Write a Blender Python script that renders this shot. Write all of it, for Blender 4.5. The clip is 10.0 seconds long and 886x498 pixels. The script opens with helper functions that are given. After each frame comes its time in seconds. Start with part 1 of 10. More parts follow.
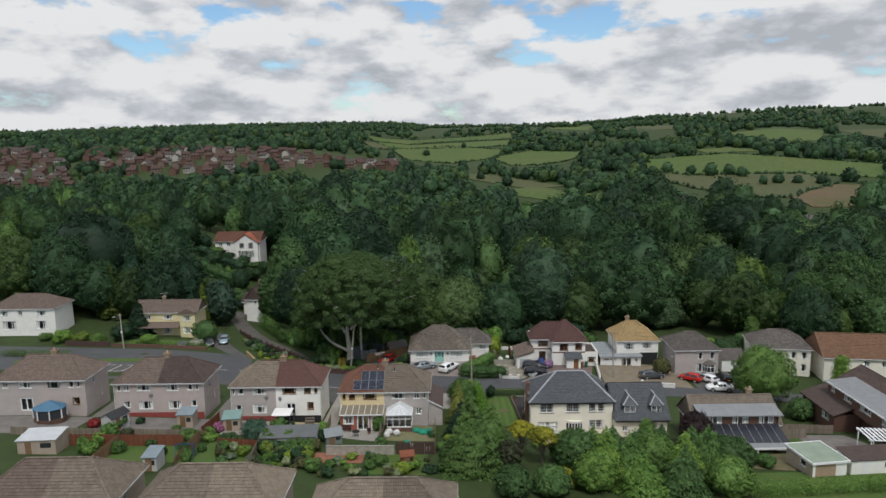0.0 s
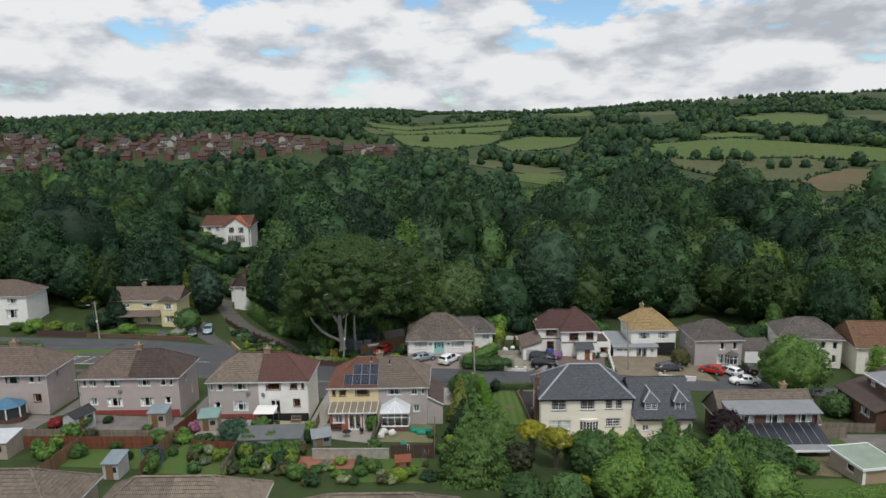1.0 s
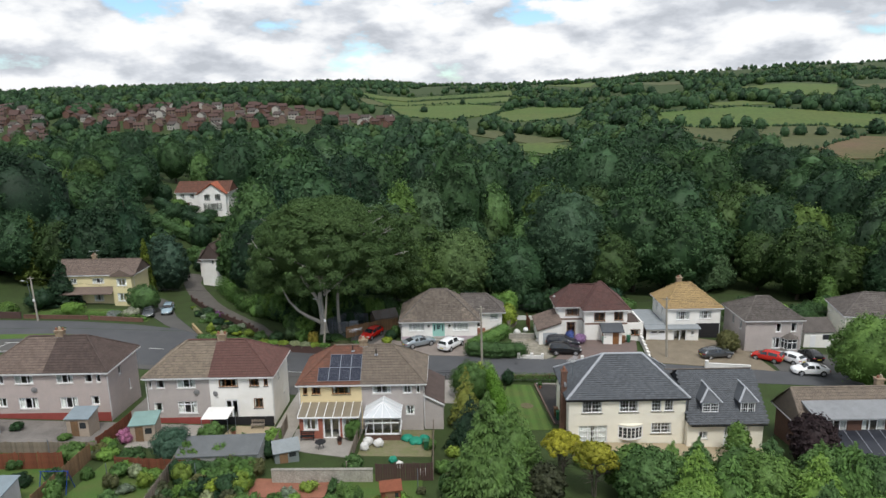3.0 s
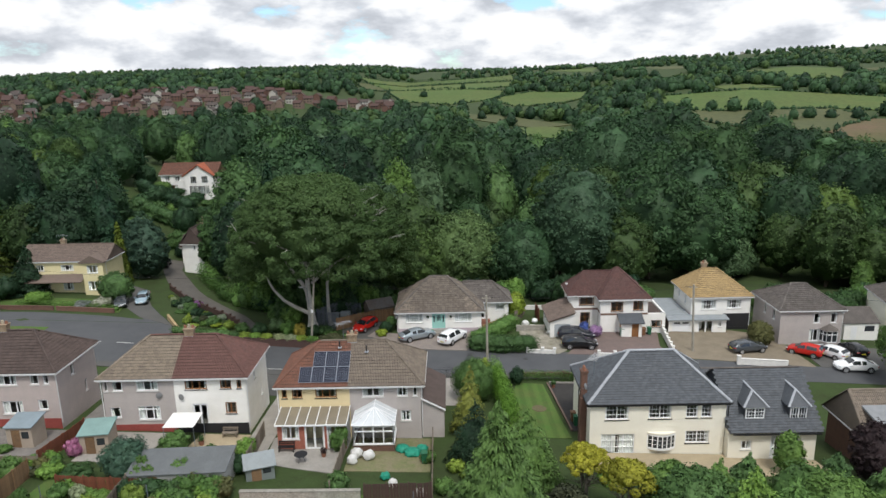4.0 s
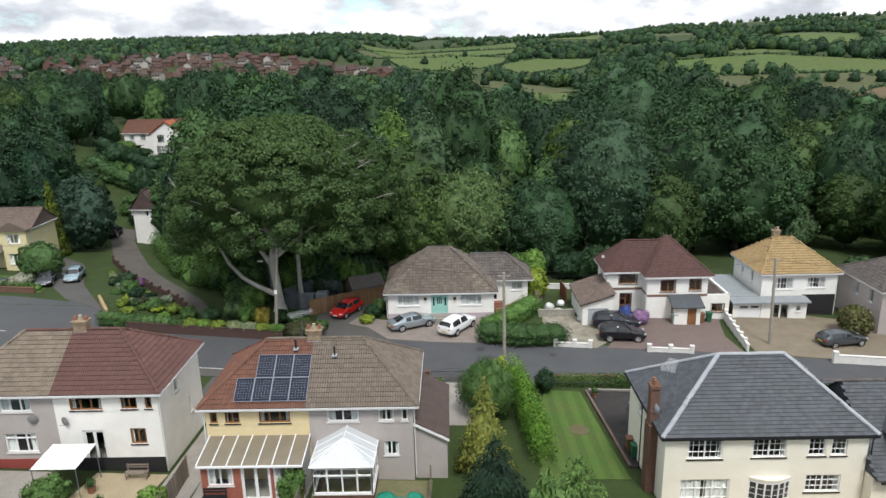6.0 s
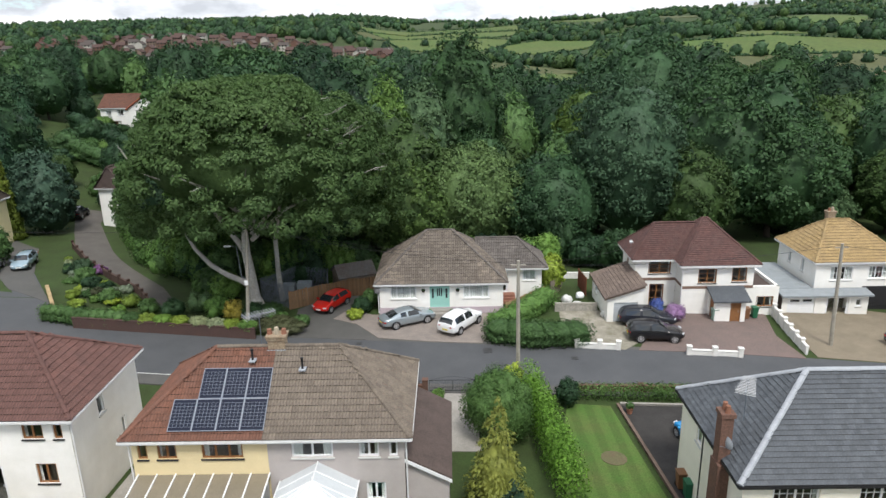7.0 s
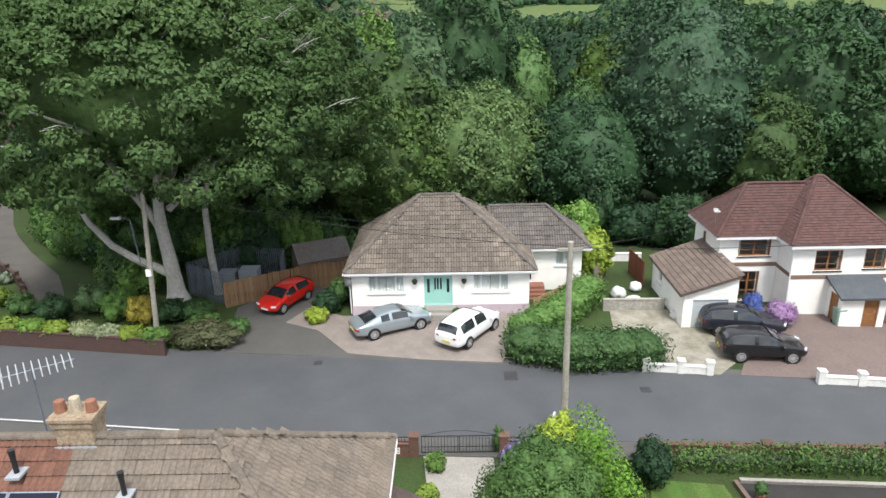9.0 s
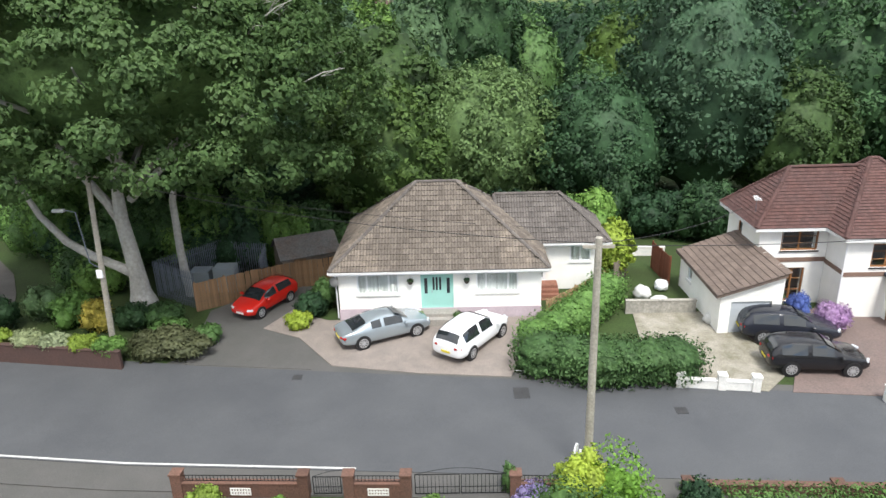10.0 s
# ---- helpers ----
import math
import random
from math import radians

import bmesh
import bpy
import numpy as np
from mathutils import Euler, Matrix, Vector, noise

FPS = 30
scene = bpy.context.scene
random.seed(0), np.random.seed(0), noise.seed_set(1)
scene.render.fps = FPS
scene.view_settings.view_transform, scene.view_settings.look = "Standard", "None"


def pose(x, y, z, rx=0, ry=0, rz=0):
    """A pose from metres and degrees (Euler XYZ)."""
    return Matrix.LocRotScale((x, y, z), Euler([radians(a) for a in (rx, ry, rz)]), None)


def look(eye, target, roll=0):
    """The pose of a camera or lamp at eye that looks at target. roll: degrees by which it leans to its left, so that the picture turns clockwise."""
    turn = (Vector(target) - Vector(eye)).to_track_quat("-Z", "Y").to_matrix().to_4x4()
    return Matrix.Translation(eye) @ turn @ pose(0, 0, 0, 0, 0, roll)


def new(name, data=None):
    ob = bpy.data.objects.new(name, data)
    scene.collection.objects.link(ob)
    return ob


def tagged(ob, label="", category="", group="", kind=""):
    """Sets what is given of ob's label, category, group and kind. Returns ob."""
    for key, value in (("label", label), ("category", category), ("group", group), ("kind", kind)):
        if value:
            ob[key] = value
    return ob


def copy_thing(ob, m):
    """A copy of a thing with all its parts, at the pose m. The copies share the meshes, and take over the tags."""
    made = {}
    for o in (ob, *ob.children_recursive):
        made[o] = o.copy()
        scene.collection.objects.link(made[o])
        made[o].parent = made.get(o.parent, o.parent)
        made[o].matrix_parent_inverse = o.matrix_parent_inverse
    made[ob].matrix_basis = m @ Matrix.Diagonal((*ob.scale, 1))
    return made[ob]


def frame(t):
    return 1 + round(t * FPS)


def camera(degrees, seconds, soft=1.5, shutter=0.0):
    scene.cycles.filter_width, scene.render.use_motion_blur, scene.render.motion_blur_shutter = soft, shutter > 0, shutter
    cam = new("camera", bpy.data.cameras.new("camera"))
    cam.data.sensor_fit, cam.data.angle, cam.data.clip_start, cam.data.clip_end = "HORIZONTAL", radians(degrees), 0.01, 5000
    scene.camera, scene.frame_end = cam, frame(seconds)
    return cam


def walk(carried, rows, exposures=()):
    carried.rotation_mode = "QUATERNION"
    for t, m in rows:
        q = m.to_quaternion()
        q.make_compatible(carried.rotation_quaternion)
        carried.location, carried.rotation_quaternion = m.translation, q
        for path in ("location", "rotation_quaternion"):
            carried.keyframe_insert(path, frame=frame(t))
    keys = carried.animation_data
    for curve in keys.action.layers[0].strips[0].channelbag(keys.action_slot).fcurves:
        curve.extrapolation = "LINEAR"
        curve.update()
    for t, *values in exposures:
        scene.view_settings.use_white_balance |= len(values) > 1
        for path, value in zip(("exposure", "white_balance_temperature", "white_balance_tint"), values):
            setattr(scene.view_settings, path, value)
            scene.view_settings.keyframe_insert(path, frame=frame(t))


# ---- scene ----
cam = camera(66.00, 10.0)
# seconds, eye, yaw to the left, pitch, roll
PATH = [
    (0, 2.221, -123.346, 42.695, 0.606, -9.555, -0.880),
    (0.5, 2.150, -118.482, 41.302, 0.615, -10.054, -0.927),
    (1, 2.028, -113.712, 40.004, 0.592, -10.564, -0.958),
    (1.5, 1.906, -108.957, 38.720, 0.563, -11.082, -0.985),
    (2, 1.804, -104.197, 37.418, 0.542, -11.604, -1.019),
    (2.5, 1.725, -99.440, 36.090, 0.535, -12.129, -1.065),
    (4, 1.555, -85.300, 32.011, 0.597, -13.723, -1.244),
    (4.5, 1.494, -80.621, 30.631, 0.636, -14.267, -1.291),
    (5, 1.424, -75.926, 29.234, 0.679, -14.824, -1.318),
    (5.5, 1.345, -71.190, 27.813, 0.723, -15.396, -1.319),
    (7, 1.087, -56.648, 23.380, 0.822, -17.211, -1.207),
    (7.5, 1.007, -51.793, 21.885, 0.838, -17.835, -1.172),
    (8, 0.937, -47.086, 20.438, 0.849, -18.452, -1.170),
    (8.5, 0.884, -42.688, 19.093, 0.865, -19.042, -1.220),
    (9, 0.859, -38.816, 17.919, 0.907, -19.581, -1.335),
    (9.5, 0.886, -35.727, 16.987, 1.012, -20.038, -1.510),
    (10, 1.006, -33.716, 16.358, 1.242, -20.379, -1.715),
]
walk(cam, [(t, look((x, y, z), (x - math.sin(radians(a)) * math.cos(radians(p)), y + math.cos(radians(a)) * math.cos(radians(p)), z + math.sin(radians(p))), r)) for t, x, y, z, a, p, r in PATH],
     exposures=((0.0, -0.38), (2.5, -0.06), (5.5, 0.16), (7.5, 0.48), (9.0, 0.82), (10.0, 0.92)))
# ---- end of the walk ----
# ---------------------------------------------------------------- light
SUN_EL, SUN_AZ = 59.0, 166.0   # degrees; azimuth clockwise from +y
world = bpy.data.worlds.new("world")
scene.world = world
world.use_nodes = True


def build_sky():
    nt = world.node_tree
    nt.nodes.clear()
    N, L = nt.nodes.new, nt.links.new

    def math_node(op, a, b=None, clamp=False):
        n = N("ShaderNodeMath")
        n.operation, n.use_clamp = op, clamp
        for i, v in enumerate((a, b)):
            if v is None:
                continue
            if isinstance(v, (int, float)):
                n.inputs[i].default_value = v
            else:
                L(v, n.inputs[i])
        return n.outputs[0]

    sky = N("ShaderNodeTexSky")
    sky.sky_type, sky.sun_disc = "NISHITA", False
    sky.sun_elevation, sky.sun_rotation = radians(SUN_EL), radians(SUN_AZ)
    sky.air_density, sky.dust_density, sky.ozone_density = 1.0, 0.6, 2.0
    co = N("ShaderNodeTexCoord")
    sep = N("ShaderNodeSeparateXYZ")
    L(co.outputs["Generated"], sep.inputs[0])
    up = math_node("MAXIMUM", sep.outputs[2], 0.0)

    def noise_node(off, scale, detail, rough, stretch):
        n = N("ShaderNodeTexNoise")
        n.inputs["Scale"].default_value, n.inputs["Detail"].default_value, n.inputs["Roughness"].default_value = scale, detail, rough
        m = N("ShaderNodeMapping")
        m.inputs["Location"].default_value, m.inputs["Scale"].default_value = off, (1, 1, stretch)
        L(co.outputs["Generated"], m.inputs[0]), L(m.outputs[0], n.inputs["Vector"])
        return n.outputs["Fac"]

    def ramp(fac, stops):
        r = N("ShaderNodeValToRGB")
        while len(r.color_ramp.elements) < len(stops):
            r.color_ramp.elements.new(0.5)
        for e, (p, c) in zip(r.color_ramp.elements, stops):
            e.position, e.color = p, (*c, 1)
        L(fac, r.inputs[0])
        return r.outputs[0]

    # cumulus: the density, and the density a little higher up, which tells the bright tops from the grey undersides
    here, above = noise_node((3.1, 1.7, 0.4), 8.5, 12.0, 0.55, 2.3), noise_node((3.1, 1.7, 0.47), 8.5, 5.0, 0.5, 2.3)
    deck = noise_node((8.3, 2.2, 1.1), 3.0, 6.0, 0.55, 3.6)
    dens = math_node("ADD", math_node("MULTIPLY", here, 0.7), math_node("MULTIPLY", deck, 0.42))
    dens = math_node("ADD", dens, math_node("MULTIPLY", math_node("SUBTRACT", 0.12, up, True), 0.5))
    cover = ramp(dens, [(0.465, (0, 0, 0)), (0.52, (1, 1, 1))])
    lit = math_node("ADD", math_node("MULTIPLY", math_node("SUBTRACT", here, above), 2.4), math_node("SUBTRACT", 1.0, math_node("MULTIPLY", deck, 0.75)))
    tone = ramp(lit, [(0.22, (0.50, 0.53, 0.58)), (0.46, (0.66, 0.69, 0.74)), (0.60, (0.80, 0.82, 0.85)), (0.78, (0.92, 0.93, 0.94))])
    cloud = N("ShaderNodeVectorMath")
    cloud.operation = "SCALE"
    L(tone, cloud.inputs[0])
    L(math_node("MULTIPLY", math_node("ADD", math_node("MULTIPLY", up, 0.15), 1.0), CLOUD), cloud.inputs["Scale"])
    skys = N("ShaderNodeVectorMath")
    skys.operation = "SCALE"
    skys.inputs["Scale"].default_value = SKY
    tint = N("ShaderNodeVectorMath")
    tint.operation = "MULTIPLY"
    tint.inputs[1].default_value = (0.88, 1.04, 1.14)
    L(sky.outputs[0], tint.inputs[0]), L(tint.outputs[0], skys.inputs[0])
    mix = N("ShaderNodeMix")
    mix.data_type = "RGBA"
    L(cover, mix.inputs["Factor"]), L(skys.outputs[0], mix.inputs["A"]), L(cloud.outputs[0], mix.inputs["B"])
    bg, out = N("ShaderNodeBackground"), N("ShaderNodeOutputWorld")
    L(mix.outputs["Result"], bg.inputs["Color"])
    bg.inputs["Strength"].default_value = 1.0
    L(bg.outputs[0], out.inputs[0])


SKY, CLOUD = 0.15, 1.08
build_sky()
sun_data = bpy.data.lights.new("sun", "SUN")
sun_data.energy, sun_data.angle, sun_data.color = 2.5, radians(14), (1.0, 0.97, 0.92)
sun = new("sun", sun_data)
sun.matrix_world = look((0, 0, 0), (-math.sin(radians(SUN_AZ)) * math.cos(radians(SUN_EL)), -math.cos(radians(SUN_AZ)) * math.cos(radians(SUN_EL)), -math.sin(radians(SUN_EL))))


# ---------------------------------------------------------------- materials
def srgb(h):
    c = [int(h[i:i + 2], 16) / 255 for i in (0, 2, 4)]
    return tuple(v / 12.92 if v < 0.04045 else ((v + 0.055) / 1.055) ** 2.4 for v in c)


MATS = {}


def mat(name, col, rough=0.85, metal=0.0, var=0.25, scale=1.2, fine=18.0, bump=0.15, col2=None, patch=0.0, rand=0.0, island=0.0, spec=0.3, coat=0.0, space="Object"):
    """A procedural surface: base colour with stains at a large and a small scale, relief, and chance variation by piece."""
    if name in MATS:
        return MATS[name]
    m = bpy.data.materials.new(name)
    m.use_nodes = True
    nt = m.node_tree
    N, L = nt.nodes.new, nt.links.new
    b = nt.nodes["Principled BSDF"]
    col = srgb(col) if isinstance(col, str) else col
    col2 = tuple(v * (1 - var) for v in col) if col2 is None else (srgb(col2) if isinstance(col2, str) else col2)
    co = N("ShaderNodeTexCoord")
    n1, n2 = N("ShaderNodeTexNoise"), N("ShaderNodeTexNoise")
    n1.inputs["Scale"].default_value, n1.inputs["Detail"].default_value, n1.inputs["Roughness"].default_value = scale, 6, 0.62
    n2.inputs["Scale"].default_value, n2.inputs["Detail"].default_value = fine, 4
    geo = N("ShaderNodeNewGeometry")
    src = geo.outputs["Position"] if space == "World" else co.outputs["Object"]
    L(src, n1.inputs["Vector"]), L(src, n2.inputs["Vector"])
    r = N("ShaderNodeValToRGB")
    lo, hi = (0.5 - 0.2 + patch * 0.15, 0.5 + 0.2 - patch * 0.1)
    r.color_ramp.elements[0].position, r.color_ramp.elements[1].position = lo, hi
    r.color_ramp.elements[0].color, r.color_ramp.elements[1].color = (*col2, 1), (*col, 1)
    L(n1.outputs["Fac"], r.inputs[0])
    f = N("ShaderNodeMapRange")
    f.inputs["To Min"].default_value, f.inputs["To Max"].default_value = 1 - var * 0.8, 1 + var * 0.8
    f.inputs["From Min"].default_value, f.inputs["From Max"].default_value = 0.25, 0.75
    L(n2.outputs["Fac"], f.inputs["Value"])
    mul = N("ShaderNodeVectorMath")
    mul.operation = "SCALE"
    L(r.outputs[0], mul.inputs[0]), L(f.outputs[0], mul.inputs["Scale"])
    out = mul.outputs[0]
    for amount, kind in ((rand, 0), (island, 1)):
        if not amount:
            continue
        v = N("ShaderNodeObjectInfo").outputs["Random"] if kind == 0 else geo.outputs["Random Per Island"]
        g = N("ShaderNodeMapRange")
        g.inputs["To Min"].default_value, g.inputs["To Max"].default_value = 1 - amount, 1 + amount
        L(v, g.inputs["Value"])
        k = N("ShaderNodeVectorMath")
        k.operation = "SCALE"
        L(out, k.inputs[0]), L(g.outputs[0], k.inputs["Scale"])
        out = k.outputs[0]
    L(out, b.inputs["Base Color"])
    b.inputs["Roughness"].default_value, b.inputs["Metallic"].default_value = rough, metal
    b.inputs["Specular IOR Level"].default_value = spec
    b.inputs["Coat Weight"].default_value = coat
    if bump:
        bp = N("ShaderNodeBump")
        bp.inputs["Strength"].default_value, bp.inputs["Distance"].default_value = bump, 0.02
        L(n2.outputs["Fac"], bp.inputs["Height"]), L(bp.outputs[0], b.inputs["Normal"])
    MATS[name] = m
    return m


def leaf_mat(name, dark, light, trans=0.25, even=False, gap_shade=2.6):
    """Foliage: colour by chance from leaf to leaf and in large patches, some light passing through."""
    if name in MATS:
        return MATS[name]
    m = bpy.data.materials.new(name)
    m.use_nodes = True
    nt = m.node_tree
    N, L = nt.nodes.new, nt.links.new
    b = nt.nodes["Principled BSDF"]
    geo, oi = N("ShaderNodeNewGeometry"), N("ShaderNodeObjectInfo")
    r = N("ShaderNodeValToRGB")
    r.color_ramp.elements[0].color, r.color_ramp.elements[1].color = (*dark, 1), (*light, 1)
    n = N("ShaderNodeTexNoise")
    n.inputs["Scale"].default_value, n.inputs["Detail"].default_value = 0.35, 3
    L(geo.outputs["Position"], n.inputs["Vector"])
    a = N("ShaderNodeMath")
    a.operation = "MULTIPLY_ADD"
    a.inputs[1].default_value = 0.6
    L(geo.outputs["Random Per Island"], a.inputs[0])
    mr = N("ShaderNodeMapRange")
    mr.inputs["From Min"].default_value, mr.inputs["From Max"].default_value = 0.3, 0.7
    mr.inputs["To Min"].default_value, mr.inputs["To Max"].default_value = -0.1, 0.5
    L(n.outputs["Fac"], mr.inputs["Value"]), L(mr.outputs[0], a.inputs[2])
    L(a.outputs[0], r.inputs[0])
    g = N("ShaderNodeValToRGB")
    g.color_ramp.elements.new(0.5)
    for e, c in zip(g.color_ramp.elements, ((0.56, 0.64, 0.80), (0.84, 0.92, 1.06), (1.22, 1.22, 1.05))):
        e.color = (*c, 1)
    if even:
        g.inputs[0].default_value = 0.5
    else:
        L(oi.outputs["Random"], g.inputs[0])
    k = N("ShaderNodeVectorMath")
    k.operation = "MULTIPLY"
    L(r.outputs[0], k.inputs[0]), L(g.outputs[0], k.inputs[1])
    # Fine noise in the colour: specks of painted shade for gaps between leaves.
    fine = N("ShaderNodeTexNoise")
    fine.inputs["Scale"].default_value, fine.inputs["Detail"].default_value, fine.inputs["Roughness"].default_value = gap_shade, 5, 0.72
    L(geo.outputs["Position"], fine.inputs["Vector"])
    fr = N("ShaderNodeMapRange")
    fr.inputs["From Min"].default_value, fr.inputs["From Max"].default_value = 0.32, 0.68
    fr.inputs["To Min"].default_value, fr.inputs["To Max"].default_value = 0.62, 1.4
    L(fine.outputs["Fac"], fr.inputs["Value"])
    kk = N("ShaderNodeVectorMath")
    kk.operation = "SCALE"
    L(k.outputs[0], kk.inputs[0]), L(fr.outputs[0], kk.inputs["Scale"])
    k = kk
    L(k.outputs[0], b.inputs["Base Color"])
    b.inputs["Roughness"].default_value, b.inputs["Specular IOR Level"].default_value = 0.6, 0.25
    tr, mx = N("ShaderNodeBsdfTranslucent"), N("ShaderNodeMixShader")
    L(k.outputs[0], tr.inputs["Color"])
    mx.inputs[0].default_value = trans
    L(b.outputs[0], mx.inputs[1]), L(tr.outputs[0], mx.inputs[2])
    L(mx.outputs[0], nt.nodes["Material Output"].inputs["Surface"])
    MATS[name] = m
    return m


def glass_mat():
    m = bpy.data.materials.new("window_glass")
    m.use_nodes = True
    b = m.node_tree.nodes["Principled BSDF"]
    b.inputs["Base Color"].default_value = (0.9, 0.95, 0.95, 1)
    b.inputs["Roughness"].default_value, b.inputs["Transmission Weight"].default_value, b.inputs["IOR"].default_value = 0.02, 1.0, 1.45
    return m


GLASS = glass_mat()


# ---------------------------------------------------------------- mesh helpers
def part(name, bm, material, parent=None, label="", loc=None):
    me = bpy.data.meshes.new(name)
    bm.to_mesh(me)
    bm.free()
    me.materials.append(material)
    ob = new(name, me)
    if parent is not None:
        ob.parent = parent
    if loc is not None:
        ob.location = loc
    if label:
        ob["label"] = label
    return ob


def raw(name, verts, faces, material, parent=None, label="", smooth=False, normals=None):
    me = bpy.data.meshes.new(name)
    me.from_pydata([tuple(map(float, v)) for v in verts], [], [tuple(map(int, f)) for f in faces])
    me.materials.append(material)
    if smooth:
        me.shade_smooth()
    if normals is not None:
        me.shade_smooth()
        me.normals_split_custom_set_from_vertices(normals)
    me.update()
    ob = new(name, me)
    if parent is not None:
        ob.parent = parent
    if label:
        ob["label"] = label
    return ob


def thing(name, m, label, category, group="", kind=""):
    e = new(name)
    e.empty_display_size = 0.3
    e.matrix_world = m
    return tagged(e, label, category, group, kind)


def box(bm, x0, x1, y0, y1, z0, z1, m=None):
    vs = [bm.verts.new((x, y, z)) for z in (z0, z1) for x, y in ((x0, y0), (x1, y0), (x1, y1), (x0, y1))]
    for f in ((3, 2, 1, 0), (4, 5, 6, 7), (0, 1, 5, 4), (1, 2, 6, 5), (2, 3, 7, 6), (3, 0, 4, 7)):
        bm.faces.new([vs[i] for i in f])
    if m is not None:
        for v in vs:
            v.co = m @ v.co
    return vs


def bevelled(bm, amount, segments=1):
    bmesh.ops.bevel(bm, geom=bm.edges[:], offset=amount, segments=segments, affect="EDGES", profile=0.5)
    return bm


def slab(bm, pts, z0, z1):
    """An upright prism over a polygon of (x, y)."""
    lo, hi = [bm.verts.new((x, y, z0)) for x, y in pts], [bm.verts.new((x, y, z1)) for x, y in pts]
    n = len(pts)
    bm.faces.new(lo[::-1]), bm.faces.new(hi)
    for i in range(n):
        bm.faces.new((lo[i], lo[(i + 1) % n], hi[(i + 1) % n], hi[i]))


def prism(bm, pts, axis, a, b):
    """A prism over a polygon in the plane across an axis ('x' or 'y'), from a to b; pts are (u, z)."""
    def put(u, z, d):
        return bm.verts.new((d, u, z) if axis == "x" else (u, d, z))
    lo, hi = [put(u, z, a) for u, z in pts], [put(u, z, b) for u, z in pts]
    n = len(pts)
    f1, f2 = bm.faces.new(lo), bm.faces.new(hi[::-1])
    for i in range(n):
        bm.faces.new((lo[(i + 1) % n], lo[i], hi[i], hi[(i + 1) % n]))
    bmesh.ops.recalc_face_normals(bm, faces=bm.faces[:])


def rod(bm, a, b, r0, r1=None, n=8):
    a, b = Vector(a), Vector(b)
    r1 = r0 if r1 is None else r1
    q = (b - a).to_track_quat("Z", "Y").to_matrix()
    rings = []
    for p, r in ((a, r0), (b, r1)):
        rings.append([bm.verts.new(p + q @ Vector((r * math.cos(t), r * math.sin(t), 0))) for t in (2 * math.pi * i / n for i in range(n))])
    for i in range(n):
        bm.faces.new((rings[0][i], rings[0][(i + 1) % n], rings[1][(i + 1) % n], rings[1][i]))
    bm.faces.new(rings[0][::-1]), bm.faces.new(rings[1])


def tube(bm, pts, radii, n=8):
    """A bent tube through points, with a radius at each; the section is carried along without twist."""
    pts = [Vector(p) for p in pts]
    rings, side = [], None
    for i, (p, r) in enumerate(zip(pts, radii)):
        d = (pts[min(i + 1, len(pts) - 1)] - pts[max(i - 1, 0)]).normalized()
        if side is None:
            side = d.orthogonal().normalized()
        side = (side - d * side.dot(d)).normalized()
        up = d.cross(side)
        rings.append([bm.verts.new(p + (side * math.cos(t) + up * math.sin(t)) * r) for t in (2 * math.pi * k / n for k in range(n))])
    for u, v in zip(rings, rings[1:]):
        for k in range(n):
            bm.faces.new((u[k], u[(k + 1) % n], v[(k + 1) % n], v[k]))
    bm.faces.new(rings[0][::-1]), bm.faces.new(rings[-1])


def B():
    return bmesh.new()


# ---------------------------------------------------------------- the lie of the land
SOUTH_Y = [-400, -200, -100, -65, -45, -31, -22, -13.5, -4, 3, 12, 25, 40, 70, 100, 200, 350, 550, 750, 1000, 1300, 1600, 2000, 2600, 3200, 4400, 9000]
SOUTH_Z = [30, 16, 8.6, 4.7, 2.7, 1.0, 0.45, -0.35, -0.45, -0.3, -0.9, -2.4, -4, -6.5, -8, -10, -8, 0, 6, 25, 43, 56, 62, 68, 74, 80, 60]


def smooth_step(a, b, v):
    t = min(1.0, max(0.0, (v - a) / (b - a)))
    return t * t * (3 - 2 * t)


def gz(x, y):
    """Height of the ground."""
    z = float(np.interp(y, SOUTH_Y, SOUTH_Z))
    left = max(0.0, -12 - x)
    z += 0.045 * min(left, 45) * (1 - smooth_step(15, 60, y))
    z -= 0.03 * min(max(x + 8, 0.0), 40) * (1 - smooth_step(-25, -12, y))
    z -= 0.035 * min(max(x - 22, 0.0), 60) * smooth_step(-40, -20, y) * (1 - smooth_step(30, 80, y))
    z += 0.27 * min(max(0.0, -18 - x), 70) * smooth_step(4, 80, y) * (1 - smooth_step(130, 340, y))
    if y > 190:
        u = x / (y + 123)
        z += smooth_step(250, 500, y) * 1.5 * math.sin(x / 71 + 1) * math.sin(y / 113)
        z += 22 * smooth_step(470, 700, y) * smooth_step(-60, -180, x) * (1 - 0.5 * smooth_step(900, 1600, y))
        z += smooth_step(0.16, 0.28, u) * (10 * smooth_step(200, 340, y) + 10 * smooth_step(340, 650, y)) * (1 - 0.7 * smooth_step(900, 1500, y))
        z += smooth_step(0.08, 0.6, u) * 30 * smooth_step(1100, 1900, y)
        z += smooth_step(1000, 2200, y) * (smooth_step(0.25, 0.6, u) * 8 - smooth_step(-0.35, -0.65, u) * 40)
    return z
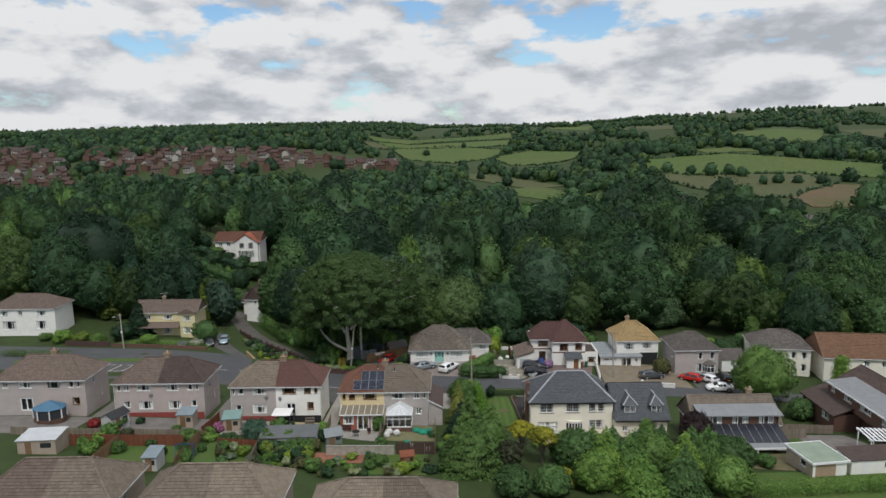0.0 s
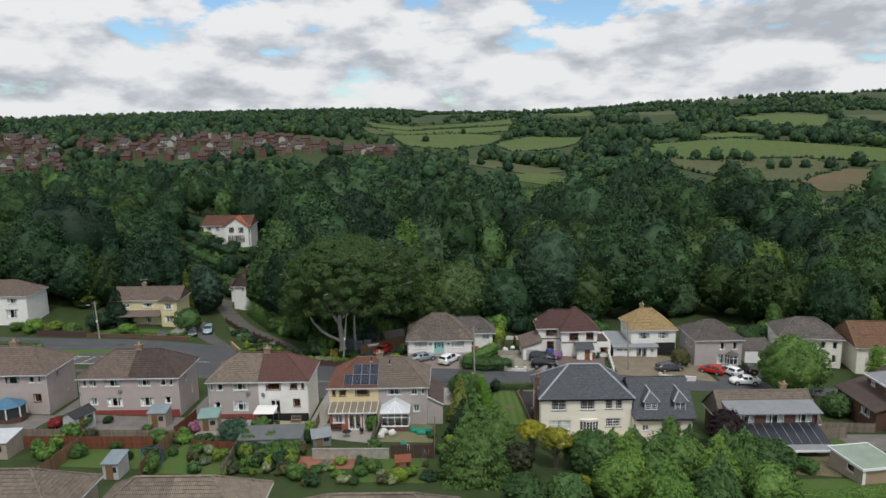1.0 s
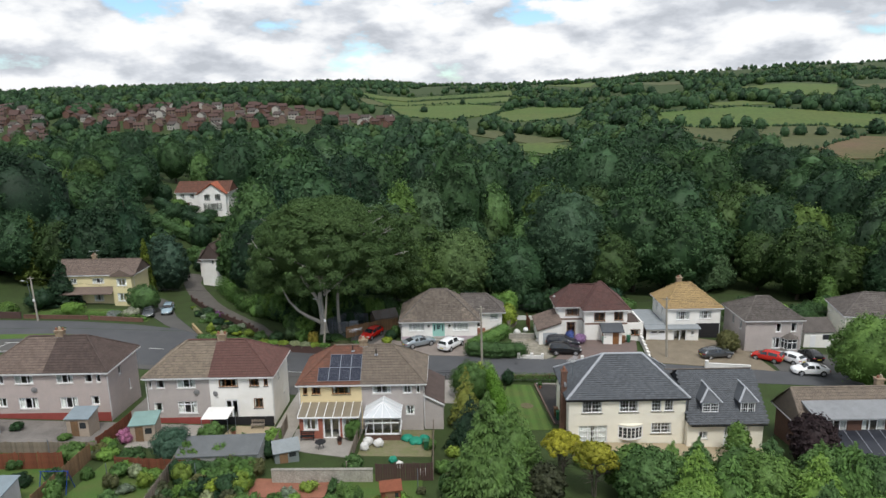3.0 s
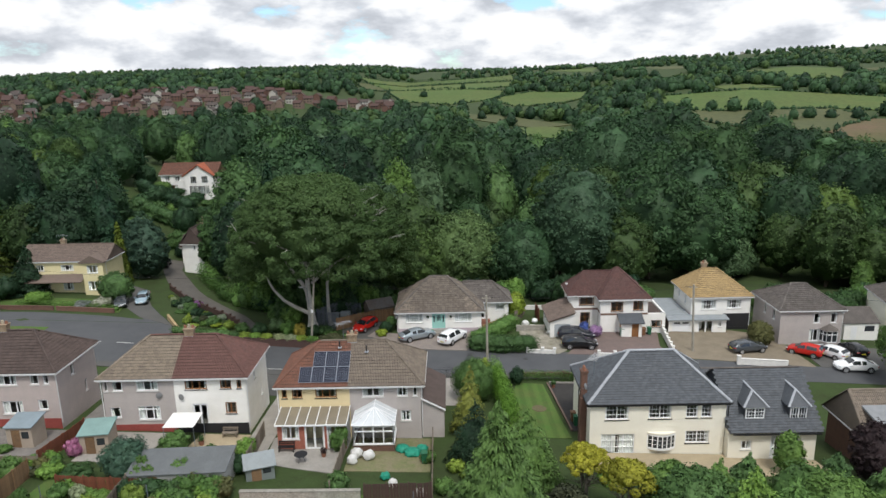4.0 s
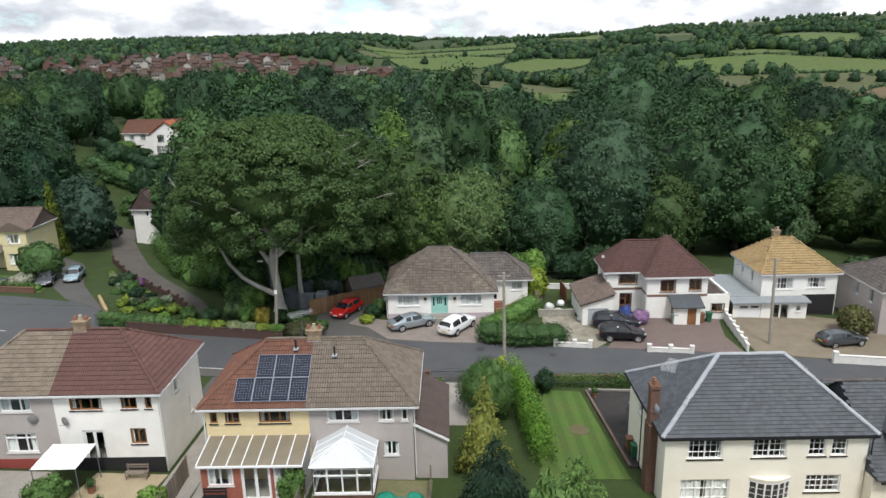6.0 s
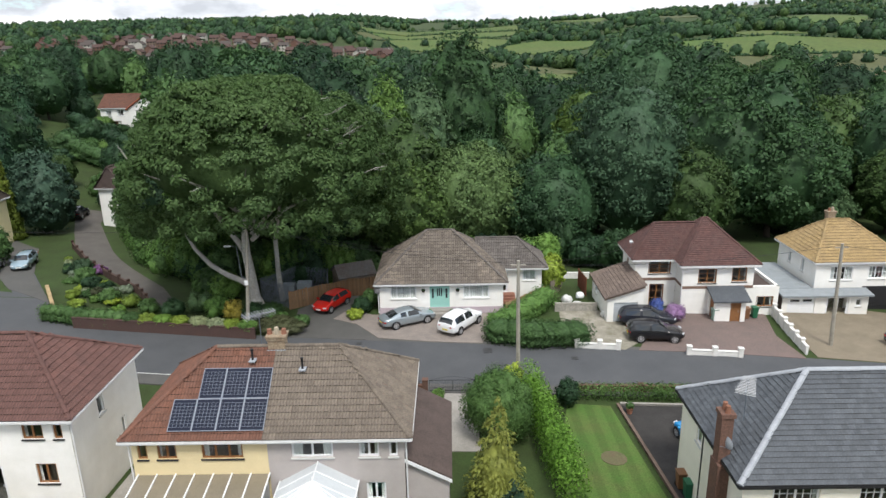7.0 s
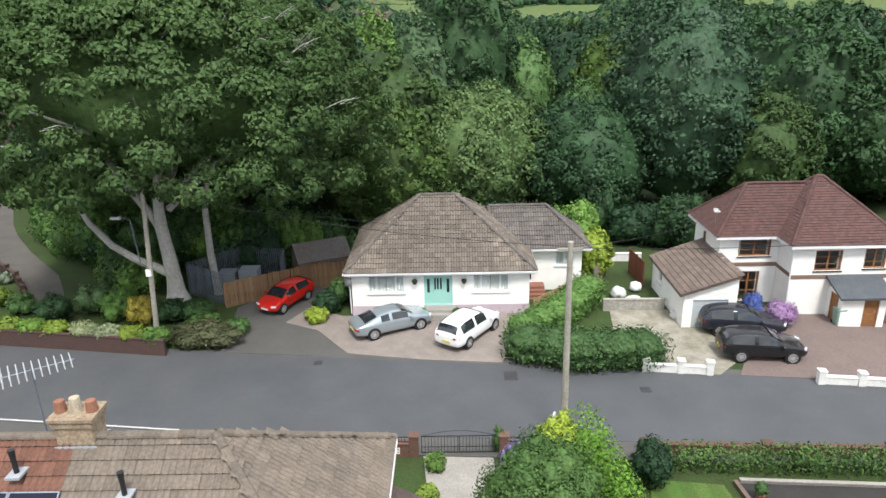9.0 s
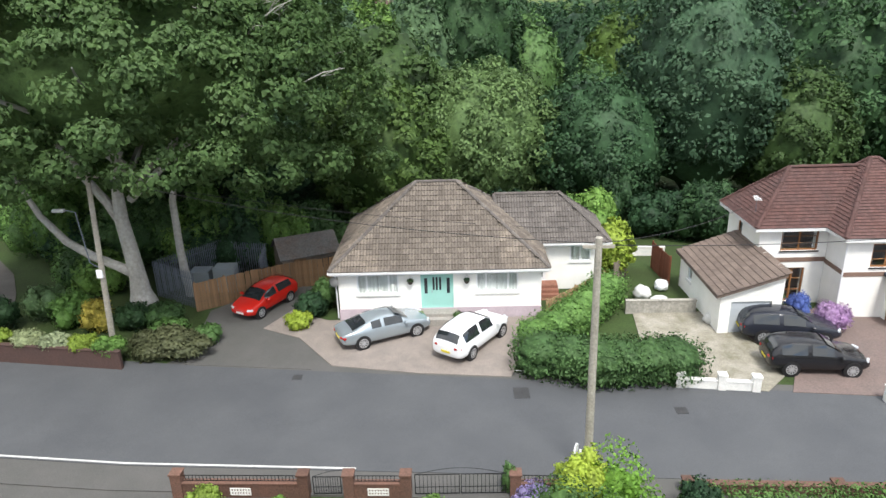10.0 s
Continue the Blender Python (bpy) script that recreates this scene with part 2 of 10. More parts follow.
# ---------------------------------------------------------------- ground, road, drives
GRASS = mat("grass", "384a24", 0.95, var=0.35, scale=0.35, fine=9, bump=0.5, col2="303a1e", space="World")
LAWN = mat("lawn", (0.056, 0.122, 0.022), 0.95, var=0.36, scale=0.5, fine=14, bump=0.5, col2=(0.082, 0.108, 0.03), space="World")
FIELD = mat("pasture", (0.058, 0.108, 0.022), 0.95, var=0.4, scale=0.014, fine=0.3, bump=0.3, col2=(0.085, 0.105, 0.028), space="World")
FIELD2 = mat("dry_pasture", (0.078, 0.085, 0.034), 0.95, var=0.3, scale=0.012, fine=0.25, bump=0.3, col2=(0.065, 0.078, 0.03), space="World")
MUD = mat("bare_earth", (0.13, 0.085, 0.05), 0.95, var=0.35, scale=0.03, fine=0.6, bump=0.4, col2=(0.075, 0.085, 0.03), space="World")
ASPHALT = mat("asphalt", (0.068, 0.071, 0.077), 0.9, var=0.2, scale=0.35, fine=26, bump=0.2, col2=(0.086, 0.089, 0.094), space="World")
OLD_ASPHALT = mat("old_asphalt", (0.10, 0.096, 0.092), 0.92, var=0.2, scale=0.5, fine=24, bump=0.25, col2=(0.08, 0.08, 0.075), space="World")
CONCRETE = mat("concrete", (0.33, 0.31, 0.28), 0.9, var=0.25, scale=0.7, fine=12, bump=0.25, space="World")
GRAVEL = mat("pink_gravel", (0.25, 0.215, 0.19), 0.95, var=0.3, scale=1.5, fine=30, bump=0.5, col2=(0.19, 0.165, 0.15), space="World")
TAN = mat("tan_paving", (0.40, 0.33, 0.22), 0.9, var=0.2, scale=0.8, fine=14, bump=0.2, space="World")
SOIL = mat("soil", (0.13, 0.09, 0.06), 0.95, var=0.4, scale=1.0, fine=14, bump=0.6, col2=(0.1, 0.11, 0.05), space="World")
WHITE_LINE = mat("road_paint", (0.62, 0.62, 0.6), 0.8, var=0.3, scale=3, fine=20, bump=0.05, space="World")


def ground_sheet():
    def spaced(stops):
        out = []
        for a, b, n in stops:
            out += [a + (b - a) * i / n for i in range(n)]
        return out + [stops[-1][1]]
    xs = spaced([(-4200, -1000, 20), (-1000, -300, 20), (-300, -110, 24), (-110, 90, 125), (90, 300, 26), (300, 1000, 24), (1000, 4200, 20)])
    ys = spaced([(-900, -200, 10), (-200, -90, 22), (-90, 60, 110), (60, 300, 40), (300, 1200, 50), (1200, 2600, 40), (2600, 4700, 20)])
    verts = [(x, y, gz(x, y)) for y in ys for x in xs]
    n = len(xs)
    faces = [(j * n + i, j * n + i + 1, (j + 1) * n + i + 1, (j + 1) * n + i) for j in range(len(ys) - 1) for i in range(n - 1)]
    return tagged(raw("ground", verts, faces, GRASS, smooth=True), "grassy ground falling into a wooded valley", "ground", kind="structure")


ground_sheet()


def inside(p, poly):
    x, y, hit = p[0], p[1], False
    for (ax, ay), (bx, by) in zip(poly, poly[1:] + poly[:1]):
        if (ay > y) != (by > y) and x < ax + (y - ay) / (by - ay) * (bx - ax):
            hit = not hit
    return hit


def patch(name, poly, material, lift, label, step=1.0, depth=0.25, kind="structure", category=""):
    """A sheet over a polygon that follows the ground, with an edge of its own thickness."""
    bm = B()
    f = bm.faces.new([bm.verts.new((x, y, 0)) for x, y in poly])
    x0, x1, y0, y1 = min(p[0] for p in poly), max(p[0] for p in poly), min(p[1] for p in poly), max(p[1] for p in poly)
    for axis, lo, hi in ((0, x0, x1), (1, y0, y1)):
        k = math.ceil(lo / step) * step
        while k < hi:
            co, no = ((k, 0, 0), (1, 0, 0)) if axis == 0 else ((0, k, 0), (0, 1, 0))
            bmesh.ops.bisect_plane(bm, geom=bm.verts[:] + bm.edges[:] + bm.faces[:], plane_co=co, plane_no=no, dist=1e-4)
            k += step
    bmesh.ops.recalc_face_normals(bm, faces=bm.faces[:])
    if bm.faces[:][0].normal.z < 0:
        bmesh.ops.reverse_faces(bm, faces=bm.faces[:])
    for v in bm.verts:
        v.co.z = gz(v.co.x, v.co.y) + lift
    edge = [e for e in bm.edges if e.is_boundary]
    ext = bmesh.ops.extrude_edge_only(bm, edges=edge)
    for v in ext["geom"]:
        if isinstance(v, bmesh.types.BMVert):
            v.co.z -= depth + lift
    return tagged(part(name, bm, material), label, category or name.split("_")[-1], kind=kind)


def far_edge(x):
    return -5.75 - 0.118 * x if x > -14 else -4.1 + (-14 - x) * 0.30 * smooth_step(-14, -40, x)


def near_edge(x):
    return -12.75 - 0.06 * x


xs_road = [80, 60, 45, 30, 20, 10, 0, -8, -14, -22, -30, -34, -40, -48, -56, -75, -110]
ROAD = [(x, far_edge(x)) for x in xs_road[:11]] + [(-33.5, -1.8), (-36, 1.5), (-43.5, 11.5), (-46, 11), (-41, 4), (-47, 5.4), (-55, 6.2), (-75, 8), (-110, 11)] + [(-110, -2), (-75, -5.5), (-56, -7)] + [(x, near_edge(x)) for x in (-48, -40, -30, -20, -10, 0, 10, 20, 30, 45, 60, 80)]
patch("road", ROAD, ASPHALT, 0.03, "worn grey asphalt road with faint patches", step=2.0, category="road")
# pavement on the near side, a kerb higher
PAVE = [(x, near_edge(x) - 0.12) for x in (-60, -40, -20, -8, 2, 12, 30)] + [(x, near_edge(x) - 1.5) for x in (30, 12, 2, -8, -20, -40, -60)]
patch("pavement", PAVE, OLD_ASPHALT, 0.10, "grey asphalt pavement beside the road", step=2.0, category="pavement")


def road_line(name, pts, width, label):
    """A painted line: a thin strip that follows the ground."""
    verts, faces = [], []
    for i, (x, y) in enumerate(pts):
        dx, dy = (pts[min(i + 1, len(pts) - 1)][0] - pts[max(i - 1, 0)][0]), (pts[min(i + 1, len(pts) - 1)][1] - pts[max(i - 1, 0)][1])
        l = math.hypot(dx, dy)
        nx, ny = -dy / l * width / 2, dx / l * width / 2
        for s in (1, -1):
            verts.append((x + s * nx, y + s * ny, gz(x + s * nx, y + s * ny) + 0.042))
        if i:
            faces.append((2 * i - 2, 2 * i - 1, 2 * i + 1, 2 * i))
    return tagged(raw(name, verts, faces, WHITE_LINE), label, "road marking", kind="structure")


road_line("road_edge_line", [(-26 + i, near_edge(-26 + i) + 0.12) for i in range(0, 24)], 0.1, "white painted line along the road edge")
road_line("give_way_line", [(2.9, -5.3), (4.4, -5.45)], 0.1, "short white painted line at a drive mouth")
for i in range(7):
    x = -34.5 - i * 4.2
    road_line("centre_dash", [(x, -4.7 + (-34.5 - x) * 0.06), (x - 2.2, -4.6 + (-34.5 - x) * 0.06)], 0.14, "white centre dash on the road")

# lane to the north between hedges
LANE = [(-36, 1.5), (-42.2, 9.5), (-47.4, 19.4), (-51.6, 22.0), (-53.4, 20.6), (-50.4, 15.5), (-48.2, 11.5), (-46, 9.5), (-42, 5)]
patch("lane", LANE, OLD_ASPHALT, 0.04, "short grey asphalt lane mouth with parked cars", step=2.0, category="lane")
PATH2 = [(-24.5, 1.6), (-25.4, 3.3), (-27.7, 6.8), (-32.9, 12.2), (-36.5, 16.5), (-39.1, 20.1), (-43, 26.5), (-46.6, 32.5), (-47.5, 38), (-51.5, 38), (-50.8, 34), (-47, 26.5), (-43.7, 20.5), (-38.6, 13.9), (-33.8, 9.1), (-29, 4.8), (-26, 1.0)]
patch("garden_drive", PATH2, mat("brownish_asphalt", (0.115, 0.105, 0.095), 0.92, var=0.25, scale=0.6, fine=20, bump=0.25, space="World"), 0.05, "curving grey-brown asphalt drive through shrubs", step=2.0, category="drive")
# the bungalow's forecourt and its neighbour's
patch("forecourt", [(-9.6, -0.6), (-7.4, -1.7), (-5.2, -4.6), (-1, -5.45), (3.4, -5.95), (4.2, -3.5), (5.6, -0.2), (5.6, 0.2), (-6.2, 0.2), (-8.5, 1.5)], GRAVEL, 0.06, "pinkish gravel forecourt", step=1.0, category="forecourt")
patch("side_drive", [(-12.6, -4.2), (-6.2, -4.9), (-7.6, -1.9), (-9.5, -0.5), (-8.4, 1.6), (-8.0, 5.2), (-10.2, 5.4), (-13.2, 1.6)], OLD_ASPHALT, 0.045, "dark asphalt side drive", step=1.0, category="drive")
patch("road_margin", [(28, -8.6), (16, -7.1), (6, -5.9), (-2, -4.6), (-6.5, -1.8), (-9.6, -0.4), (-13, -3.6), (-14, -4.6), (-14, -5.6), (0, -6.6), (28, -10.0)], OLD_ASPHALT, 0.022, "worn asphalt margin between road and drives", step=1.0, category="pavement")
patch("front_yard", [(-19.5, -12.5), (-19.5, -19.5), (-5.6, -20.0), (-5.6, -13.2)], OLD_ASPHALT, 0.035, "grey asphalt front yard of a house", step=1.0, category="yard")
patch("yard", [(9.2, -6.6), (14.6, -7.6), (16.4, -5.8), (15.6, -2.2), (15.2, 0.4), (10.6, 0.4), (10.2, -3)], mat("rubble_ground", (0.33, 0.305, 0.26), 0.95, var=0.4, scale=0.9, fine=16, bump=0.5, col2=(0.15, 0.14, 0.095), space="World"), 0.05, "bare rubble yard with stones and weeds", step=1.0, category="yard")
patch("brick_drive", [(15.2, 0.2), (15.7, -2.2), (16.6, -5.8), (15.6, -7.7), (28.0, -9.2), (27.6, -5), (28.6, -0.6), (26, 0.8)], mat("brick_paving", (0.17, 0.125, 0.113), 0.9, var=0.25, scale=0.8, fine=12, bump=0.4, col2=(0.14, 0.11, 0.10), space="World"), 0.06, "reddish brick-paved drive", step=1.0, category="drive")
patch("tan_drive", [(29.4, -0.4), (29.0, -8.9), (44, -11.2), (43.5, -1), (36, 1.5)], mat("tan_gravel", (0.22, 0.185, 0.135), 0.95, var=0.25, scale=0.8, fine=20, bump=0.4, space="World"), 0.05, "tan gravel drive", step=1.5, category="drive")
patch("grey_drive", [(45, -3), (44.6, -11.2), (60, -12.8), (60, -6)], OLD_ASPHALT, 0.05, "grey asphalt parking area", step=1.5, category="drive")
# behind and beside the near houses
patch("patio", [(-14.6, -29.4), (-14.4, -34.5), (-8, -36.5), (-7.6, -29.4)], CONCRETE, 0.06, "cracked grey concrete patio", step=1.0, category="patio")
patch("garden_soil", [(-7.4, -29.4), (-7.4, -36), (-0.4, -36), (-0.2, -29.4)], mat("weedy_soil", (0.20, 0.17, 0.11), 0.95, var=0.4, scale=1.0, fine=12, bump=0.6, col2=(0.13, 0.15, 0.06), space="World"), 0.05, "weedy bare garden soil", step=1.0, category="garden bed")
patch("tan_patio", [(-21.4, -29.0), (-21.8, -33.2), (-17.4, -33.2), (-16.9, -29.0)], TAN, 0.07, "tan paved patio", step=1.0, category="patio")
patch("flag_patio", [(-30, -29.0), (-30, -35), (-24.6, -35), (-24.2, -29.0)], CONCRETE, 0.06, "grey flagged patio", step=1.0, category="patio")
patch("side_path", [(-16.7, -14.2), (-16.9, -36), (-14.7, -36), (-14.5, -14.2)], CONCRETE, 0.045, "concrete side path between houses", step=1.5, category="path")
patch("front_path", [(-0.6, -14.0), (0.2, -22), (2.6, -22), (2.4, -14.0)], CONCRETE, 0.05, "grey concrete drive behind iron gates", step=1.0, category="drive")
def striped_lawn():
    m = LAWN.copy()
    m.name = "striped_lawn"
    nt = m.node_tree
    N, L = nt.nodes.new, nt.links.new
    b = nt.nodes["Principled BSDF"]
    src = b.inputs["Base Color"].links[0].from_socket
    geo, sep, w, k, sc = N("ShaderNodeNewGeometry"), N("ShaderNodeSeparateXYZ"), N("ShaderNodeMath"), N("ShaderNodeMapRange"), N("ShaderNodeVectorMath")
    L(geo.outputs["Position"], sep.inputs[0])
    w.operation = "PINGPONG"
    w.inputs[1].default_value = 0.55
    L(sep.outputs[0], w.inputs[0])
    k.inputs["From Min"].default_value, k.inputs["From Max"].default_value = 0.2, 0.35
    k.inputs["To Min"].default_value, k.inputs["To Max"].default_value = 0.92, 1.12
    L(w.outputs[0], k.inputs["Value"])
    sc.operation = "SCALE"
    L(src, sc.inputs[0]), L(k.outputs[0], sc.inputs["Scale"]), L(sc.outputs[0], b.inputs["Base Color"])
    return m


patch("lawn", [(8.6, -16.0), (11.4, -16.4), (12.3, -29), (6.6, -29), (7.2, -22)], striped_lawn(), 0.05, "mown striped lawn", step=1.0, category="lawn")
patch("flower_bed", [(10.2 + 0.75 * math.cos(a * 0.524), -22.6 + 0.75 * math.sin(a * 0.524)) for a in range(12)], SOIL, 0.075, "round soil bed in a lawn", step=1.0, category="flower bed")
patch("car_park", [(12.0, -16.2), (23.0, -17.0), (23.0, -21.5), (13.8, -22.5), (13.2, -27.5), (12.5, -27.5)], mat("dark_tarmac", (0.045, 0.042, 0.04), 0.9, var=0.35, scale=1.0, fine=20, bump=0.25, space="World"), 0.05, "dark stained tarmac parking area", step=1.0, category="drive")
patch("terrace", [(13.2, -31.9), (26, -31.9), (32.4, -32.8), (32.4, -36.0), (13.2, -36.2)], TAN, 0.06, "tan paved terrace", step=1.5, category="terrace")
for poly, lab in (([(-30, -38), (-23, -38), (-23, -47), (-30, -47)], "green back lawn behind a fence"), ([(-40.5, -37), (-32, -37), (-32, -46), (-40.5, -46)], "green back lawn with bushes"), ([(-21, -39), (-15.5, -39), (-15.5, -46), (-21, -46)], "green back lawn"), ([(-8, -40), (-1, -40), (-1, -48), (-8, -48)], "mown back lawn"), ([(40, -36), (52, -36), (52, -31), (40, -31)], "back lawn"), ([(36, -46), (70, -46), (70, -56), (36, -56)], "long mown lawn strip"), ([(-46, 7), (-66, 8), (-66, 13), (-47, 13)], "front lawn"), ([(-80, -1.9), (-52, -1.5), (-52, 0.2), (-80, 0.2)], "grass verge")):
    patch("lawn", poly, LAWN, 0.05, lab, step=1.5, category="lawn")
YARD = mat("stained_yard_concrete", (0.21, 0.195, 0.18), 0.92, var=0.35, scale=0.6, fine=10, bump=0.3, col2=(0.14, 0.13, 0.12), space="World")
patch("yard", [(-47.4, -28.9), (-32.4, -28.9), (-32.4, -36.0), (-47.4, -36.9)], YARD, 0.05, "stained concrete back yard of a house", step=1.5, category="yard")
patch("yard", [(-64.5, -29.5), (-50.2, -29.5), (-50.2, -36.9), (-64.5, -37.2)], YARD, 0.05, "stained concrete back yard of a house", step=1.5, category="yard")
patch("side_path", [(-33.8, -14.0), (-30.6, -14.0), (-30.8, -28.9), (-33.4, -28.9)], YARD, 0.045, "concrete side drive between houses", step=1.5, category="path")
patch("side_path", [(-51.0, -14.0), (-47.8, -14.0), (-47.6, -28.9), (-50.6, -29.5)], YARD, 0.045, "concrete side drive between houses", step=1.5, category="path")
patch("terrace", [(51.0, -31.0), (58.2, -31.0), (58.6, -37.4), (50.4, -38.6)], YARD, 0.06, "cracked concrete terrace behind a house", step=1.5, category="terrace")
patch("yard", [(37.0, -38.8), (47.0, -38.8), (44.0, -45.5), (36.0, -44.0)], mat("trodden_earth", (0.19, 0.145, 0.095), 0.95, var=0.4, scale=0.8, fine=10, bump=0.6, col2=(0.09, 0.105, 0.04), space="World"), 0.05, "trodden bare earth behind a house", step=1.5, category="yard")
patch("parking_area", [(-66, -6.9), (-54.5, -7.3), (-54.0, -2.6), (-66, -2.2)], OLD_ASPHALT, 0.036, "asphalt parking bays beside the road", step=2.0, category="parking")
for i in range(4):
    road_line("bay_line", [(-64.5 + 2.5 * i, -6.6), (-63.6 + 2.5 * i, -3.2)], 0.14, "white painted line of a parking bay")
road_line("bay_line", [(-64.5, -6.6), (-57.0, -6.6)], 0.14, "white painted line of a parking bay")
patch("red_patio", [(-15.5, -41), (-9, -41), (-9, -44.5), (-15.5, -44.5)], mat("red_paving", (0.30, 0.13, 0.085), 0.9, var=0.25, scale=1, fine=14, bump=0.3, space="World"), 0.06, "red paved terrace", step=1.5, category="patio")

# far fields
FIELDS, CLEAR = [], []


def field(name, poly, open_ground):
    """A far field, and the rough open ground round it that bears no tall trees."""
    m, lab = {"pasture": (FIELD, "green pasture on a far slope"), "dry_pasture": (FIELD2, "yellowish dry pasture"), "bare_earth": (MUD, "churned brown earth and rough grass")}[name]
    FIELDS.append((name, poly, m))
    CLEAR.append(open_ground)
    patch(name, poly, m, 0.6, lab, step=60.0, depth=1.5, category="field")


field("pasture", [(-140, 1042), (131, 1301), (119, 1132), (-119, 982)], [(-140, 1042), (-125, 925), (-108, 877), (102, 949), (119, 1132), (131, 1301)])
field("pasture", [(-116, 971), (114, 1100), (97, 969), (42, 925), (-89, 939)], [(-116, 971), (-107, 883), (-81, 848), (38, 824), (87, 857), (101, 954), (114, 1100)])
field("pasture", [(-87, 924), (-1, 962), (82, 894), (67, 794), (6, 739), (-54, 791)], [(-87, 924), (-79, 832), (-47, 673), (6, 619), (59, 690), (74, 797), (82, 894), (-1, 962)])
field("dry_pasture", [(-133, 945), (-94, 1007), (-78, 919), (-113, 886)], [(-133, 945), (-124, 877), (-105, 820), (-72, 842), (-78, 919), (-94, 1007)])
field("pasture", [(59, 794), (118, 878), (188, 839), (167, 766), (115, 704), (77, 695)], [(53, 692), (66, 580), (98, 585), (141, 627), (166, 724), (188, 839), (118, 878), (59, 794)])
field("pasture", [(185, 522), (277, 554), (380, 473), (332, 395), (283, 423), (193, 422), (166, 453)], [(149, 395), (173, 364), (290, 330), (332, 395), (380, 473), (277, 554), (185, 522), (168, 463)])
field("dry_pasture", [(166, 453), (193, 422), (283, 423), (280, 370), (217, 307), (183, 310), (167, 395)], [(143, 321), (165, 267), (196, 265), (242, 303), (280, 370), (283, 423), (166, 453), (147, 387)])
field("bare_earth", [(217, 307), (277, 365), (306, 355), (257, 275), (216, 278)], [(195, 238), (232, 236), (257, 275), (306, 355), (277, 365), (217, 307), (196, 265)])
field("pasture", [(57, 458), (83, 470), (115, 347), (108, 316), (82, 371), (55, 409)], [(47, 323), (69, 288), (95, 264), (108, 316), (115, 347), (83, 470), (57, 458), (49, 368)])
field("dry_pasture", [(19, 608), (52, 579), (103, 471), (71, 455), (22, 548)], [(16, 502), (19, 449), (61, 366), (88, 381), (103, 471), (52, 579), (19, 608)])
field("pasture", [(21, 246), (31, 249), (28, 195), (20, 181)], [(14, 86), (20, 98), (28, 195), (31, 249), (21, 246), (16, 143)])
field("pasture", [(88, 208), (93, 200), (81, 158), (77, 166)], [(57, 89), (60, 82), (93, 200), (88, 208), (66, 124)])
field("pasture", [(105, 180), (126, 165), (119, 148), (101, 155)], [(74, 79), (87, 73), (119, 148), (126, 165), (105, 180), (78, 102)])
field("pasture", [(227, 1537), (348, 1536), (277, 1246)], [(193, 1283), (252, 1121), (307, 1337), (348, 1536), (227, 1537)])
field("dry_pasture", [(312, 1163), (468, 1288), (370, 1016), (294, 1011)], [(269, 914), (337, 914), (406, 1098), (468, 1288), (312, 1163), (282, 1036)])
field("pasture", [(414, 896), (520, 964), (562, 911), (472, 755), (432, 762), (400, 841)], [(362, 618), (398, 618), (505, 805), (562, 911), (520, 964), (414, 896), (378, 806), (364, 755)])
field("dry_pasture", [(580, 912), (683, 960), (567, 774)], [(488, 649), (567, 774), (683, 960), (580, 912), (519, 804)])
field("pasture", [(261, 603), (309, 634), (322, 582), (258, 563)], [(232, 522), (233, 495), (287, 505), (322, 582), (309, 634), (261, 603)])
# ---------------------------------------------------------------- houses
UPVC = mat("white_plastic", (0.78, 0.79, 0.80), 0.4, var=0.05, scale=2, fine=10, bump=0.0, spec=0.5)
WOOD_FRAME = mat("brown_wood_frame", (0.27, 0.125, 0.05), 0.6, var=0.25, scale=3, fine=20, bump=0.1)
PIPE_BLACK = mat("black_plastic", (0.02, 0.02, 0.022), 0.5, var=0.1, bump=0.0)
PIPE_WHITE = mat("white_pipe", (0.7, 0.7, 0.7), 0.5, var=0.1, bump=0.0)
CURTAIN = mat("curtain_cloth", (0.72, 0.72, 0.70), 0.9, var=0.15, scale=6, fine=30, bump=0.1)
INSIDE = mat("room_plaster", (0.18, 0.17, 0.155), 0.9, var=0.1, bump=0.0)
SILL = mat("sill_paint", (0.6, 0.6, 0.58), 0.7, var=0.15)
DARK_SILL = mat("dark_sill_paint", (0.03, 0.03, 0.032), 0.6, var=0.15)
LEAD = mat("lead_flashing", (0.33, 0.35, 0.38), 0.6, var=0.2, bump=0.1)
RENDER_WHITE = mat("white_render", (0.84, 0.83, 0.80), 0.9, var=0.07, scale=0.8, fine=22, bump=0.25, col2=(0.74, 0.73, 0.69))
BRICK = mat("red_brick", (0.14, 0.075, 0.055), 0.9, var=0.4, scale=2.5, fine=16, bump=0.4, col2=(0.105, 0.062, 0.048), rand=0.25)


STACK = mat("buff_brick_stack", (0.22, 0.155, 0.105), 0.9, var=0.45, scale=3.0, fine=14, bump=0.5, col2=(0.33, 0.27, 0.19))


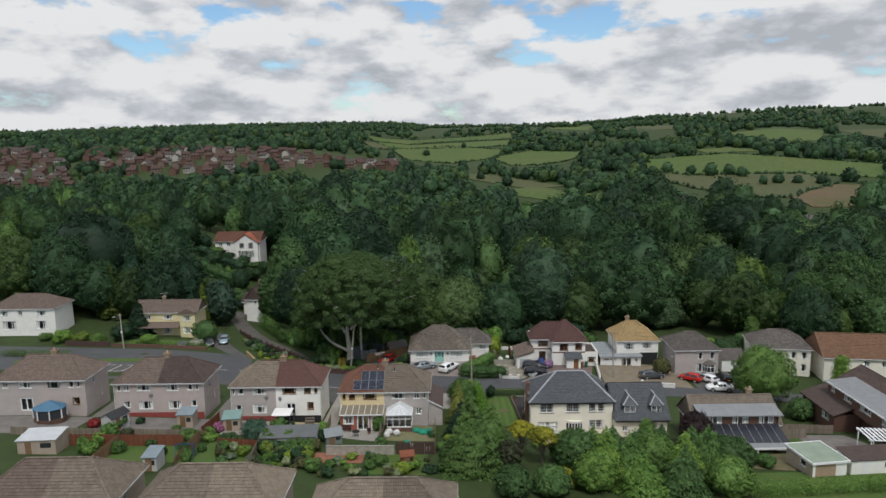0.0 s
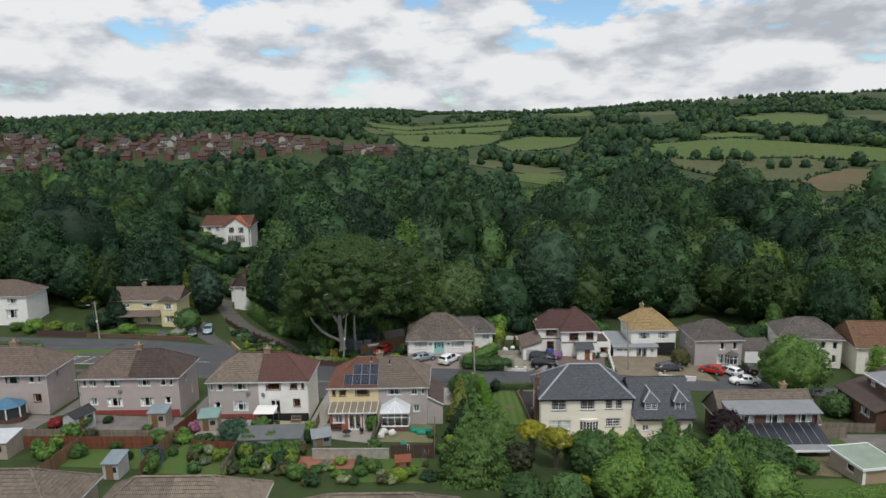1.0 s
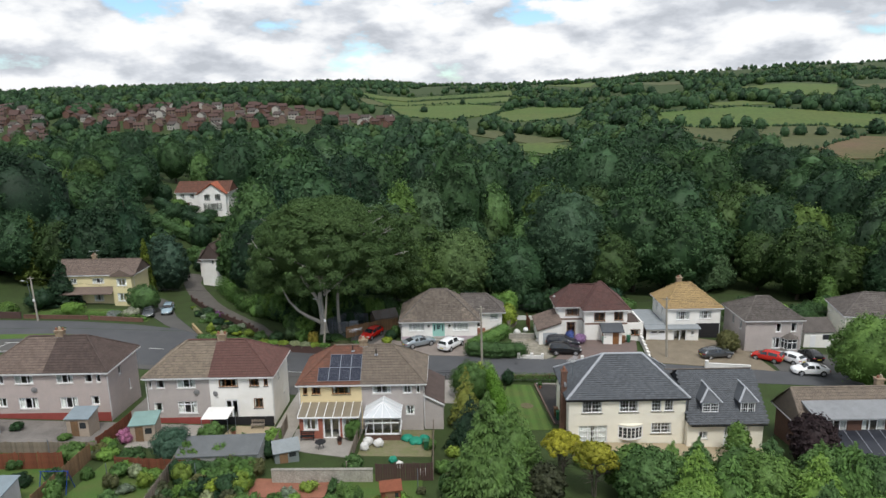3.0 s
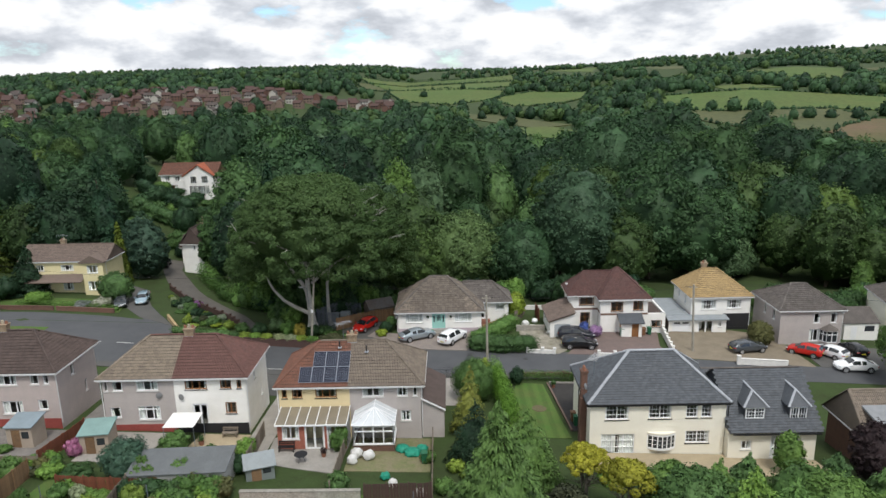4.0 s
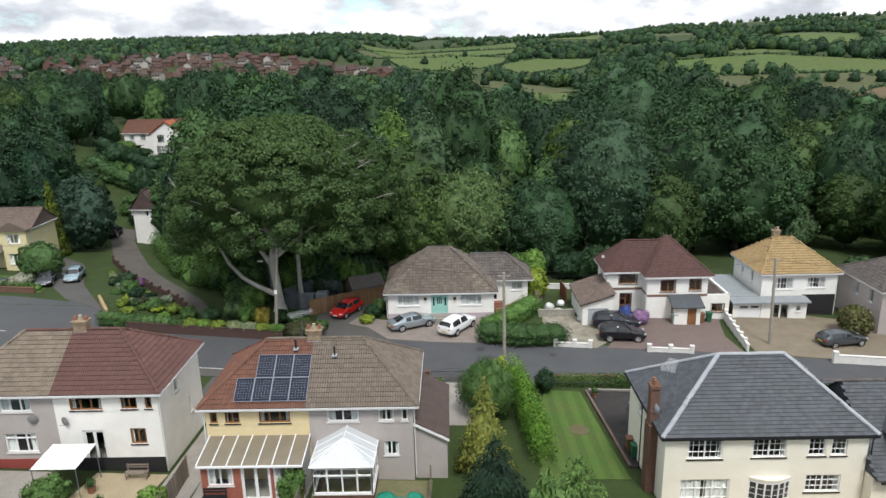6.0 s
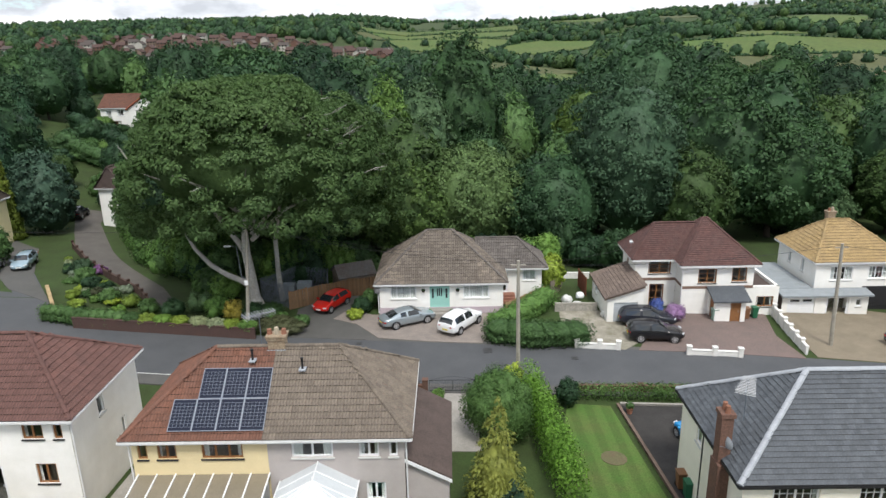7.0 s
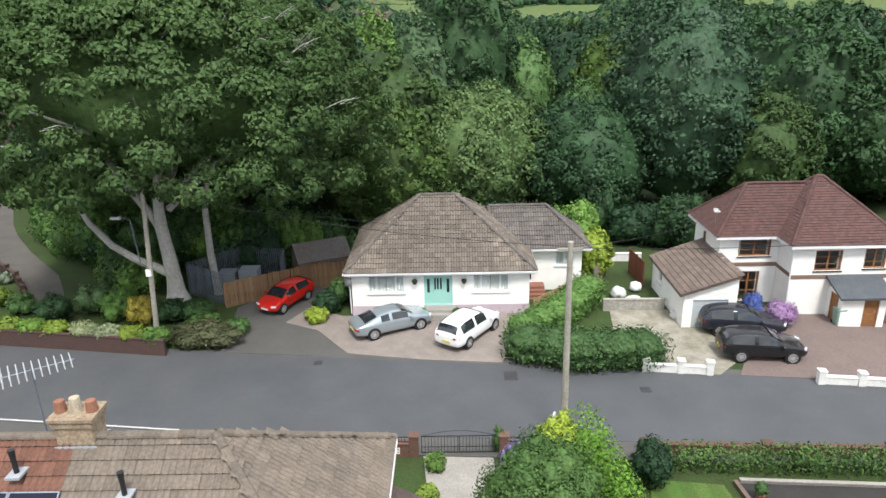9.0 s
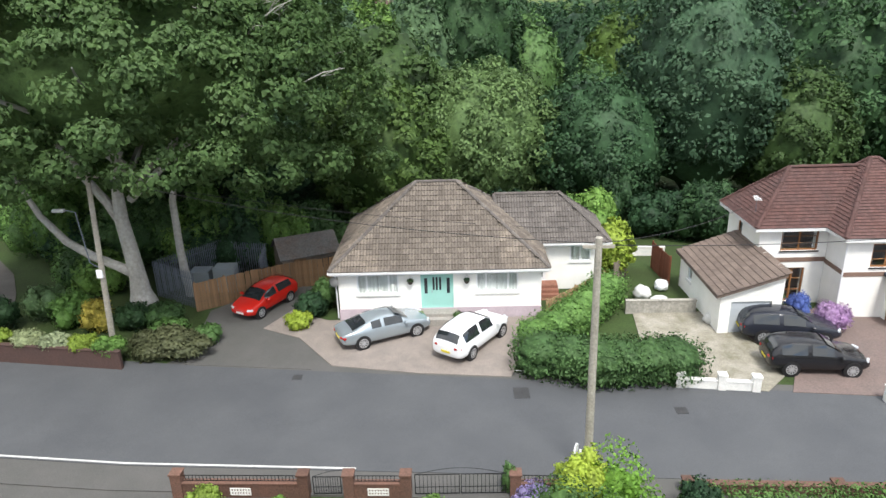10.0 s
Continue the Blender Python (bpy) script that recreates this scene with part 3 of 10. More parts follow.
def wall(house, name, a, b, z0, z1, material, holes=(), thick=0.25, label=""):
    """A wall of a house from a to b, its outer face on the right of the way; holes are (u0, u1, z0, z1) and go through it."""
    a, b = Vector((*a, 0)), Vector((*b, 0))
    l, d = (b - a).length, (b - a).normalized()
    us = sorted({0.003, l - 0.003, *(h[0] for h in holes), *(h[1] for h in holes)})
    zs = sorted({z0, z1, *(h[2] for h in holes), *(h[3] for h in holes)})
    bm = B()

    def solid(i, j):
        if not (0 <= i < len(us) - 1 and 0 <= j < len(zs) - 1):
            return False
        u, z = (us[i] + us[i + 1]) / 2, (zs[j] + zs[j + 1]) / 2
        return not any(h[0] < u < h[1] and h[2] < z < h[3] for h in holes)

    def quad(*p):
        bm.faces.new([bm.verts.new(v) for v in p])
    for i in range(len(us) - 1):
        for j in range(len(zs) - 1):
            if not solid(i, j):
                continue
            u0, u1, w0, w1 = us[i], us[i + 1], zs[j], zs[j + 1]
            quad((u0, 0, w0), (u1, 0, w0), (u1, 0, w1), (u0, 0, w1))
            quad((u1, thick, w0), (u0, thick, w0), (u0, thick, w1), (u1, thick, w1))
            if not solid(i - 1, j):
                quad((u0, thick, w0), (u0, 0, w0), (u0, 0, w1), (u0, thick, w1))
            if not solid(i + 1, j):
                quad((u1, 0, w0), (u1, thick, w0), (u1, thick, w1), (u1, 0, w1))
            if not solid(i, j - 1):
                quad((u0, thick, w0), (u1, thick, w0), (u1, 0, w0), (u0, 0, w0))
            if not solid(i, j + 1):
                quad((u0, 0, w1), (u1, 0, w1), (u1, thick, w1), (u0, thick, w1))
    bmesh.ops.remove_doubles(bm, verts=bm.verts[:], dist=1e-4)
    ob = part(name, bm, material, house, label)
    ob.matrix_basis = Matrix.Translation(a) @ Matrix.Rotation(math.atan2(d.y, d.x), 4, "Z")
    return ob


def lattice(us, zs, y0, y1):
    """A flat frame with openings, in one piece: solid where u lies in one of the stretches us or z in one of zs."""
    bm = B()
    ue, ze = sorted({v for q in us for v in q}), sorted({v for q in zs for v in q})

    def solid(i, j):
        if not (0 <= i < len(ue) - 1 and 0 <= j < len(ze) - 1):
            return False
        u, z = (ue[i] + ue[i + 1]) / 2, (ze[j] + ze[j + 1]) / 2
        return any(a < u < b for a, b in us) or any(a < z < b for a, b in zs)
    grid = {}

    def vert(i, j, k):
        if (i, j, k) not in grid:
            grid[i, j, k] = bm.verts.new((ue[i], (y0, y1)[k], ze[j]))
        return grid[i, j, k]
    for i in range(len(ue) - 1):
        for j in range(len(ze) - 1):
            if not solid(i, j):
                continue
            bm.faces.new([vert(*q) for q in ((i, j, 0), (i + 1, j, 0), (i + 1, j + 1, 0), (i, j + 1, 0))])
            bm.faces.new([vert(*q) for q in ((i, j + 1, 1), (i + 1, j + 1, 1), (i + 1, j, 1), (i, j, 1))])
            for di, dj, e in ((-1, 0, ((i, j), (i, j + 1))), (1, 0, ((i + 1, j + 1), (i + 1, j))), (0, -1, ((i + 1, j), (i, j))), (0, 1, ((i, j + 1), (i + 1, j + 1)))):
                if not solid(i + di, j + dj):
                    (a, b), (c, d) = e
                    bm.faces.new((vert(a, b, 0), vert(c, d, 0), vert(c, d, 1), vert(a, b, 1)))
    return bm


def window(house, w, u0, u1, z0, z1, cols=2, rows=1, frame_mat=None, name="window", sill=True, curtain=0.5, bars=(0, 0), top=0.0, sill_mat=None, inset=0.07, t=0.085, split=None):
    """A window in a wall of wall(): frame with mullions, panes, glazing bars, sill and curtains. top: height of top lights."""
    frame_mat = frame_mat or UPVC
    y0, y1 = inset, inset + 0.07
    xs = [u0 + (u1 - u0) * f for f in split] if split else [u0 + (u1 - u0) * i / cols for i in range(cols + 1)]
    us, zs = [(u0, u0 + t), (u1 - t, u1)], [(z0, z0 + t), (z1 - t, z1)]
    us += [(x - t * 0.55, x + t * 0.55) for x in xs[1:-1]]
    zs += [(z0 + (z1 - z0 - top) * j / rows - t / 2, z0 + (z1 - z0 - top) * j / rows + t / 2) for j in range(1, rows + (1 if top else 0))]
    for i in range(cols):
        us += [(xs[i] + (xs[i + 1] - xs[i]) * k / (bars[0] + 1) - 0.012, xs[i] + (xs[i + 1] - xs[i]) * k / (bars[0] + 1) + 0.012) for k in range(1, bars[0] + 1)]
    zs += [(z0 + (z1 - z0) * k / (bars[1] + 1) - 0.012, z0 + (z1 - z0) * k / (bars[1] + 1) + 0.012) for k in range(1, bars[1] + 1)]
    bm = lattice(us, zs, y0, y1)
    f = part(name, bm, frame_mat, house)
    f.matrix_basis = w.matrix_basis.copy()
    for i in range(cols):
        p = B()
        box(p, xs[i] + 0.02, xs[i + 1] - 0.02, y0 + 0.03, y0 + 0.042, z0 + 0.03, z1 - 0.03)
        g = part("pane", p, GLASS, f)
        g.visible_shadow = False
    if sill:
        p = B()
        box(p, u0 - 0.06, u1 + 0.06, -0.07, y1, z0 - 0.07, z0 - 0.004)
        part("sill", p, sill_mat or SILL, f)
    if curtain:
        wd = (u1 - u0) * 0.5 * curtain
        for a, b in ((u0 + 0.03, u0 + wd), (u1 - wd, u1 - 0.03)):
            p = B()
            n = max(3, int((b - a) / 0.09))
            cols_v = [[p.verts.new((a + (b - a) * k / n, 0.21 + (0.03 if k % 2 else 0.0), z)) for z in (z0 - 0.1, z1 + 0.1)] for k in range(n + 1)]
            for c0, c1 in zip(cols_v, cols_v[1:]):
                p.faces.new((c0[0], c1[0], c1[1], c0[1]))
            part("curtain", p, CURTAIN, f)
    return f


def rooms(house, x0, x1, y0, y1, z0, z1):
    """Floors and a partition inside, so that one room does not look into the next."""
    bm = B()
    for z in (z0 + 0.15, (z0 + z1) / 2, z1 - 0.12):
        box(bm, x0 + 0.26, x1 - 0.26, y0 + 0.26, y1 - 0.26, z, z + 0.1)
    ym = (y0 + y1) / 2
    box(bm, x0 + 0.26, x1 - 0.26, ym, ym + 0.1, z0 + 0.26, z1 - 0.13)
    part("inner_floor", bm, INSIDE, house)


# Tile front edges: algae tone, dark enough to paint in the courses' shadow lines.
TILE_EDGE = mat("algae_and_shade_tile_edge", (0.055, 0.046, 0.04), 0.95, var=0.4, scale=1.5, fine=14, bump=0.3, col2=(0.10, 0.085, 0.07))
TILE_PROFILES = {"roman": [(0, 0), (0.18, 0.036), (0.36, 0.004), (0.5, 0.0), (0.68, 0.036), (0.86, 0.004), (1, 0)], "flat": [(0, 0), (0.02, 0.006), (0.98, 0.006), (1, 0)], "slate": [(0, 0.0), (0.02, 0.003), (0.98, 0.003), (1, 0.0)]}


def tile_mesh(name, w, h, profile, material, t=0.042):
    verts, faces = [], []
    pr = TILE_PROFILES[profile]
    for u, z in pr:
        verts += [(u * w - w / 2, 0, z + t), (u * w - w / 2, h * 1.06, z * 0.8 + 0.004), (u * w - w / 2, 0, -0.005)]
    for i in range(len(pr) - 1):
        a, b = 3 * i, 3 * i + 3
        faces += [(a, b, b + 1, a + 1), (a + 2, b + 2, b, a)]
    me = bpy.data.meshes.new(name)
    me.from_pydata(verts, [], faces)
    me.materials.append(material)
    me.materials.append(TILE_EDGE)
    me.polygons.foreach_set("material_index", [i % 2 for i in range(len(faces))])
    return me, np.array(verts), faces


def slope(house, base, along, up, poly, w, h, profile, mats_of, single=0, chosen=None, rng=None, course=0):
    """Tiles over one slope. base: the eave's start; along and up: unit ways along the eave and up the slope; poly in those two.
    Up to `single` tiles inside the stretch `chosen` (x0, x1) are objects; the others are joined, material by material."""
    rng = rng or random.Random(5)
    nrm = along.cross(up).normalized()
    rot = Matrix((along, up, nrm)).transposed().to_4x4()
    umax, vmax = max(p[0] for p in poly), max(p[1] for p in poly)
    umin = min(p[0] for p in poly)
    joined, proto, made = {}, {}, 0
    j = 0
    while j * h < vmax:
        off = (w / 2 if (profile != "roman" and j % 2) else 0)
        u = umin - off
        while u < umax + w:
            c = (u + w / 2, j * h + h * 0.5)
            if inside(c, poly) or inside((c[0] - w * 0.35, c[1]), poly) or inside((c[0] + w * 0.35, c[1]), poly):
                p = base + along * c[0] + up * (j * h)
                m = mats_of(p)
                if m.name not in proto:
                    proto[m.name] = tile_mesh("roof_tile", w * 0.99, h, profile, m)
                    joined[m.name] = ([], [], m)
                me, vs, fs = proto[m.name]
                tw = Matrix.Rotation(rng.gauss(0, 0.006), 4, "Z") @ Matrix.Rotation(rng.gauss(0, 0.006), 4, "X") @ Matrix.Rotation(rng.gauss(0, 0.004), 4, "Y")
                place = Matrix.Translation(p + nrm * (0.035 + rng.gauss(0, 0.003))) @ rot @ tw
                if chosen and made < single and chosen[0] <= p.x <= chosen[1] and inside(c, poly):
                    ob = new("roof_tile", me)
                    ob.parent = house
                    ob.matrix_basis = place
                    made += 1
                else:
                    V, Fc, _ = joined[m.name]
                    k = len(V)
                    a = np.array(place)
                    V.extend((vs @ a[:3, :3].T + a[:3, 3]).tolist())
                    Fc.extend(tuple(i + k for i in f) for f in fs)
            u += w
        j += 1
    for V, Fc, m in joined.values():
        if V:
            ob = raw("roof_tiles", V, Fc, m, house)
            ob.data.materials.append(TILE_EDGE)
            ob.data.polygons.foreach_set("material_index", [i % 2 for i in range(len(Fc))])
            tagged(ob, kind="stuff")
    return made


def ridge_caps(house, a, b, material, r=0.12, step=0.42):
    """Half-round caps end to end along a ridge or hip, one mesh."""
    a, b = Vector(a), Vector(b)
    d = (b - a)
    n = max(1, round(d.length / step))
    q = d.to_track_quat("Y", "Z").to_matrix()
    V, Fc = [], []
    rng = random.Random(int(a.x * 31 + b.y * 17))
    for i in range(n):
        lift = rng.gauss(0, 0.006)
        for k, (f, rr) in enumerate(((i / n, r * 1.06), ((i + 1.04) / n, r))):
            for s in range(7):
                t = math.pi * s / 6
                p = a + d * f + q @ Vector((math.cos(t) * rr, 0, math.sin(t) * rr * 0.85 + lift))
                V.append(tuple(p))
        o = i * 14
        Fc += [(o + s, o + s + 1, o + 8 + s, o + 7 + s) for s in range(6)]
        Fc += [tuple(o + s for s in range(6, -1, -1))]
    return raw("ridge_tiles", V, Fc, material, house)


def hip_roof(house, x0, x1, y0, y1, ze, zr, rx0, rx1, ry, mats_of, tile=(0.30, 0.33), profile="roman", cap=None, single=0, chosen=None, under=None, cap_r=0.12, course=0):
    """A hipped roof over a rectangle of eaves, with a ridge from rx0 to rx1 at ry. A point-shaped or gabled end comes from rx at the eave's x."""
    c = [Vector((x0, y0, ze)), Vector((x1, y0, ze)), Vector((x1, y1, ze)), Vector((x0, y1, ze))]
    r = [Vector((rx0, ry, zr)), Vector((rx1, ry, zr))]
    bm = B()
    v = [bm.verts.new(p - Vector((0, 0, 0.02))) for p in c + r]
    bm.faces.new((v[0], v[1], v[5], v[4])), bm.faces.new((v[2], v[3], v[4], v[5]))
    bm.faces.new((v[1], v[2], v[5])), bm.faces.new((v[3], v[0], v[4]))
    bm.faces.new((v[3], v[2], v[1], v[0]))
    part("roof", bm, under or mats_of(Vector((0, 0, 0))), house)
    for (a, b, p, q) in ((c[0], c[1], r[1], r[0]), (c[1], c[2], r[1], None), (c[2], c[3], r[0], r[1]), (c[3], c[0], r[0], None)):
        along = (b - a).normalized()
        rel = p - a
        up = (rel - along * rel.dot(along)).normalized()
        if abs(up.z) > 0.95:
            continue
        pts = [a, b, p] + ([q] if q is not None else [])
        poly = [((k - a).dot(along), (k - a).dot(up)) for k in pts]
        got = slope(house, a, along, up, poly, *tile, profile, mats_of, single, chosen, random.Random(int(a.x * 13 + a.y)), course)
        single -= got
    up = Vector((0, 0, 0.05))
    ridge_caps(house, r[0] + up, r[1] + up, cap or mats_of((r[0] + r[1]) / 2 + Vector((0.1, 0, 0))), cap_r)
    for a, b in ((c[0], r[0]), (c[3], r[0]), (c[1], r[1]), (c[2], r[1])):
        ridge_caps(house, a + up, b + up, cap or mats_of(a), cap_r)


def eaves(house, x0, x1, y0, y1, ze, fascia=None, gutter=None, pipes=(), zbase=0.0):
    """Fascia boards and gutters all round, and downpipes at (x, y)."""
    f, g = B(), B()
    i = 0.03
    for xa, xb, ya, yb in ((x0 + i, x1 - i, y0 + i, y0 + i + 0.03), (x0 + i, x1 - i, y1 - i - 0.03, y1 - i), (x0 + i, x0 + i + 0.03, y0 + 0.07, y1 - 0.07), (x1 - i - 0.03, x1 - i, y0 + 0.07, y1 - 0.07)):
        box(f, xa, xb, ya, yb, ze - 0.2, ze - 0.01)
    part("fascia", f, fascia or UPVC, house)
    for xa, xb, ya, yb in ((x0 - 0.06, x1 + 0.06, y0 - 0.08, y0 + 0.02), (x0 - 0.06, x1 + 0.06, y1 - 0.02, y1 + 0.08), (x0 - 0.08, x0 + 0.02, y0, y1), (x1 - 0.02, x1 + 0.08, y0, y1)):
        box(g, xa, xb, ya, yb, ze - 0.1, ze + 0.0)
    part("gutter", g, gutter or PIPE_WHITE, house)
    for x, y in pipes:
        p = B()
        tube(p, [(x, y, ze - 0.08), (x, y + (0.18 if y < (y0 + y1) / 2 else -0.18), ze - 0.45), (x, y + (0.18 if y < (y0 + y1) / 2 else -0.18), zbase)], [0.04] * 3)
        part("downpipe", p, gutter or PIPE_WHITE, house)


def chimney(house, x, y, z0, z1, wx, wy, pots=2, material=None, flash=True):
    bm = B()
    box(bm, x - wx / 2, x + wx / 2, y - wy / 2, y + wy / 2, z0, z1 - 0.3)
    box(bm, x - wx / 2 - 0.05, x + wx / 2 + 0.05, y - wy / 2 - 0.05, y + wy / 2 + 0.05, z1 - 0.3, z1 - 0.14)
    box(bm, x - wx / 2 - 0.09, x + wx / 2 + 0.09, y - wy / 2 - 0.09, y + wy / 2 + 0.09, z1 - 0.14, z1 - 0.04)
    bevelled(bm, 0.012)
    c = part("chimney", bm, material or STACK, house, "weathered brick chimney stack")
    for i in range(pots):
        p = B()
        px = x + (i - (pots - 1) / 2) * wx * 0.42
        rod(p, (px, y, z1 - 0.06), (px, y, z1 + 0.22 + 0.08 * (i % 2)), 0.14, 0.11, 12)
        part("chimney_pot", p, mat("clay_pot", (0.27, 0.125, 0.08), 0.85, var=0.25) if i % 2 == 0 else mat("buff_pot", (0.42, 0.36, 0.27), 0.85, var=0.25), c)
    if flash:
        p = B()
        box(p, x - wx / 2 - 0.05, x + wx / 2 + 0.05, y - wy / 2 - 0.05, y + wy / 2 + 0.05, z0 + 0.05, z0 + 0.42)
        part("flashing", p, LEAD, c)
    return c
# ---------------------------------------------------------------- the houses of the place
PEBBLE_GREY = mat("grey_pebbledash", (0.45, 0.41, 0.39), 0.95, var=0.2, scale=0.9, fine=45, bump=0.6, col2=(0.385, 0.35, 0.335))
PEBBLE_PINK = mat("pinkish_pebbledash", (0.48, 0.41, 0.385), 0.95, var=0.2, scale=0.9, fine=45, bump=0.6, col2=(0.41, 0.36, 0.34))
PEBBLE_BUFF = mat("buff_pebbledash", (0.40, 0.335, 0.27), 0.95, var=0.2, scale=0.9, fine=45, bump=0.6)
CREAM = mat("cream_render", (0.72, 0.60, 0.36), 0.9, var=0.1, scale=0.8, fine=20, bump=0.25)
YELLOW = mat("pale_yellow_render", (0.70, 0.62, 0.37), 0.9, var=0.1, scale=0.8, fine=20, bump=0.25)
IVORY = mat("ivory_render", (0.82, 0.79, 0.69), 0.9, var=0.08, scale=0.7, fine=20, bump=0.3, col2=(0.75, 0.72, 0.62))
BASE_RED = mat("red_plinth_paint", (0.30, 0.07, 0.06), 0.8, var=0.2)
BASE_BLACK = mat("black_plinth_paint", (0.025, 0.025, 0.027), 0.7, var=0.2)
T_RED = mat("red_brown_tile", (0.165, 0.075, 0.05), 0.85, var=0.3, scale=1.6, fine=14, bump=0.3, col2=(0.125, 0.065, 0.048), rand=0.12, island=0.12)
T_BROWN = mat("brown_grey_tile", (0.165, 0.136, 0.108), 0.9, var=0.32, scale=1.2, fine=14, bump=0.35, col2=(0.135, 0.112, 0.092), rand=0.12, island=0.14)
T_TAN = mat("tan_tile", (0.205, 0.168, 0.128), 0.9, var=0.32, scale=1.1, fine=14, bump=0.35, col2=(0.175, 0.145, 0.115), rand=0.12, island=0.14)
T_MAROON = mat("maroon_tile", (0.125, 0.062, 0.052), 0.85, var=0.28, scale=1.4, fine=14, bump=0.3, col2=(0.10, 0.055, 0.048), rand=0.1, island=0.12)
T_DARK = mat("dark_brown_tile", (0.095, 0.07, 0.062), 0.85, var=0.3, scale=1.4, fine=14, bump=0.3, rand=0.1, island=0.12)
T_MID = mat("weathered_brown_tile", (0.15, 0.115, 0.096), 0.9, var=0.3, scale=1.2, fine=14, bump=0.35, col2=(0.13, 0.10, 0.085), rand=0.12, island=0.14)
T_BUNG = mat("mossy_brown_tile", (0.165, 0.137, 0.112), 0.92, var=0.35, scale=1.0, fine=10, bump=0.4, col2=(0.108, 0.093, 0.08), rand=0.2, island=0.24)
T_GREYB = mat("grey_brown_tile", (0.135, 0.12, 0.11), 0.92, var=0.3, scale=1.0, fine=10, bump=0.4, rand=0.14, island=0.16)
T_GOLD = mat("ochre_tile", (0.36, 0.255, 0.12), 0.9, var=0.3, scale=1.0, fine=10, bump=0.35, col2=(0.29, 0.21, 0.11), rand=0.12, island=0.12)
SLATE = mat("blue_grey_slate", (0.072, 0.08, 0.09), 0.65, var=0.3, scale=1.6, fine=12, bump=0.2, col2=(0.054, 0.061, 0.071), rand=0.14, island=0.2, spec=0.5)
T_PLUM = mat("plum_tile", (0.085, 0.05, 0.046), 0.9, var=0.3, scale=1.0, fine=10, bump=0.35, col2=(0.095, 0.048, 0.042), rand=0.12, island=0.15)
T_ORANGE = mat("orange_tile", (0.21, 0.12, 0.075), 0.9, var=0.25, scale=1.0, fine=10, bump=0.35, rand=0.12, island=0.12)
ZINC = mat("pale_hip_lead", (0.36, 0.38, 0.41), 0.55, var=0.2, bump=0.1)


def shell(house, x0, x1, y0, y1, z0, z1, m, south=(), north=(), west=(), east=(), split=None, plinth=None):
    """Four walls. Windows are (u0, u1, z0, z1, options) along each wall, seen from outside from its left; split: (x, material of the right part)."""
    def holes(ws):
        return [w[:4] for w in ws]
    jobs = []
    if split:
        xs, m2 = split
        l = [w for w in south if w[0] + x0 < xs]
        r = [(w[0] - (xs - x0), w[1] - (xs - x0), *w[2:]) for w in south if w[0] + x0 >= xs]
        jobs += [("wall", (x0, y0), (xs, y0), m, l), ("wall", (xs, y0), (x1, y0), m2, r), ("wall", (x1, y0), (x1, y1), m2, east), ("wall", (x1, y1), (xs, y1), m2, ()), ("wall", (xs, y1), (x0, y1), m, ()), ("wall", (x0, y1), (x0, y0), m, west)]
    else:
        jobs += [("wall", (x0, y0), (x1, y0), m, south), ("wall", (x1, y0), (x1, y1), m, east), ("wall", (x1, y1), (x0, y1), m, north), ("wall", (x0, y1), (x0, y0), m, west)]
    for name, a, b, mm, ws in jobs:
        w = wall(house, name, a, b, z0, z1, mm, holes(ws))
        for u0, u1, w0, w1, *o in ws:
            opts = dict(o[0]) if o else {}
            if opts.pop("door", None):
                door(house, w, u0, u1, w0, w1, **opts)
            else:
                window(house, w, u0, u1, w0, w1, **opts)
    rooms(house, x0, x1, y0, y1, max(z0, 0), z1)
    if plinth:
        for xa, xb, pm, h in plinth:
            p = B()
            box(p, xa, xb, y0 - 0.02, y0 + 0.02, z0, h)
            part("plinth", p, pm, house)


def door(house, w, u0, u1, z0, z1, colour=None, glazed=False, leaves=1):
    bm = B()
    for a, b, c, d in ((u0, u0 + 0.07, z0, z1), (u1 - 0.07, u1, z0, z1), (u0 + 0.07, u1 - 0.07, z1 - 0.07, z1)):
        box(bm, a, b, 0.06, 0.16, c, d)
    f = part("door_frame", bm, UPVC if not colour or glazed else colour, house)
    f.matrix_basis = w.matrix_basis.copy()
    n = leaves
    for i in range(n):
        a, b = u0 + 0.075 + (u1 - u0 - 0.15) * i / n, u0 + 0.075 + (u1 - u0 - 0.15) * (i + 1) / n
        p = B()
        if glazed:
            for q in ((a, a + 0.09, z0, z1 - 0.08), (b - 0.09, b, z0, z1 - 0.08), (a + 0.09, b - 0.09, z0, z0 + 0.16), (a + 0.09, b - 0.09, z1 - 0.18, z1 - 0.08)):
                box(p, q[0], q[1], 0.08, 0.13, q[2], q[3])
        else:
            box(p, a, b, 0.09, 0.13, z0 + 0.01, z1 - 0.08)
            for zz in (0.16, 0.56):
                box(p, a + 0.12, b - 0.12, 0.078, 0.1, z0 + (z1 - z0) * zz, z0 + (z1 - z0) * (zz + 0.3))
        d = part("door", p, colour or UPVC, f)
        if glazed:
            g = B()
            box(g, a + 0.08, b - 0.08, 0.1, 0.112, z0 + 0.14, z1 - 0.16)
            part("pane", g, GLASS, d).visible_shadow = False
        h = B()
        box(h, b - 0.14, b - 0.1, 0.03, 0.09, z0 + 1.0, z0 + 1.12)
        part("door_handle", h, LEAD, d)


BR = {"frame_mat": WOOD_FRAME, "cols": 2, "curtain": 0.3, "sill_mat": DARK_SILL}
W1, W2, W3, W4 = {"cols": 1}, {"cols": 2}, {"cols": 3}, {"cols": 2, "bars": (2, 2), "curtain": 0.3, "sill_mat": DARK_SILL}


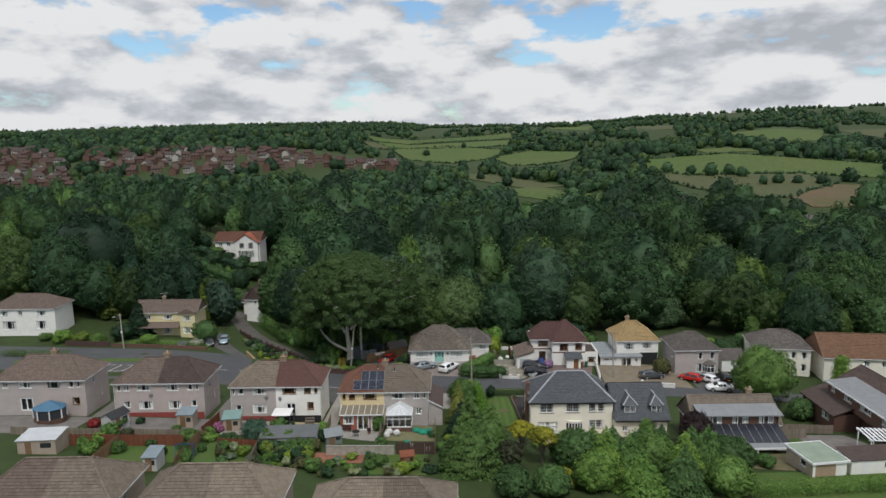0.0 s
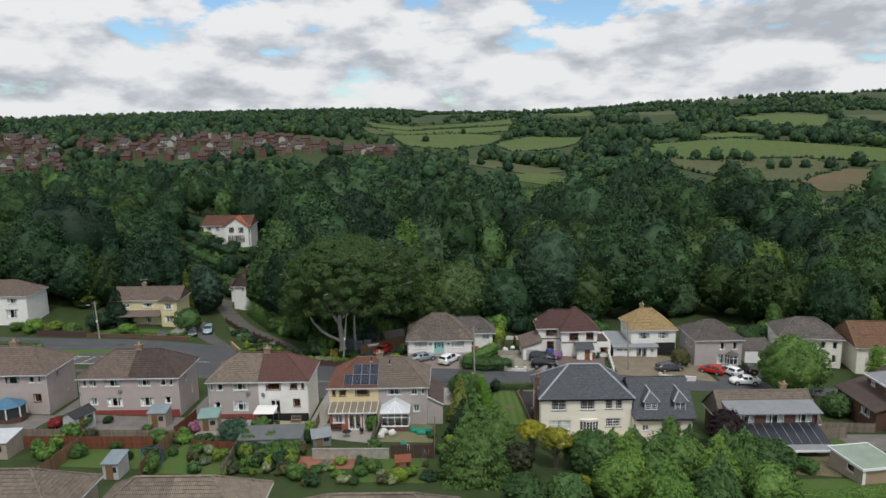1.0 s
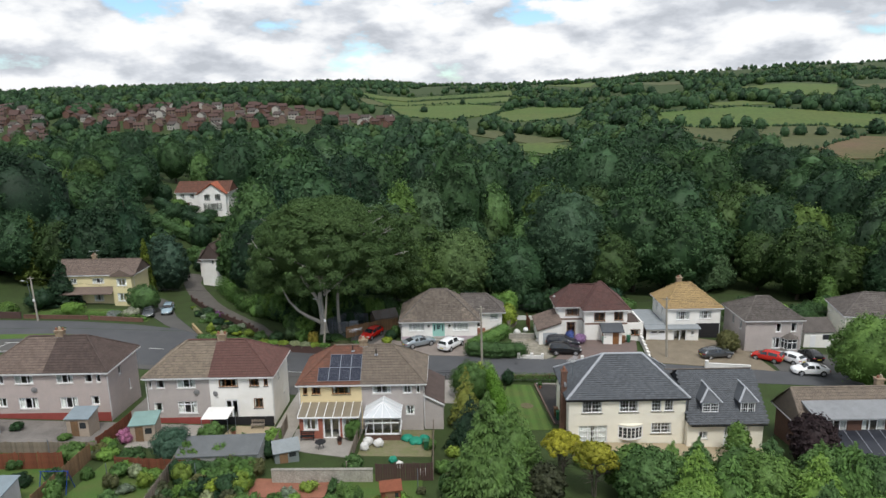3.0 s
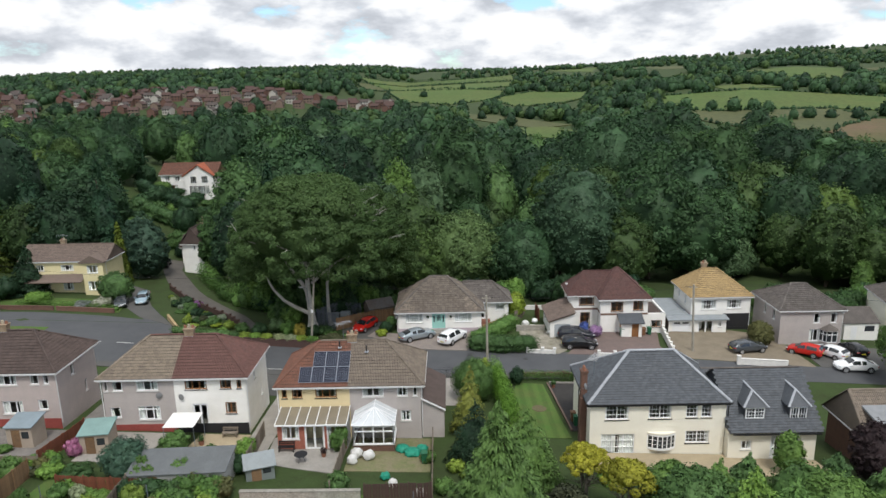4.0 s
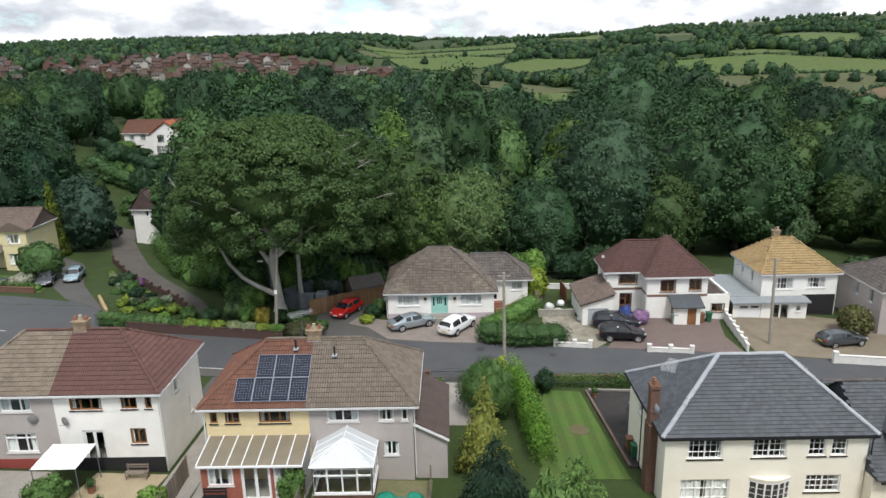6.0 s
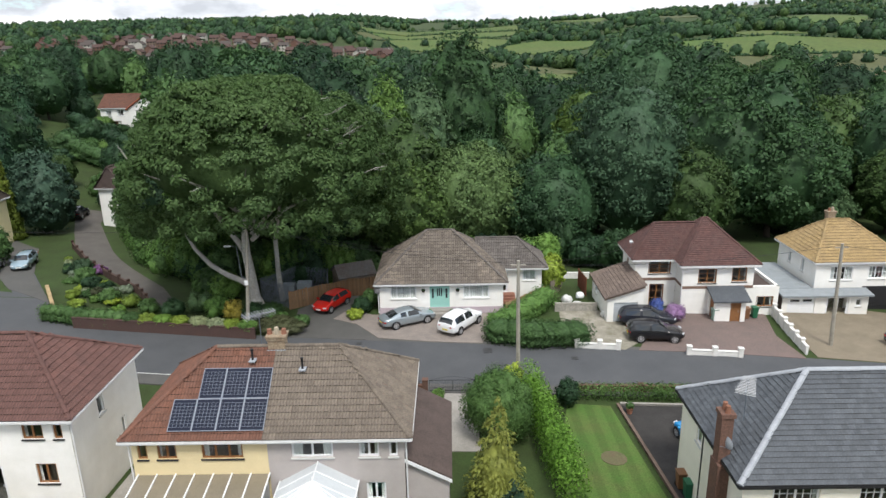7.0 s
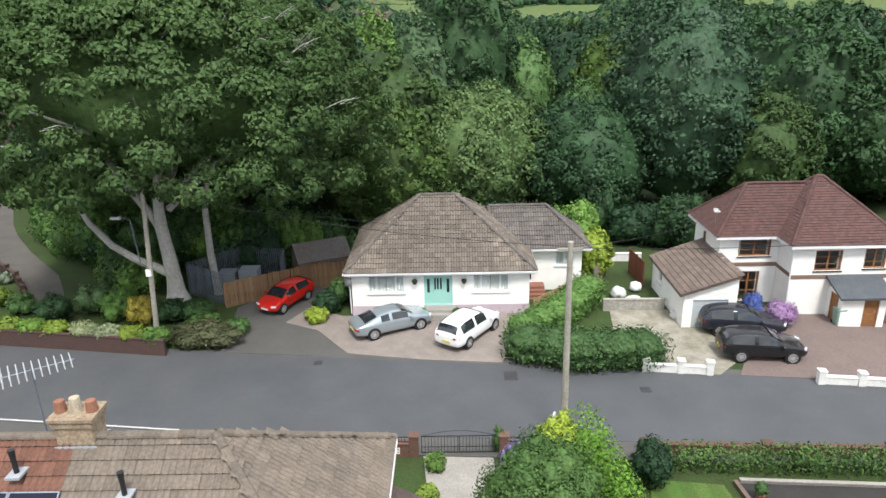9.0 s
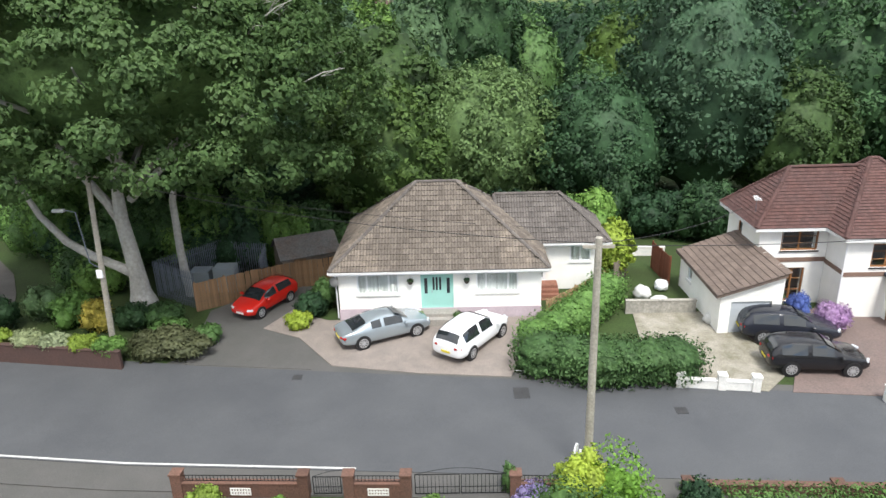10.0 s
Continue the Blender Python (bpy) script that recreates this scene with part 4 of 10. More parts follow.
def semi(P, half_x, half_y, eave, ridge, rx, left, right, label, windows, single=0, chosen=None, plinth=None, chim=None, gutter=None, pipes=()):
    """A semi-detached pair under one hipped roof, its back to the camera's side. left and right: (wall, tiles)."""
    h = thing("house", Matrix.Translation(P), label, "house", "semi-detached houses in a row")
    x, y = half_x - 0.35, half_y - 0.35
    shell(h, -x, x, -y, y, -2.5, eave - 0.05, left[0], south=windows, split=(0.0, right[0]), east=[(2.6, 3.2, eave - 1.5, eave - 0.5, W1), (4.6, 5.0, 1.0, 2.2, W1)], plinth=[(q[0], q[1], q[2], 0.45) for q in plinth] if plinth else None)
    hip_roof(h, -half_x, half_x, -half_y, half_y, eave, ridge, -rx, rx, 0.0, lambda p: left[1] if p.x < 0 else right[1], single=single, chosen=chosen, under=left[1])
    eaves(h, -half_x, half_x, -half_y, half_y, eave, pipes=pipes or [(half_x - 0.25, -half_y + 0.15), (-half_x + 0.25, -half_y + 0.15)], gutter=gutter)
    if chim:
        chimney(h, chim, 0.1, ridge - 0.5, ridge + 0.7, 0.85, 0.6, 3)
    return h


SEMI_N = "semi-detached pair, {}, {} tiles"
solar_house = semi((-7.65, -25.7, 1.0), 6.7, 3.9, 5.0, 7.85, 3.05, (CREAM, T_RED), (PEBBLE_GREY, T_BROWN), SEMI_N.format("cream and grey walls", "red and brown"), [
    (0.28, 0.73, 3.85, 4.82, dict(BR, cols=1)), (1.2, 2.1, 3.85, 4.82, BR), (3.28, 5.2, 3.85, 4.82, dict(BR, cols=3)),
    (7.47, 9.4, 3.85, 4.85, W2), (10.6, 11.54, 3.85, 4.85, W2), (12.0, 12.4, 3.85, 4.85, W1), (10.86, 11.78, 1.47, 2.47, W2)], single=300, chosen=(-2.5, 5.8), chim=-0.05)
white_semi = semi((-23.6, -25.1, 1.75), 6.85, 3.85, 5.0, 7.75, 3.1, (PEBBLE_GREY, T_TAN), (RENDER_WHITE, T_MAROON), SEMI_N.format("grey and white walls", "tan and maroon"), [
    (0.15, 0.5, 3.75, 4.75, W1), (0.95, 1.85, 3.75, 4.7, W1), (3.1, 5.08, 3.75, 4.78, W3), (7.5, 9.5, 3.8, 4.8, dict(BR, cols=3)), (10.7, 11.7, 3.85, 4.85, BR), (12.2, 12.62, 3.85, 4.85, dict(BR, cols=1)),
    (0.46, 1.42, 1.15, 2.15, W1), (3.0, 5.04, 0.9, 2.25, dict(W3, top=0.35)), (7.98, 9.4, 0.2, 2.4, {"door": True, "glazed": True, "leaves": 2}), (11.0, 12.0, 1.4, 2.5, BR)], single=280, chosen=(0.2, 6.6), plinth=[(-6.5, 0, BASE_RED), (0.0, 6.5, BASE_BLACK)], chim=0.55, gutter=PIPE_WHITE)
brown_semi = semi((-40.8, -25.0, 2.45), 6.85, 3.85, 5.0, 7.75, 3.1, (PEBBLE_PINK, T_MID), (PEBBLE_PINK, T_DARK), SEMI_N.format("pinkish pebbledash walls", "dark brown"), [
    (0.3, 0.9, 3.75, 4.7, W1), (1.3, 2.2, 3.75, 4.7, W2), (3.3, 5.3, 3.75, 4.7, W3), (7.7, 9.5, 3.75, 4.75, W3), (10.7, 11.5, 3.8, 4.75, W1), (11.9, 12.4, 3.8, 4.75, W1), (1.1, 2.2, 1.2, 2.2, W2), (3.4, 5.5, 0.95, 2.2, W3), (7.8, 9.7, 0.95, 2.2, W3), (11.1, 12.0, 1.3, 2.3, W1)], plinth=[(-6.5, 6.5, BASE_RED)], chim=0.2)
end_semi = semi((-57.9, -25.6, 3.3), 6.85, 3.85, 5.0, 7.75, 3.1, (PEBBLE_GREY, T_MID), (PEBBLE_PINK, T_MID), SEMI_N.format("pinkish-grey pebbledash walls", "weathered brown"), [
    (1.0, 1.9, 3.75, 4.7, W2), (3.5, 5.3, 3.75, 4.7, W3), (7.7, 9.5, 3.75, 4.75, dict(W3, frame_mat=DARK_SILL)), (10.7, 11.5, 3.8, 4.75, W1), (11.9, 12.4, 3.8, 4.75, W1), (3.4, 5.3, 0.3, 2.3, {"door": True, "glazed": True, "leaves": 2}), (11.1, 12.2, 1.2, 2.3, dict(BR))], chim=0.6)
for i, (px, py, pz, a, b, lab) in enumerate(((-35.6, -62.5, 4.9, T_MID, T_BROWN, "brown"), (-20.3, -63.6, 4.7, T_BROWN, T_TAN, "lichen-spotted grey-brown"), (-4.2, -65.5, 4.1, T_TAN, T_BROWN, "worn tan"))):
    semi((px, py, pz), 6.8, 3.85, 5.0, 7.75, 3.1, (PEBBLE_BUFF, a), (PEBBLE_BUFF, b), SEMI_N.format("buff pebbledash walls", lab), [(1.0, 2.2, 3.75, 4.7, W3), (3.5, 5.3, 3.75, 4.7, W3), (8.0, 9.8, 3.75, 4.7, W3), (10.8, 12.2, 3.75, 4.7, W3)], chim=0.0)


def bungalow():
    h = thing("bungalow", Matrix.Translation((0, 0, 0.1)), "white-rendered bungalow with a mossy brown hipped roof", "bungalow")
    front = [(1.0, 3.3, 1.0, 2.3, dict(W3, curtain=0.99, t=0.085, split=(0, 0.24, 0.76, 1))), (7.5, 9.8, 1.0, 2.3, dict(W3, curtain=0.99, t=0.085, split=(0, 0.24, 0.76, 1)))]
    w = wall(h, "wall", (-5.5, 0.35), (5.55, 0.35), -1.2, 2.45, RENDER_WHITE, [f[:4] for f in front] + [(4.5, 6.27, 0.15, 2.37)])
    for u0, u1, z0, z1, o in front:
        window(h, w, u0, u1, z0, z1, **o)
    # entrance: a panelled door between two narrow lights
    mint = mat("mint_paint", (0.30, 0.56, 0.50), 0.5, var=0.06, bump=0.0, spec=0.5)
    bm = B()
    for a, b in ((4.5, 4.58), (4.97, 5.03), (5.74, 5.8), (6.19, 6.27)):
        box(bm, a, b, 0.05, 0.15, 0.15, 2.37)
    box(bm, 4.58, 6.19, 0.055, 0.145, 2.29, 2.37), box(bm, 4.58, 6.19, 0.055, 0.145, 0.15, 0.22)
    f = part("entrance", bm, mint, h, "mint-green entrance door with side lights")
    f.matrix_basis = w.matrix_basis.copy()
    bm = B()
    box(bm, 5.03, 5.74, 0.08, 0.13, 0.22, 2.29)
    for u in (5.12, 5.5):
        box(bm, u, u + 0.15, 0.07, 0.1, 0.35, 1.05)
    d = part("door", bm, mint, f)
    for u in (5.14, 5.31, 5.5):
        p = B()
        box(p, u, u + 0.11, 0.065, 0.09, 1.2, 1.95)
        part("pane", p, mat("dark_glass", (0.03, 0.035, 0.04), 0.1, var=0.05, bump=0, spec=0.6), d)
    p = B()
    box(p, 5.08, 5.12, 0.03, 0.09, 1.05, 1.2)
    part("door_handle", p, LEAD, d)
    for a, b in ((4.58, 4.97), (5.8, 6.19)):
        p = B()
        box(p, a, b, 0.085, 0.12, 0.22, 2.29)
        q = part("side_panel", p, mint, f)
        p = B()
        box(p, a + 0.11, b - 0.11, 0.07, 0.1, 1.0, 1.9)
        part("pane", p, MATS["dark_glass"], q)
    for a, b, s in (((5.55, 0.35), (5.55, 8.6), ()), ((5.55, 8.6), (-5.5, 8.6), ()), ((-5.5, 8.6), (-5.5, 0.35), ())):
        wall(h, "wall", a, b, -2.5, 2.45, RENDER_WHITE)
    p = B()
    box(p, -5.53, 5.58, 0.30, 0.34, -1.2, 0.18)
    part("plinth", p, mat("lilac_plinth", (0.50, 0.42, 0.46), 0.85, var=0.15), h, "lilac-grey painted plinth")
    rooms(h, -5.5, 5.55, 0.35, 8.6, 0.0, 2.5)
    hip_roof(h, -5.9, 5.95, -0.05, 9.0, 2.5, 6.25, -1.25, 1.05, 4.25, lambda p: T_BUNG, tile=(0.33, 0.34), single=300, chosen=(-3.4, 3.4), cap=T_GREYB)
    eaves(h, -5.9, 5.95, -0.05, 9.0, 2.5, pipes=[(-5.6, 0.1)], zbase=-0.3)
    # side wing
    wz = 2.6
    w2 = wall(h, "wall", (5.55, 4.0), (9.45, 4.0), -1.5, wz, RENDER_WHITE, [(0.0, 0.72, 0.1, 2.45), (2.1, 3.35, 1.25, 2.45)])
    window(h, w2, 2.1, 3.35, 1.25, 2.45, cols=2, curtain=0.9)
    door(h, w2, 0.0, 0.72, 0.1, 2.45, glazed=True)
    wall(h, "wall", (9.45, 4.0), (9.45, 8.6), -2.5, wz, RENDER_WHITE)
    wall(h, "wall", (9.45, 8.6), (5.55, 8.6), -2.5, wz, RENDER_WHITE)
    hip_roof(h, 3.4, 9.95, 3.55, 8.4, wz, 4.95, 3.3, 7.2, 5.8, lambda p: T_GREYB, tile=(0.33, 0.34))
    eaves(h, 6.0, 9.95, 3.55, 8.4, wz)
    p = B()
    for i in range(4):
        box(p, 5.6, 6.9, 3.2 - 0.3 * i, 4.0, -0.6, 0.1 - 0.17 * i)
    part("steps", p, mat("brick_step", (0.28, 0.13, 0.09), 0.9, var=0.3), h)
    # front step
    p = B()
    box(p, -1.2, 0.95, -0.35, 0.3, -0.6, 0.12), box(p, -1.35, 1.1, -0.75, -0.35, -0.6, -0.05)
    part("doorstep", p, CONCRETE, h)
    return h


bungalow()


def big_house():
    h = thing("house", Matrix.Translation((19.1, -28.0, 0.0)), "large ivory-rendered house with a blue-grey slate hipped roof", "house")
    x0, x1, y0, y1 = -6.1, 6.1, -4.1, 4.2
    W5 = {"cols": 2, "bars": (2, 2), "curtain": 0.2, "sill_mat": DARK_SILL}
    shell(h, x0 + 0.3, x1 - 0.3, y0 + 0.3, y1 - 0.3, -2.0, 5.0, IVORY, south=[(1.3, 3.3, 3.55, 4.85, W5), (5.0, 6.95, 3.6, 4.85, W5), (8.2, 9.2, 3.65, 4.85, dict(W5, cols=1)), (9.5, 10.4, 3.65, 4.85, dict(W5, cols=1)), (1.0, 3.9, 0.3, 2.2, {"cols": 3, "bars": (1, 2), "curtain": 0.9}), (8.25, 10.3, 1.25, 2.4, dict(W5))], west=[(2.2, 2.9, 3.6, 4.8, W1)], split=None)
    # bow window
    bm, n = B(), 6
    pts = [(-1.15 + 2.4 * i / n, -0.42 * math.sin(math.pi * i / n)) for i in range(n + 1)]
    for (xa, ya), (xb, yb) in zip(pts, pts[1:]):
        for z0, z1 in ((0.75, 0.95), (2.05, 2.25)):
            vs = [(xa, ya, z0), (xb, yb, z0), (xb, yb, z1), (xa, ya, z1), (xa, ya + 0.1, z0), (xb, yb + 0.1, z0), (xb, yb + 0.1, z1), (xa, ya + 0.1, z1)]
            v = [bm.verts.new(q) for q in vs]
            for f in ((0, 1, 2, 3), (5, 4, 7, 6), (4, 5, 1, 0), (3, 2, 6, 7)):
                bm.faces.new([v[i] for i in f])
    for x, y in pts:
        box(bm, x - 0.035, x + 0.035, y - 0.02, y + 0.08, 0.95, 2.05)
    for (xa, ya), (xb, yb) in zip(pts, pts[1:]):
        for z in (1.3, 1.68):
            rod(bm, (xa, ya + 0.03, z), (xb, yb + 0.03, z), 0.014, n=4)
    bow = part("bow_window", bm, UPVC, h, "white curved bow window")
    bow.location = (0.35, y0 + 0.3, 0)
    for (xa, ya), (xb, yb) in zip(pts, pts[1:]):
        p = B()
        p.faces.new([p.verts.new(q) for q in ((xa, ya + 0.04, 0.95), (xb, yb + 0.04, 0.95), (xb, yb + 0.04, 2.05), (xa, ya + 0.04, 2.05))])
        ob = part("pane", p, MATS["dark_glass"], bow)
    p = B()
    slab(p, [(q[0], q[1] - 0.06) for q in pts] + [(1.25, 0.05), (-1.15, 0.05)], 2.25, 2.36)
    part("bow_roof", p, IVORY, bow)
    hip_roof(h, x0, x1, y0, y1, 5.1, 8.25, -1.65, 2.35, 0.1, lambda p: SLATE, tile=(0.3, 0.24), profile="slate", cap=ZINC, single=280, chosen=(-4.5, -1.2), cap_r=0.14)
    eaves(h, x0, x1, y0, y1, 5.1, fascia=DARK_SILL, gutter=PIPE_BLACK, pipes=[(x1 - 0.1, y0 + 0.1), (x0 + 0.1, y0 + 4.6)], zbase=-0.5)
    # tall side chimney
    bm = B()
    box(bm, x0 - 0.25, x0 + 0.35, -2.4, -1.5, -1.5, 4.9)
    box(bm, x0 - 0.2, x0 + 0.32, -2.2, -1.6, 4.9, 7.2), box(bm, x0 - 0.26, x0 + 0.38, -2.27, -1.53, 7.2, 7.4)
    c = part("chimney", bm, BRICK, h, "tall red brick chimney")
    for dy in (-0.16, 0.16):
        p = B()
        rod(p, (x0 + 0.06, -1.9 + dy, 7.35), (x0 + 0.06, -1.9 + dy, 7.75), 0.13, 0.1, 10)
        part("chimney_pot", p, MATS["clay_pot"], c)
    # lower wing with dormers
    wx0, wx1 = x1 - 0.25, 13.3
    shell(h, wx0, wx1, -4.6, 4.0, -2.0, 2.75, IVORY, south=[(1.1, 2.0, 1.0, 1.8, W2), (3.6, 6.1, 0.2, 2.3, {"cols": 4, "bars": (1, 2), "curtain": 0.4})])
    bm = B()
    prism(bm, [(-4.9, 2.65), (4.3, 2.65), (-0.3, 6.55)], "x", wx0, wx1 + 0.25)
    part("roof", bm, SLATE, h)
    for a, b in (((wx0, -4.95, 2.7), (0, 1, 0)), ((wx0, 4.3, 2.7), (0, -1, 0))):
        up = (Vector((0, -0.3 - a[1], 6.55 - 2.7))).normalized()
        L = (Vector((0, -0.3 - a[1], 6.55 - 2.7))).length
        if a[1] < 0:
            slope(h, Vector(a), Vector((1, 0, 0)), up, [(0, 0), (wx1 + 0.25 - wx0, 0), (wx1 + 0.25 - wx0, L), (0, L)], 0.3, 0.24, "slate", lambda p: SLATE)
        else:
            slope(h, Vector((wx1 + 0.25, a[1], a[2])), Vector((-1, 0, 0)), up, [(0, 0), (wx1 + 0.25 - wx0, 0), (wx1 + 0.25 - wx0, L), (0, L)], 0.3, 0.24, "slate", lambda p: SLATE)
    ridge_caps(h, (wx0 - 1.2, -0.3, 6.62), (wx1 + 0.25, -0.3, 6.62), T_GREYB, 0.11)
    for dx, wdt, z0, cols in ((8.2, 1.7, 3.5, 2), (11.9, 1.5, 2.6, 2)):
        bm = B()
        box(bm, dx - wdt / 2, dx + wdt / 2, -3.9, -1.8, z0 - 0.5, 4.62)
        d = part("dormer", bm, SLATE, h, "slate-hung dormer with a hipped roof")
        bm = B()
        e, zt = wdt / 2 + 0.22, 4.62
        v = [bm.verts.new(q) for q in ((dx - e, -4.15, zt), (dx + e, -4.15, zt), (dx + e, -1.4, zt), (dx - e, -1.4, zt), (dx, -3.1, 5.75), (dx, -1.0, 5.75))]
        for q in ((0, 1, 4), (1, 2, 5, 4), (3, 0, 4, 5), (3, 2, 1, 0), (2, 3, 5)):
            bm.faces.new([v[i] for i in q])
        part("dormer_roof", bm, SLATE, d)
        for a, b in ((0, 4), (1, 4), (4, 5)):
            co = [(dx - e, -4.15, zt), (dx + e, -4.15, zt), 0, 0, (dx, -3.1, 5.75), (dx, -1.0, 5.75)]
            ridge_caps(h, Vector(co[a]) + Vector((0, 0, 0.02)), Vector(co[b]) + Vector((0, 0, 0.02)), ZINC, 0.1)
        xa, xb, zb = dx - wdt / 2 + 0.05, dx + wdt / 2 - 0.05, z0 + 0.05
        us = [(xa, xa + 0.08), (xb - 0.08, xb), ((xa + xb) / 2 - 0.05, (xa + xb) / 2 + 0.05)] + [(xa + (xb - xa) * k / 6 - 0.012, xa + (xb - xa) * k / 6 + 0.012) for k in (1, 2, 4, 5)]
        bm = lattice(us, [(zb, zb + 0.09), (4.46, 4.55)] + [(zb + (4.5 - zb) * k / 3 - 0.012, zb + (4.5 - zb) * k / 3 + 0.012) for k in (1, 2)], -4.0, -3.905)
        wn = part("window", bm, UPVC, d)
        bm = B()
        box(bm, xa, xb, -3.94, -3.925, zb, 4.5)
        part("pane", bm, MATS["dark_glass"], wn)
    p = B()
    box(p, wx0 + 0.2, wx1 + 0.2, -5.08, -4.96, 2.55, 2.66)
    part("gutter", p, PIPE_BLACK, h)


big_house()


def white_villa():
    h = thing("house", Matrix.Translation((22.5, 2.4, -0.6)), "white two-storey house with brown window frames and plum-tiled roof", "house")
    W5 = dict(BR, bars=(0, 2), curtain=0.2)
    e = 4.75
    # recessed left part, forward right part
    w = wall(h, "wall", (-5.1, -1.1), (-1.4, -1.1), -2.5, e, RENDER_WHITE, [(1.4, 2.7, 0.4, 2.4), (1.2, 3.2, 3.4, 4.6)])
    window(h, w, 1.2, 3.2, 3.4, 4.6, **dict(W5, cols=2)), window(h, w, 1.4, 2.7, 0.4, 2.4, **dict(W5, cols=2))
    wall(h, "wall", (-1.4, -1.1), (-1.4, -3.0), -2.5, e, RENDER_WHITE)
    w = wall(h, "wall", (-1.4, -3.0), (4.7, -3.0), -2.5, e, RENDER_WHITE, [(1.3, 2.9, 3.1, 4.4), (4.2, 5.5, 3.2, 4.5)])
    window(h, w, 1.3, 2.9, 3.1, 4.4, **W5), window(h, w, 4.2, 5.5, 3.2, 4.5, **W5)
    for a, b in (((4.7, -3.0), (4.7, 3.2)), ((4.7, 3.2), (-5.1, 3.2))):
        wall(h, "wall", a, b, -2.5, e, RENDER_WHITE)
    w = wall(h, "wall", (-5.1, 3.2), (-5.1, -1.1), -2.5, e, RENDER_WHITE, [(1.4, 2.0, 3.3, 4.5)])
    window(h, w, 1.4, 2.0, 3.3, 4.5, cols=1, frame_mat=WOOD_FRAME)
    rooms(h, -5.1, 4.7, -1.1, 3.2, 0, e)
    band = mat("brown_band_paint", (0.20, 0.13, 0.10), 0.8, var=0.15)
    p = B()
    box(p, -5.12, -1.42, -1.13, -1.09, 2.75, 3.0), box(p, -1.43, 4.73, -3.03, -2.99, 2.6, 2.85), box(p, -1.43, -1.39, -2.98, -1.1, 2.68, 2.92)
    part("string_course", p, band, h)
    m = lambda q: T_PLUM
    hip_roof(h, -5.5, 5.1, -1.5, 3.7, e + 0.05, 7.5, -3.0, 1.0, 1.0, m, tile=(0.24, 0.2), profile="flat", cap=T_PLUM)
    hip_roof(h, -1.8, 5.1, -3.4, 3.7, e + 0.06, 7.95, 1.2, 1.6, 0.8, m, tile=(0.24, 0.2), profile="flat", cap=T_PLUM)
    f = B()
    box(f, -5.5, -1.8, -1.54, -1.46, e - 0.1, e + 0.06), box(f, -1.8, 5.1, -3.44, -3.36, e - 0.1, e + 0.06), box(f, -1.84, -1.76, -3.36, -1.5, e - 0.1, e + 0.05), box(f, -5.54, -5.46, -1.5, 3.7, e - 0.1, e + 0.06)
    part("gutter", f, PIPE_WHITE, h)
    for x, y in ((-1.5, -3.1),):
        p = B()
        tube(p, [(x, y, e), (x, y, 0)], [0.045] * 2)
        part("downpipe", p, PIPE_WHITE, h)
    # garage with a lean-to roof
    w = wall(h, "wall", (-8.2, -4.5), (-5.1, -4.5), -2, 2.6, RENDER_WHITE, [(0.55, 2.6, 0.0, 2.0)])
    p = B()
    box(p, 0.58, 2.57, 0.08, 0.12, 0, 1.98)
    for k in range(1, 5):
        box(p, 0.6, 2.55, 0.066, 0.09, 0.4 * k - 0.015, 0.4 * k + 0.015)
    g = part("garage_door", p, mat("grey_blue_door", (0.42, 0.45, 0.48), 0.5, var=0.08, bump=0), h, "pale grey garage door")
    g.matrix_basis = w.matrix_basis.copy()
    w = wall(h, "wall", (-8.2, 1.8), (-8.2, -4.5), -2, 2.45, RENDER_WHITE, [(1.3, 2.0, 1.2, 2.2)])
    window(h, w, 1.3, 2.0, 1.2, 2.2, cols=1, curtain=0)
    wall(h, "wall", (-5.1, 1.8), (-8.2, 1.8), -2, 2.6, RENDER_WHITE)
    p = B()
    prism(p, [(-8.5, 2.42), (-5.1, 3.55), (-5.1, 3.4), (-8.5, 2.3)], "y", -4.75, 1.9)
    part("garage_roof", p, T_MID, h)
    prism_w = Vector((-8.5, -4.75, 2.44))
    up = Vector((3.4, 0, 1.13))
    slope(h, Vector((-8.5, 1.9, 2.44)), Vector((0, -1, 0)), up.normalized(), [(0, 0), (6.65, 0), (6.65, up.length), (0, up.length)], 0.42, 0.34, "roman", lambda q: T_MID)
    p = B()
    prism(p, [(-8.2, 2.35), (-5.1, 2.35), (-5.1, 3.4)], "y", -4.515, -4.3)
    part("gable", p, RENDER_WHITE, h)
    # porch and side annex
    w = wall(h, "wall", (1.0, -4.6), (3.6, -4.6), -1.0, 2.15, RENDER_WHITE, [(1.3, 2.2, 0.0, 2.0)])
    door(h, w, 1.3, 2.2, 0.0, 2.0, colour=WOOD_FRAME)
    wall(h, "wall", (3.6, -4.6), (3.6, -3.0), -1.0, 2.15, RENDER_WHITE)
    w = wall(h, "wall", (1.0, -3.0), (1.0, -4.6), -1.0, 2.15, RENDER_WHITE, [(0.3, 1.2, 0.0, 1.95)])
    door(h, w, 0.3, 1.2, 0.0, 1.95, colour=WOOD_FRAME)
    p = B()
    prism(p, [(-4.95, 2.12), (-3.0, 2.85), (-3.0, 2.7), (-4.95, 1.98)], "x", 0.7, 3.9)
    part("porch_roof", p, SLATE, h)
    w = wall(h, "wall", (4.7, -2.9), (7.1, -2.9), -2, 2.7, RENDER_WHITE, [(0.5, 2.0, 0.8, 1.75)])
    window(h, w, 0.5, 2.0, 0.8, 1.75, **BR)
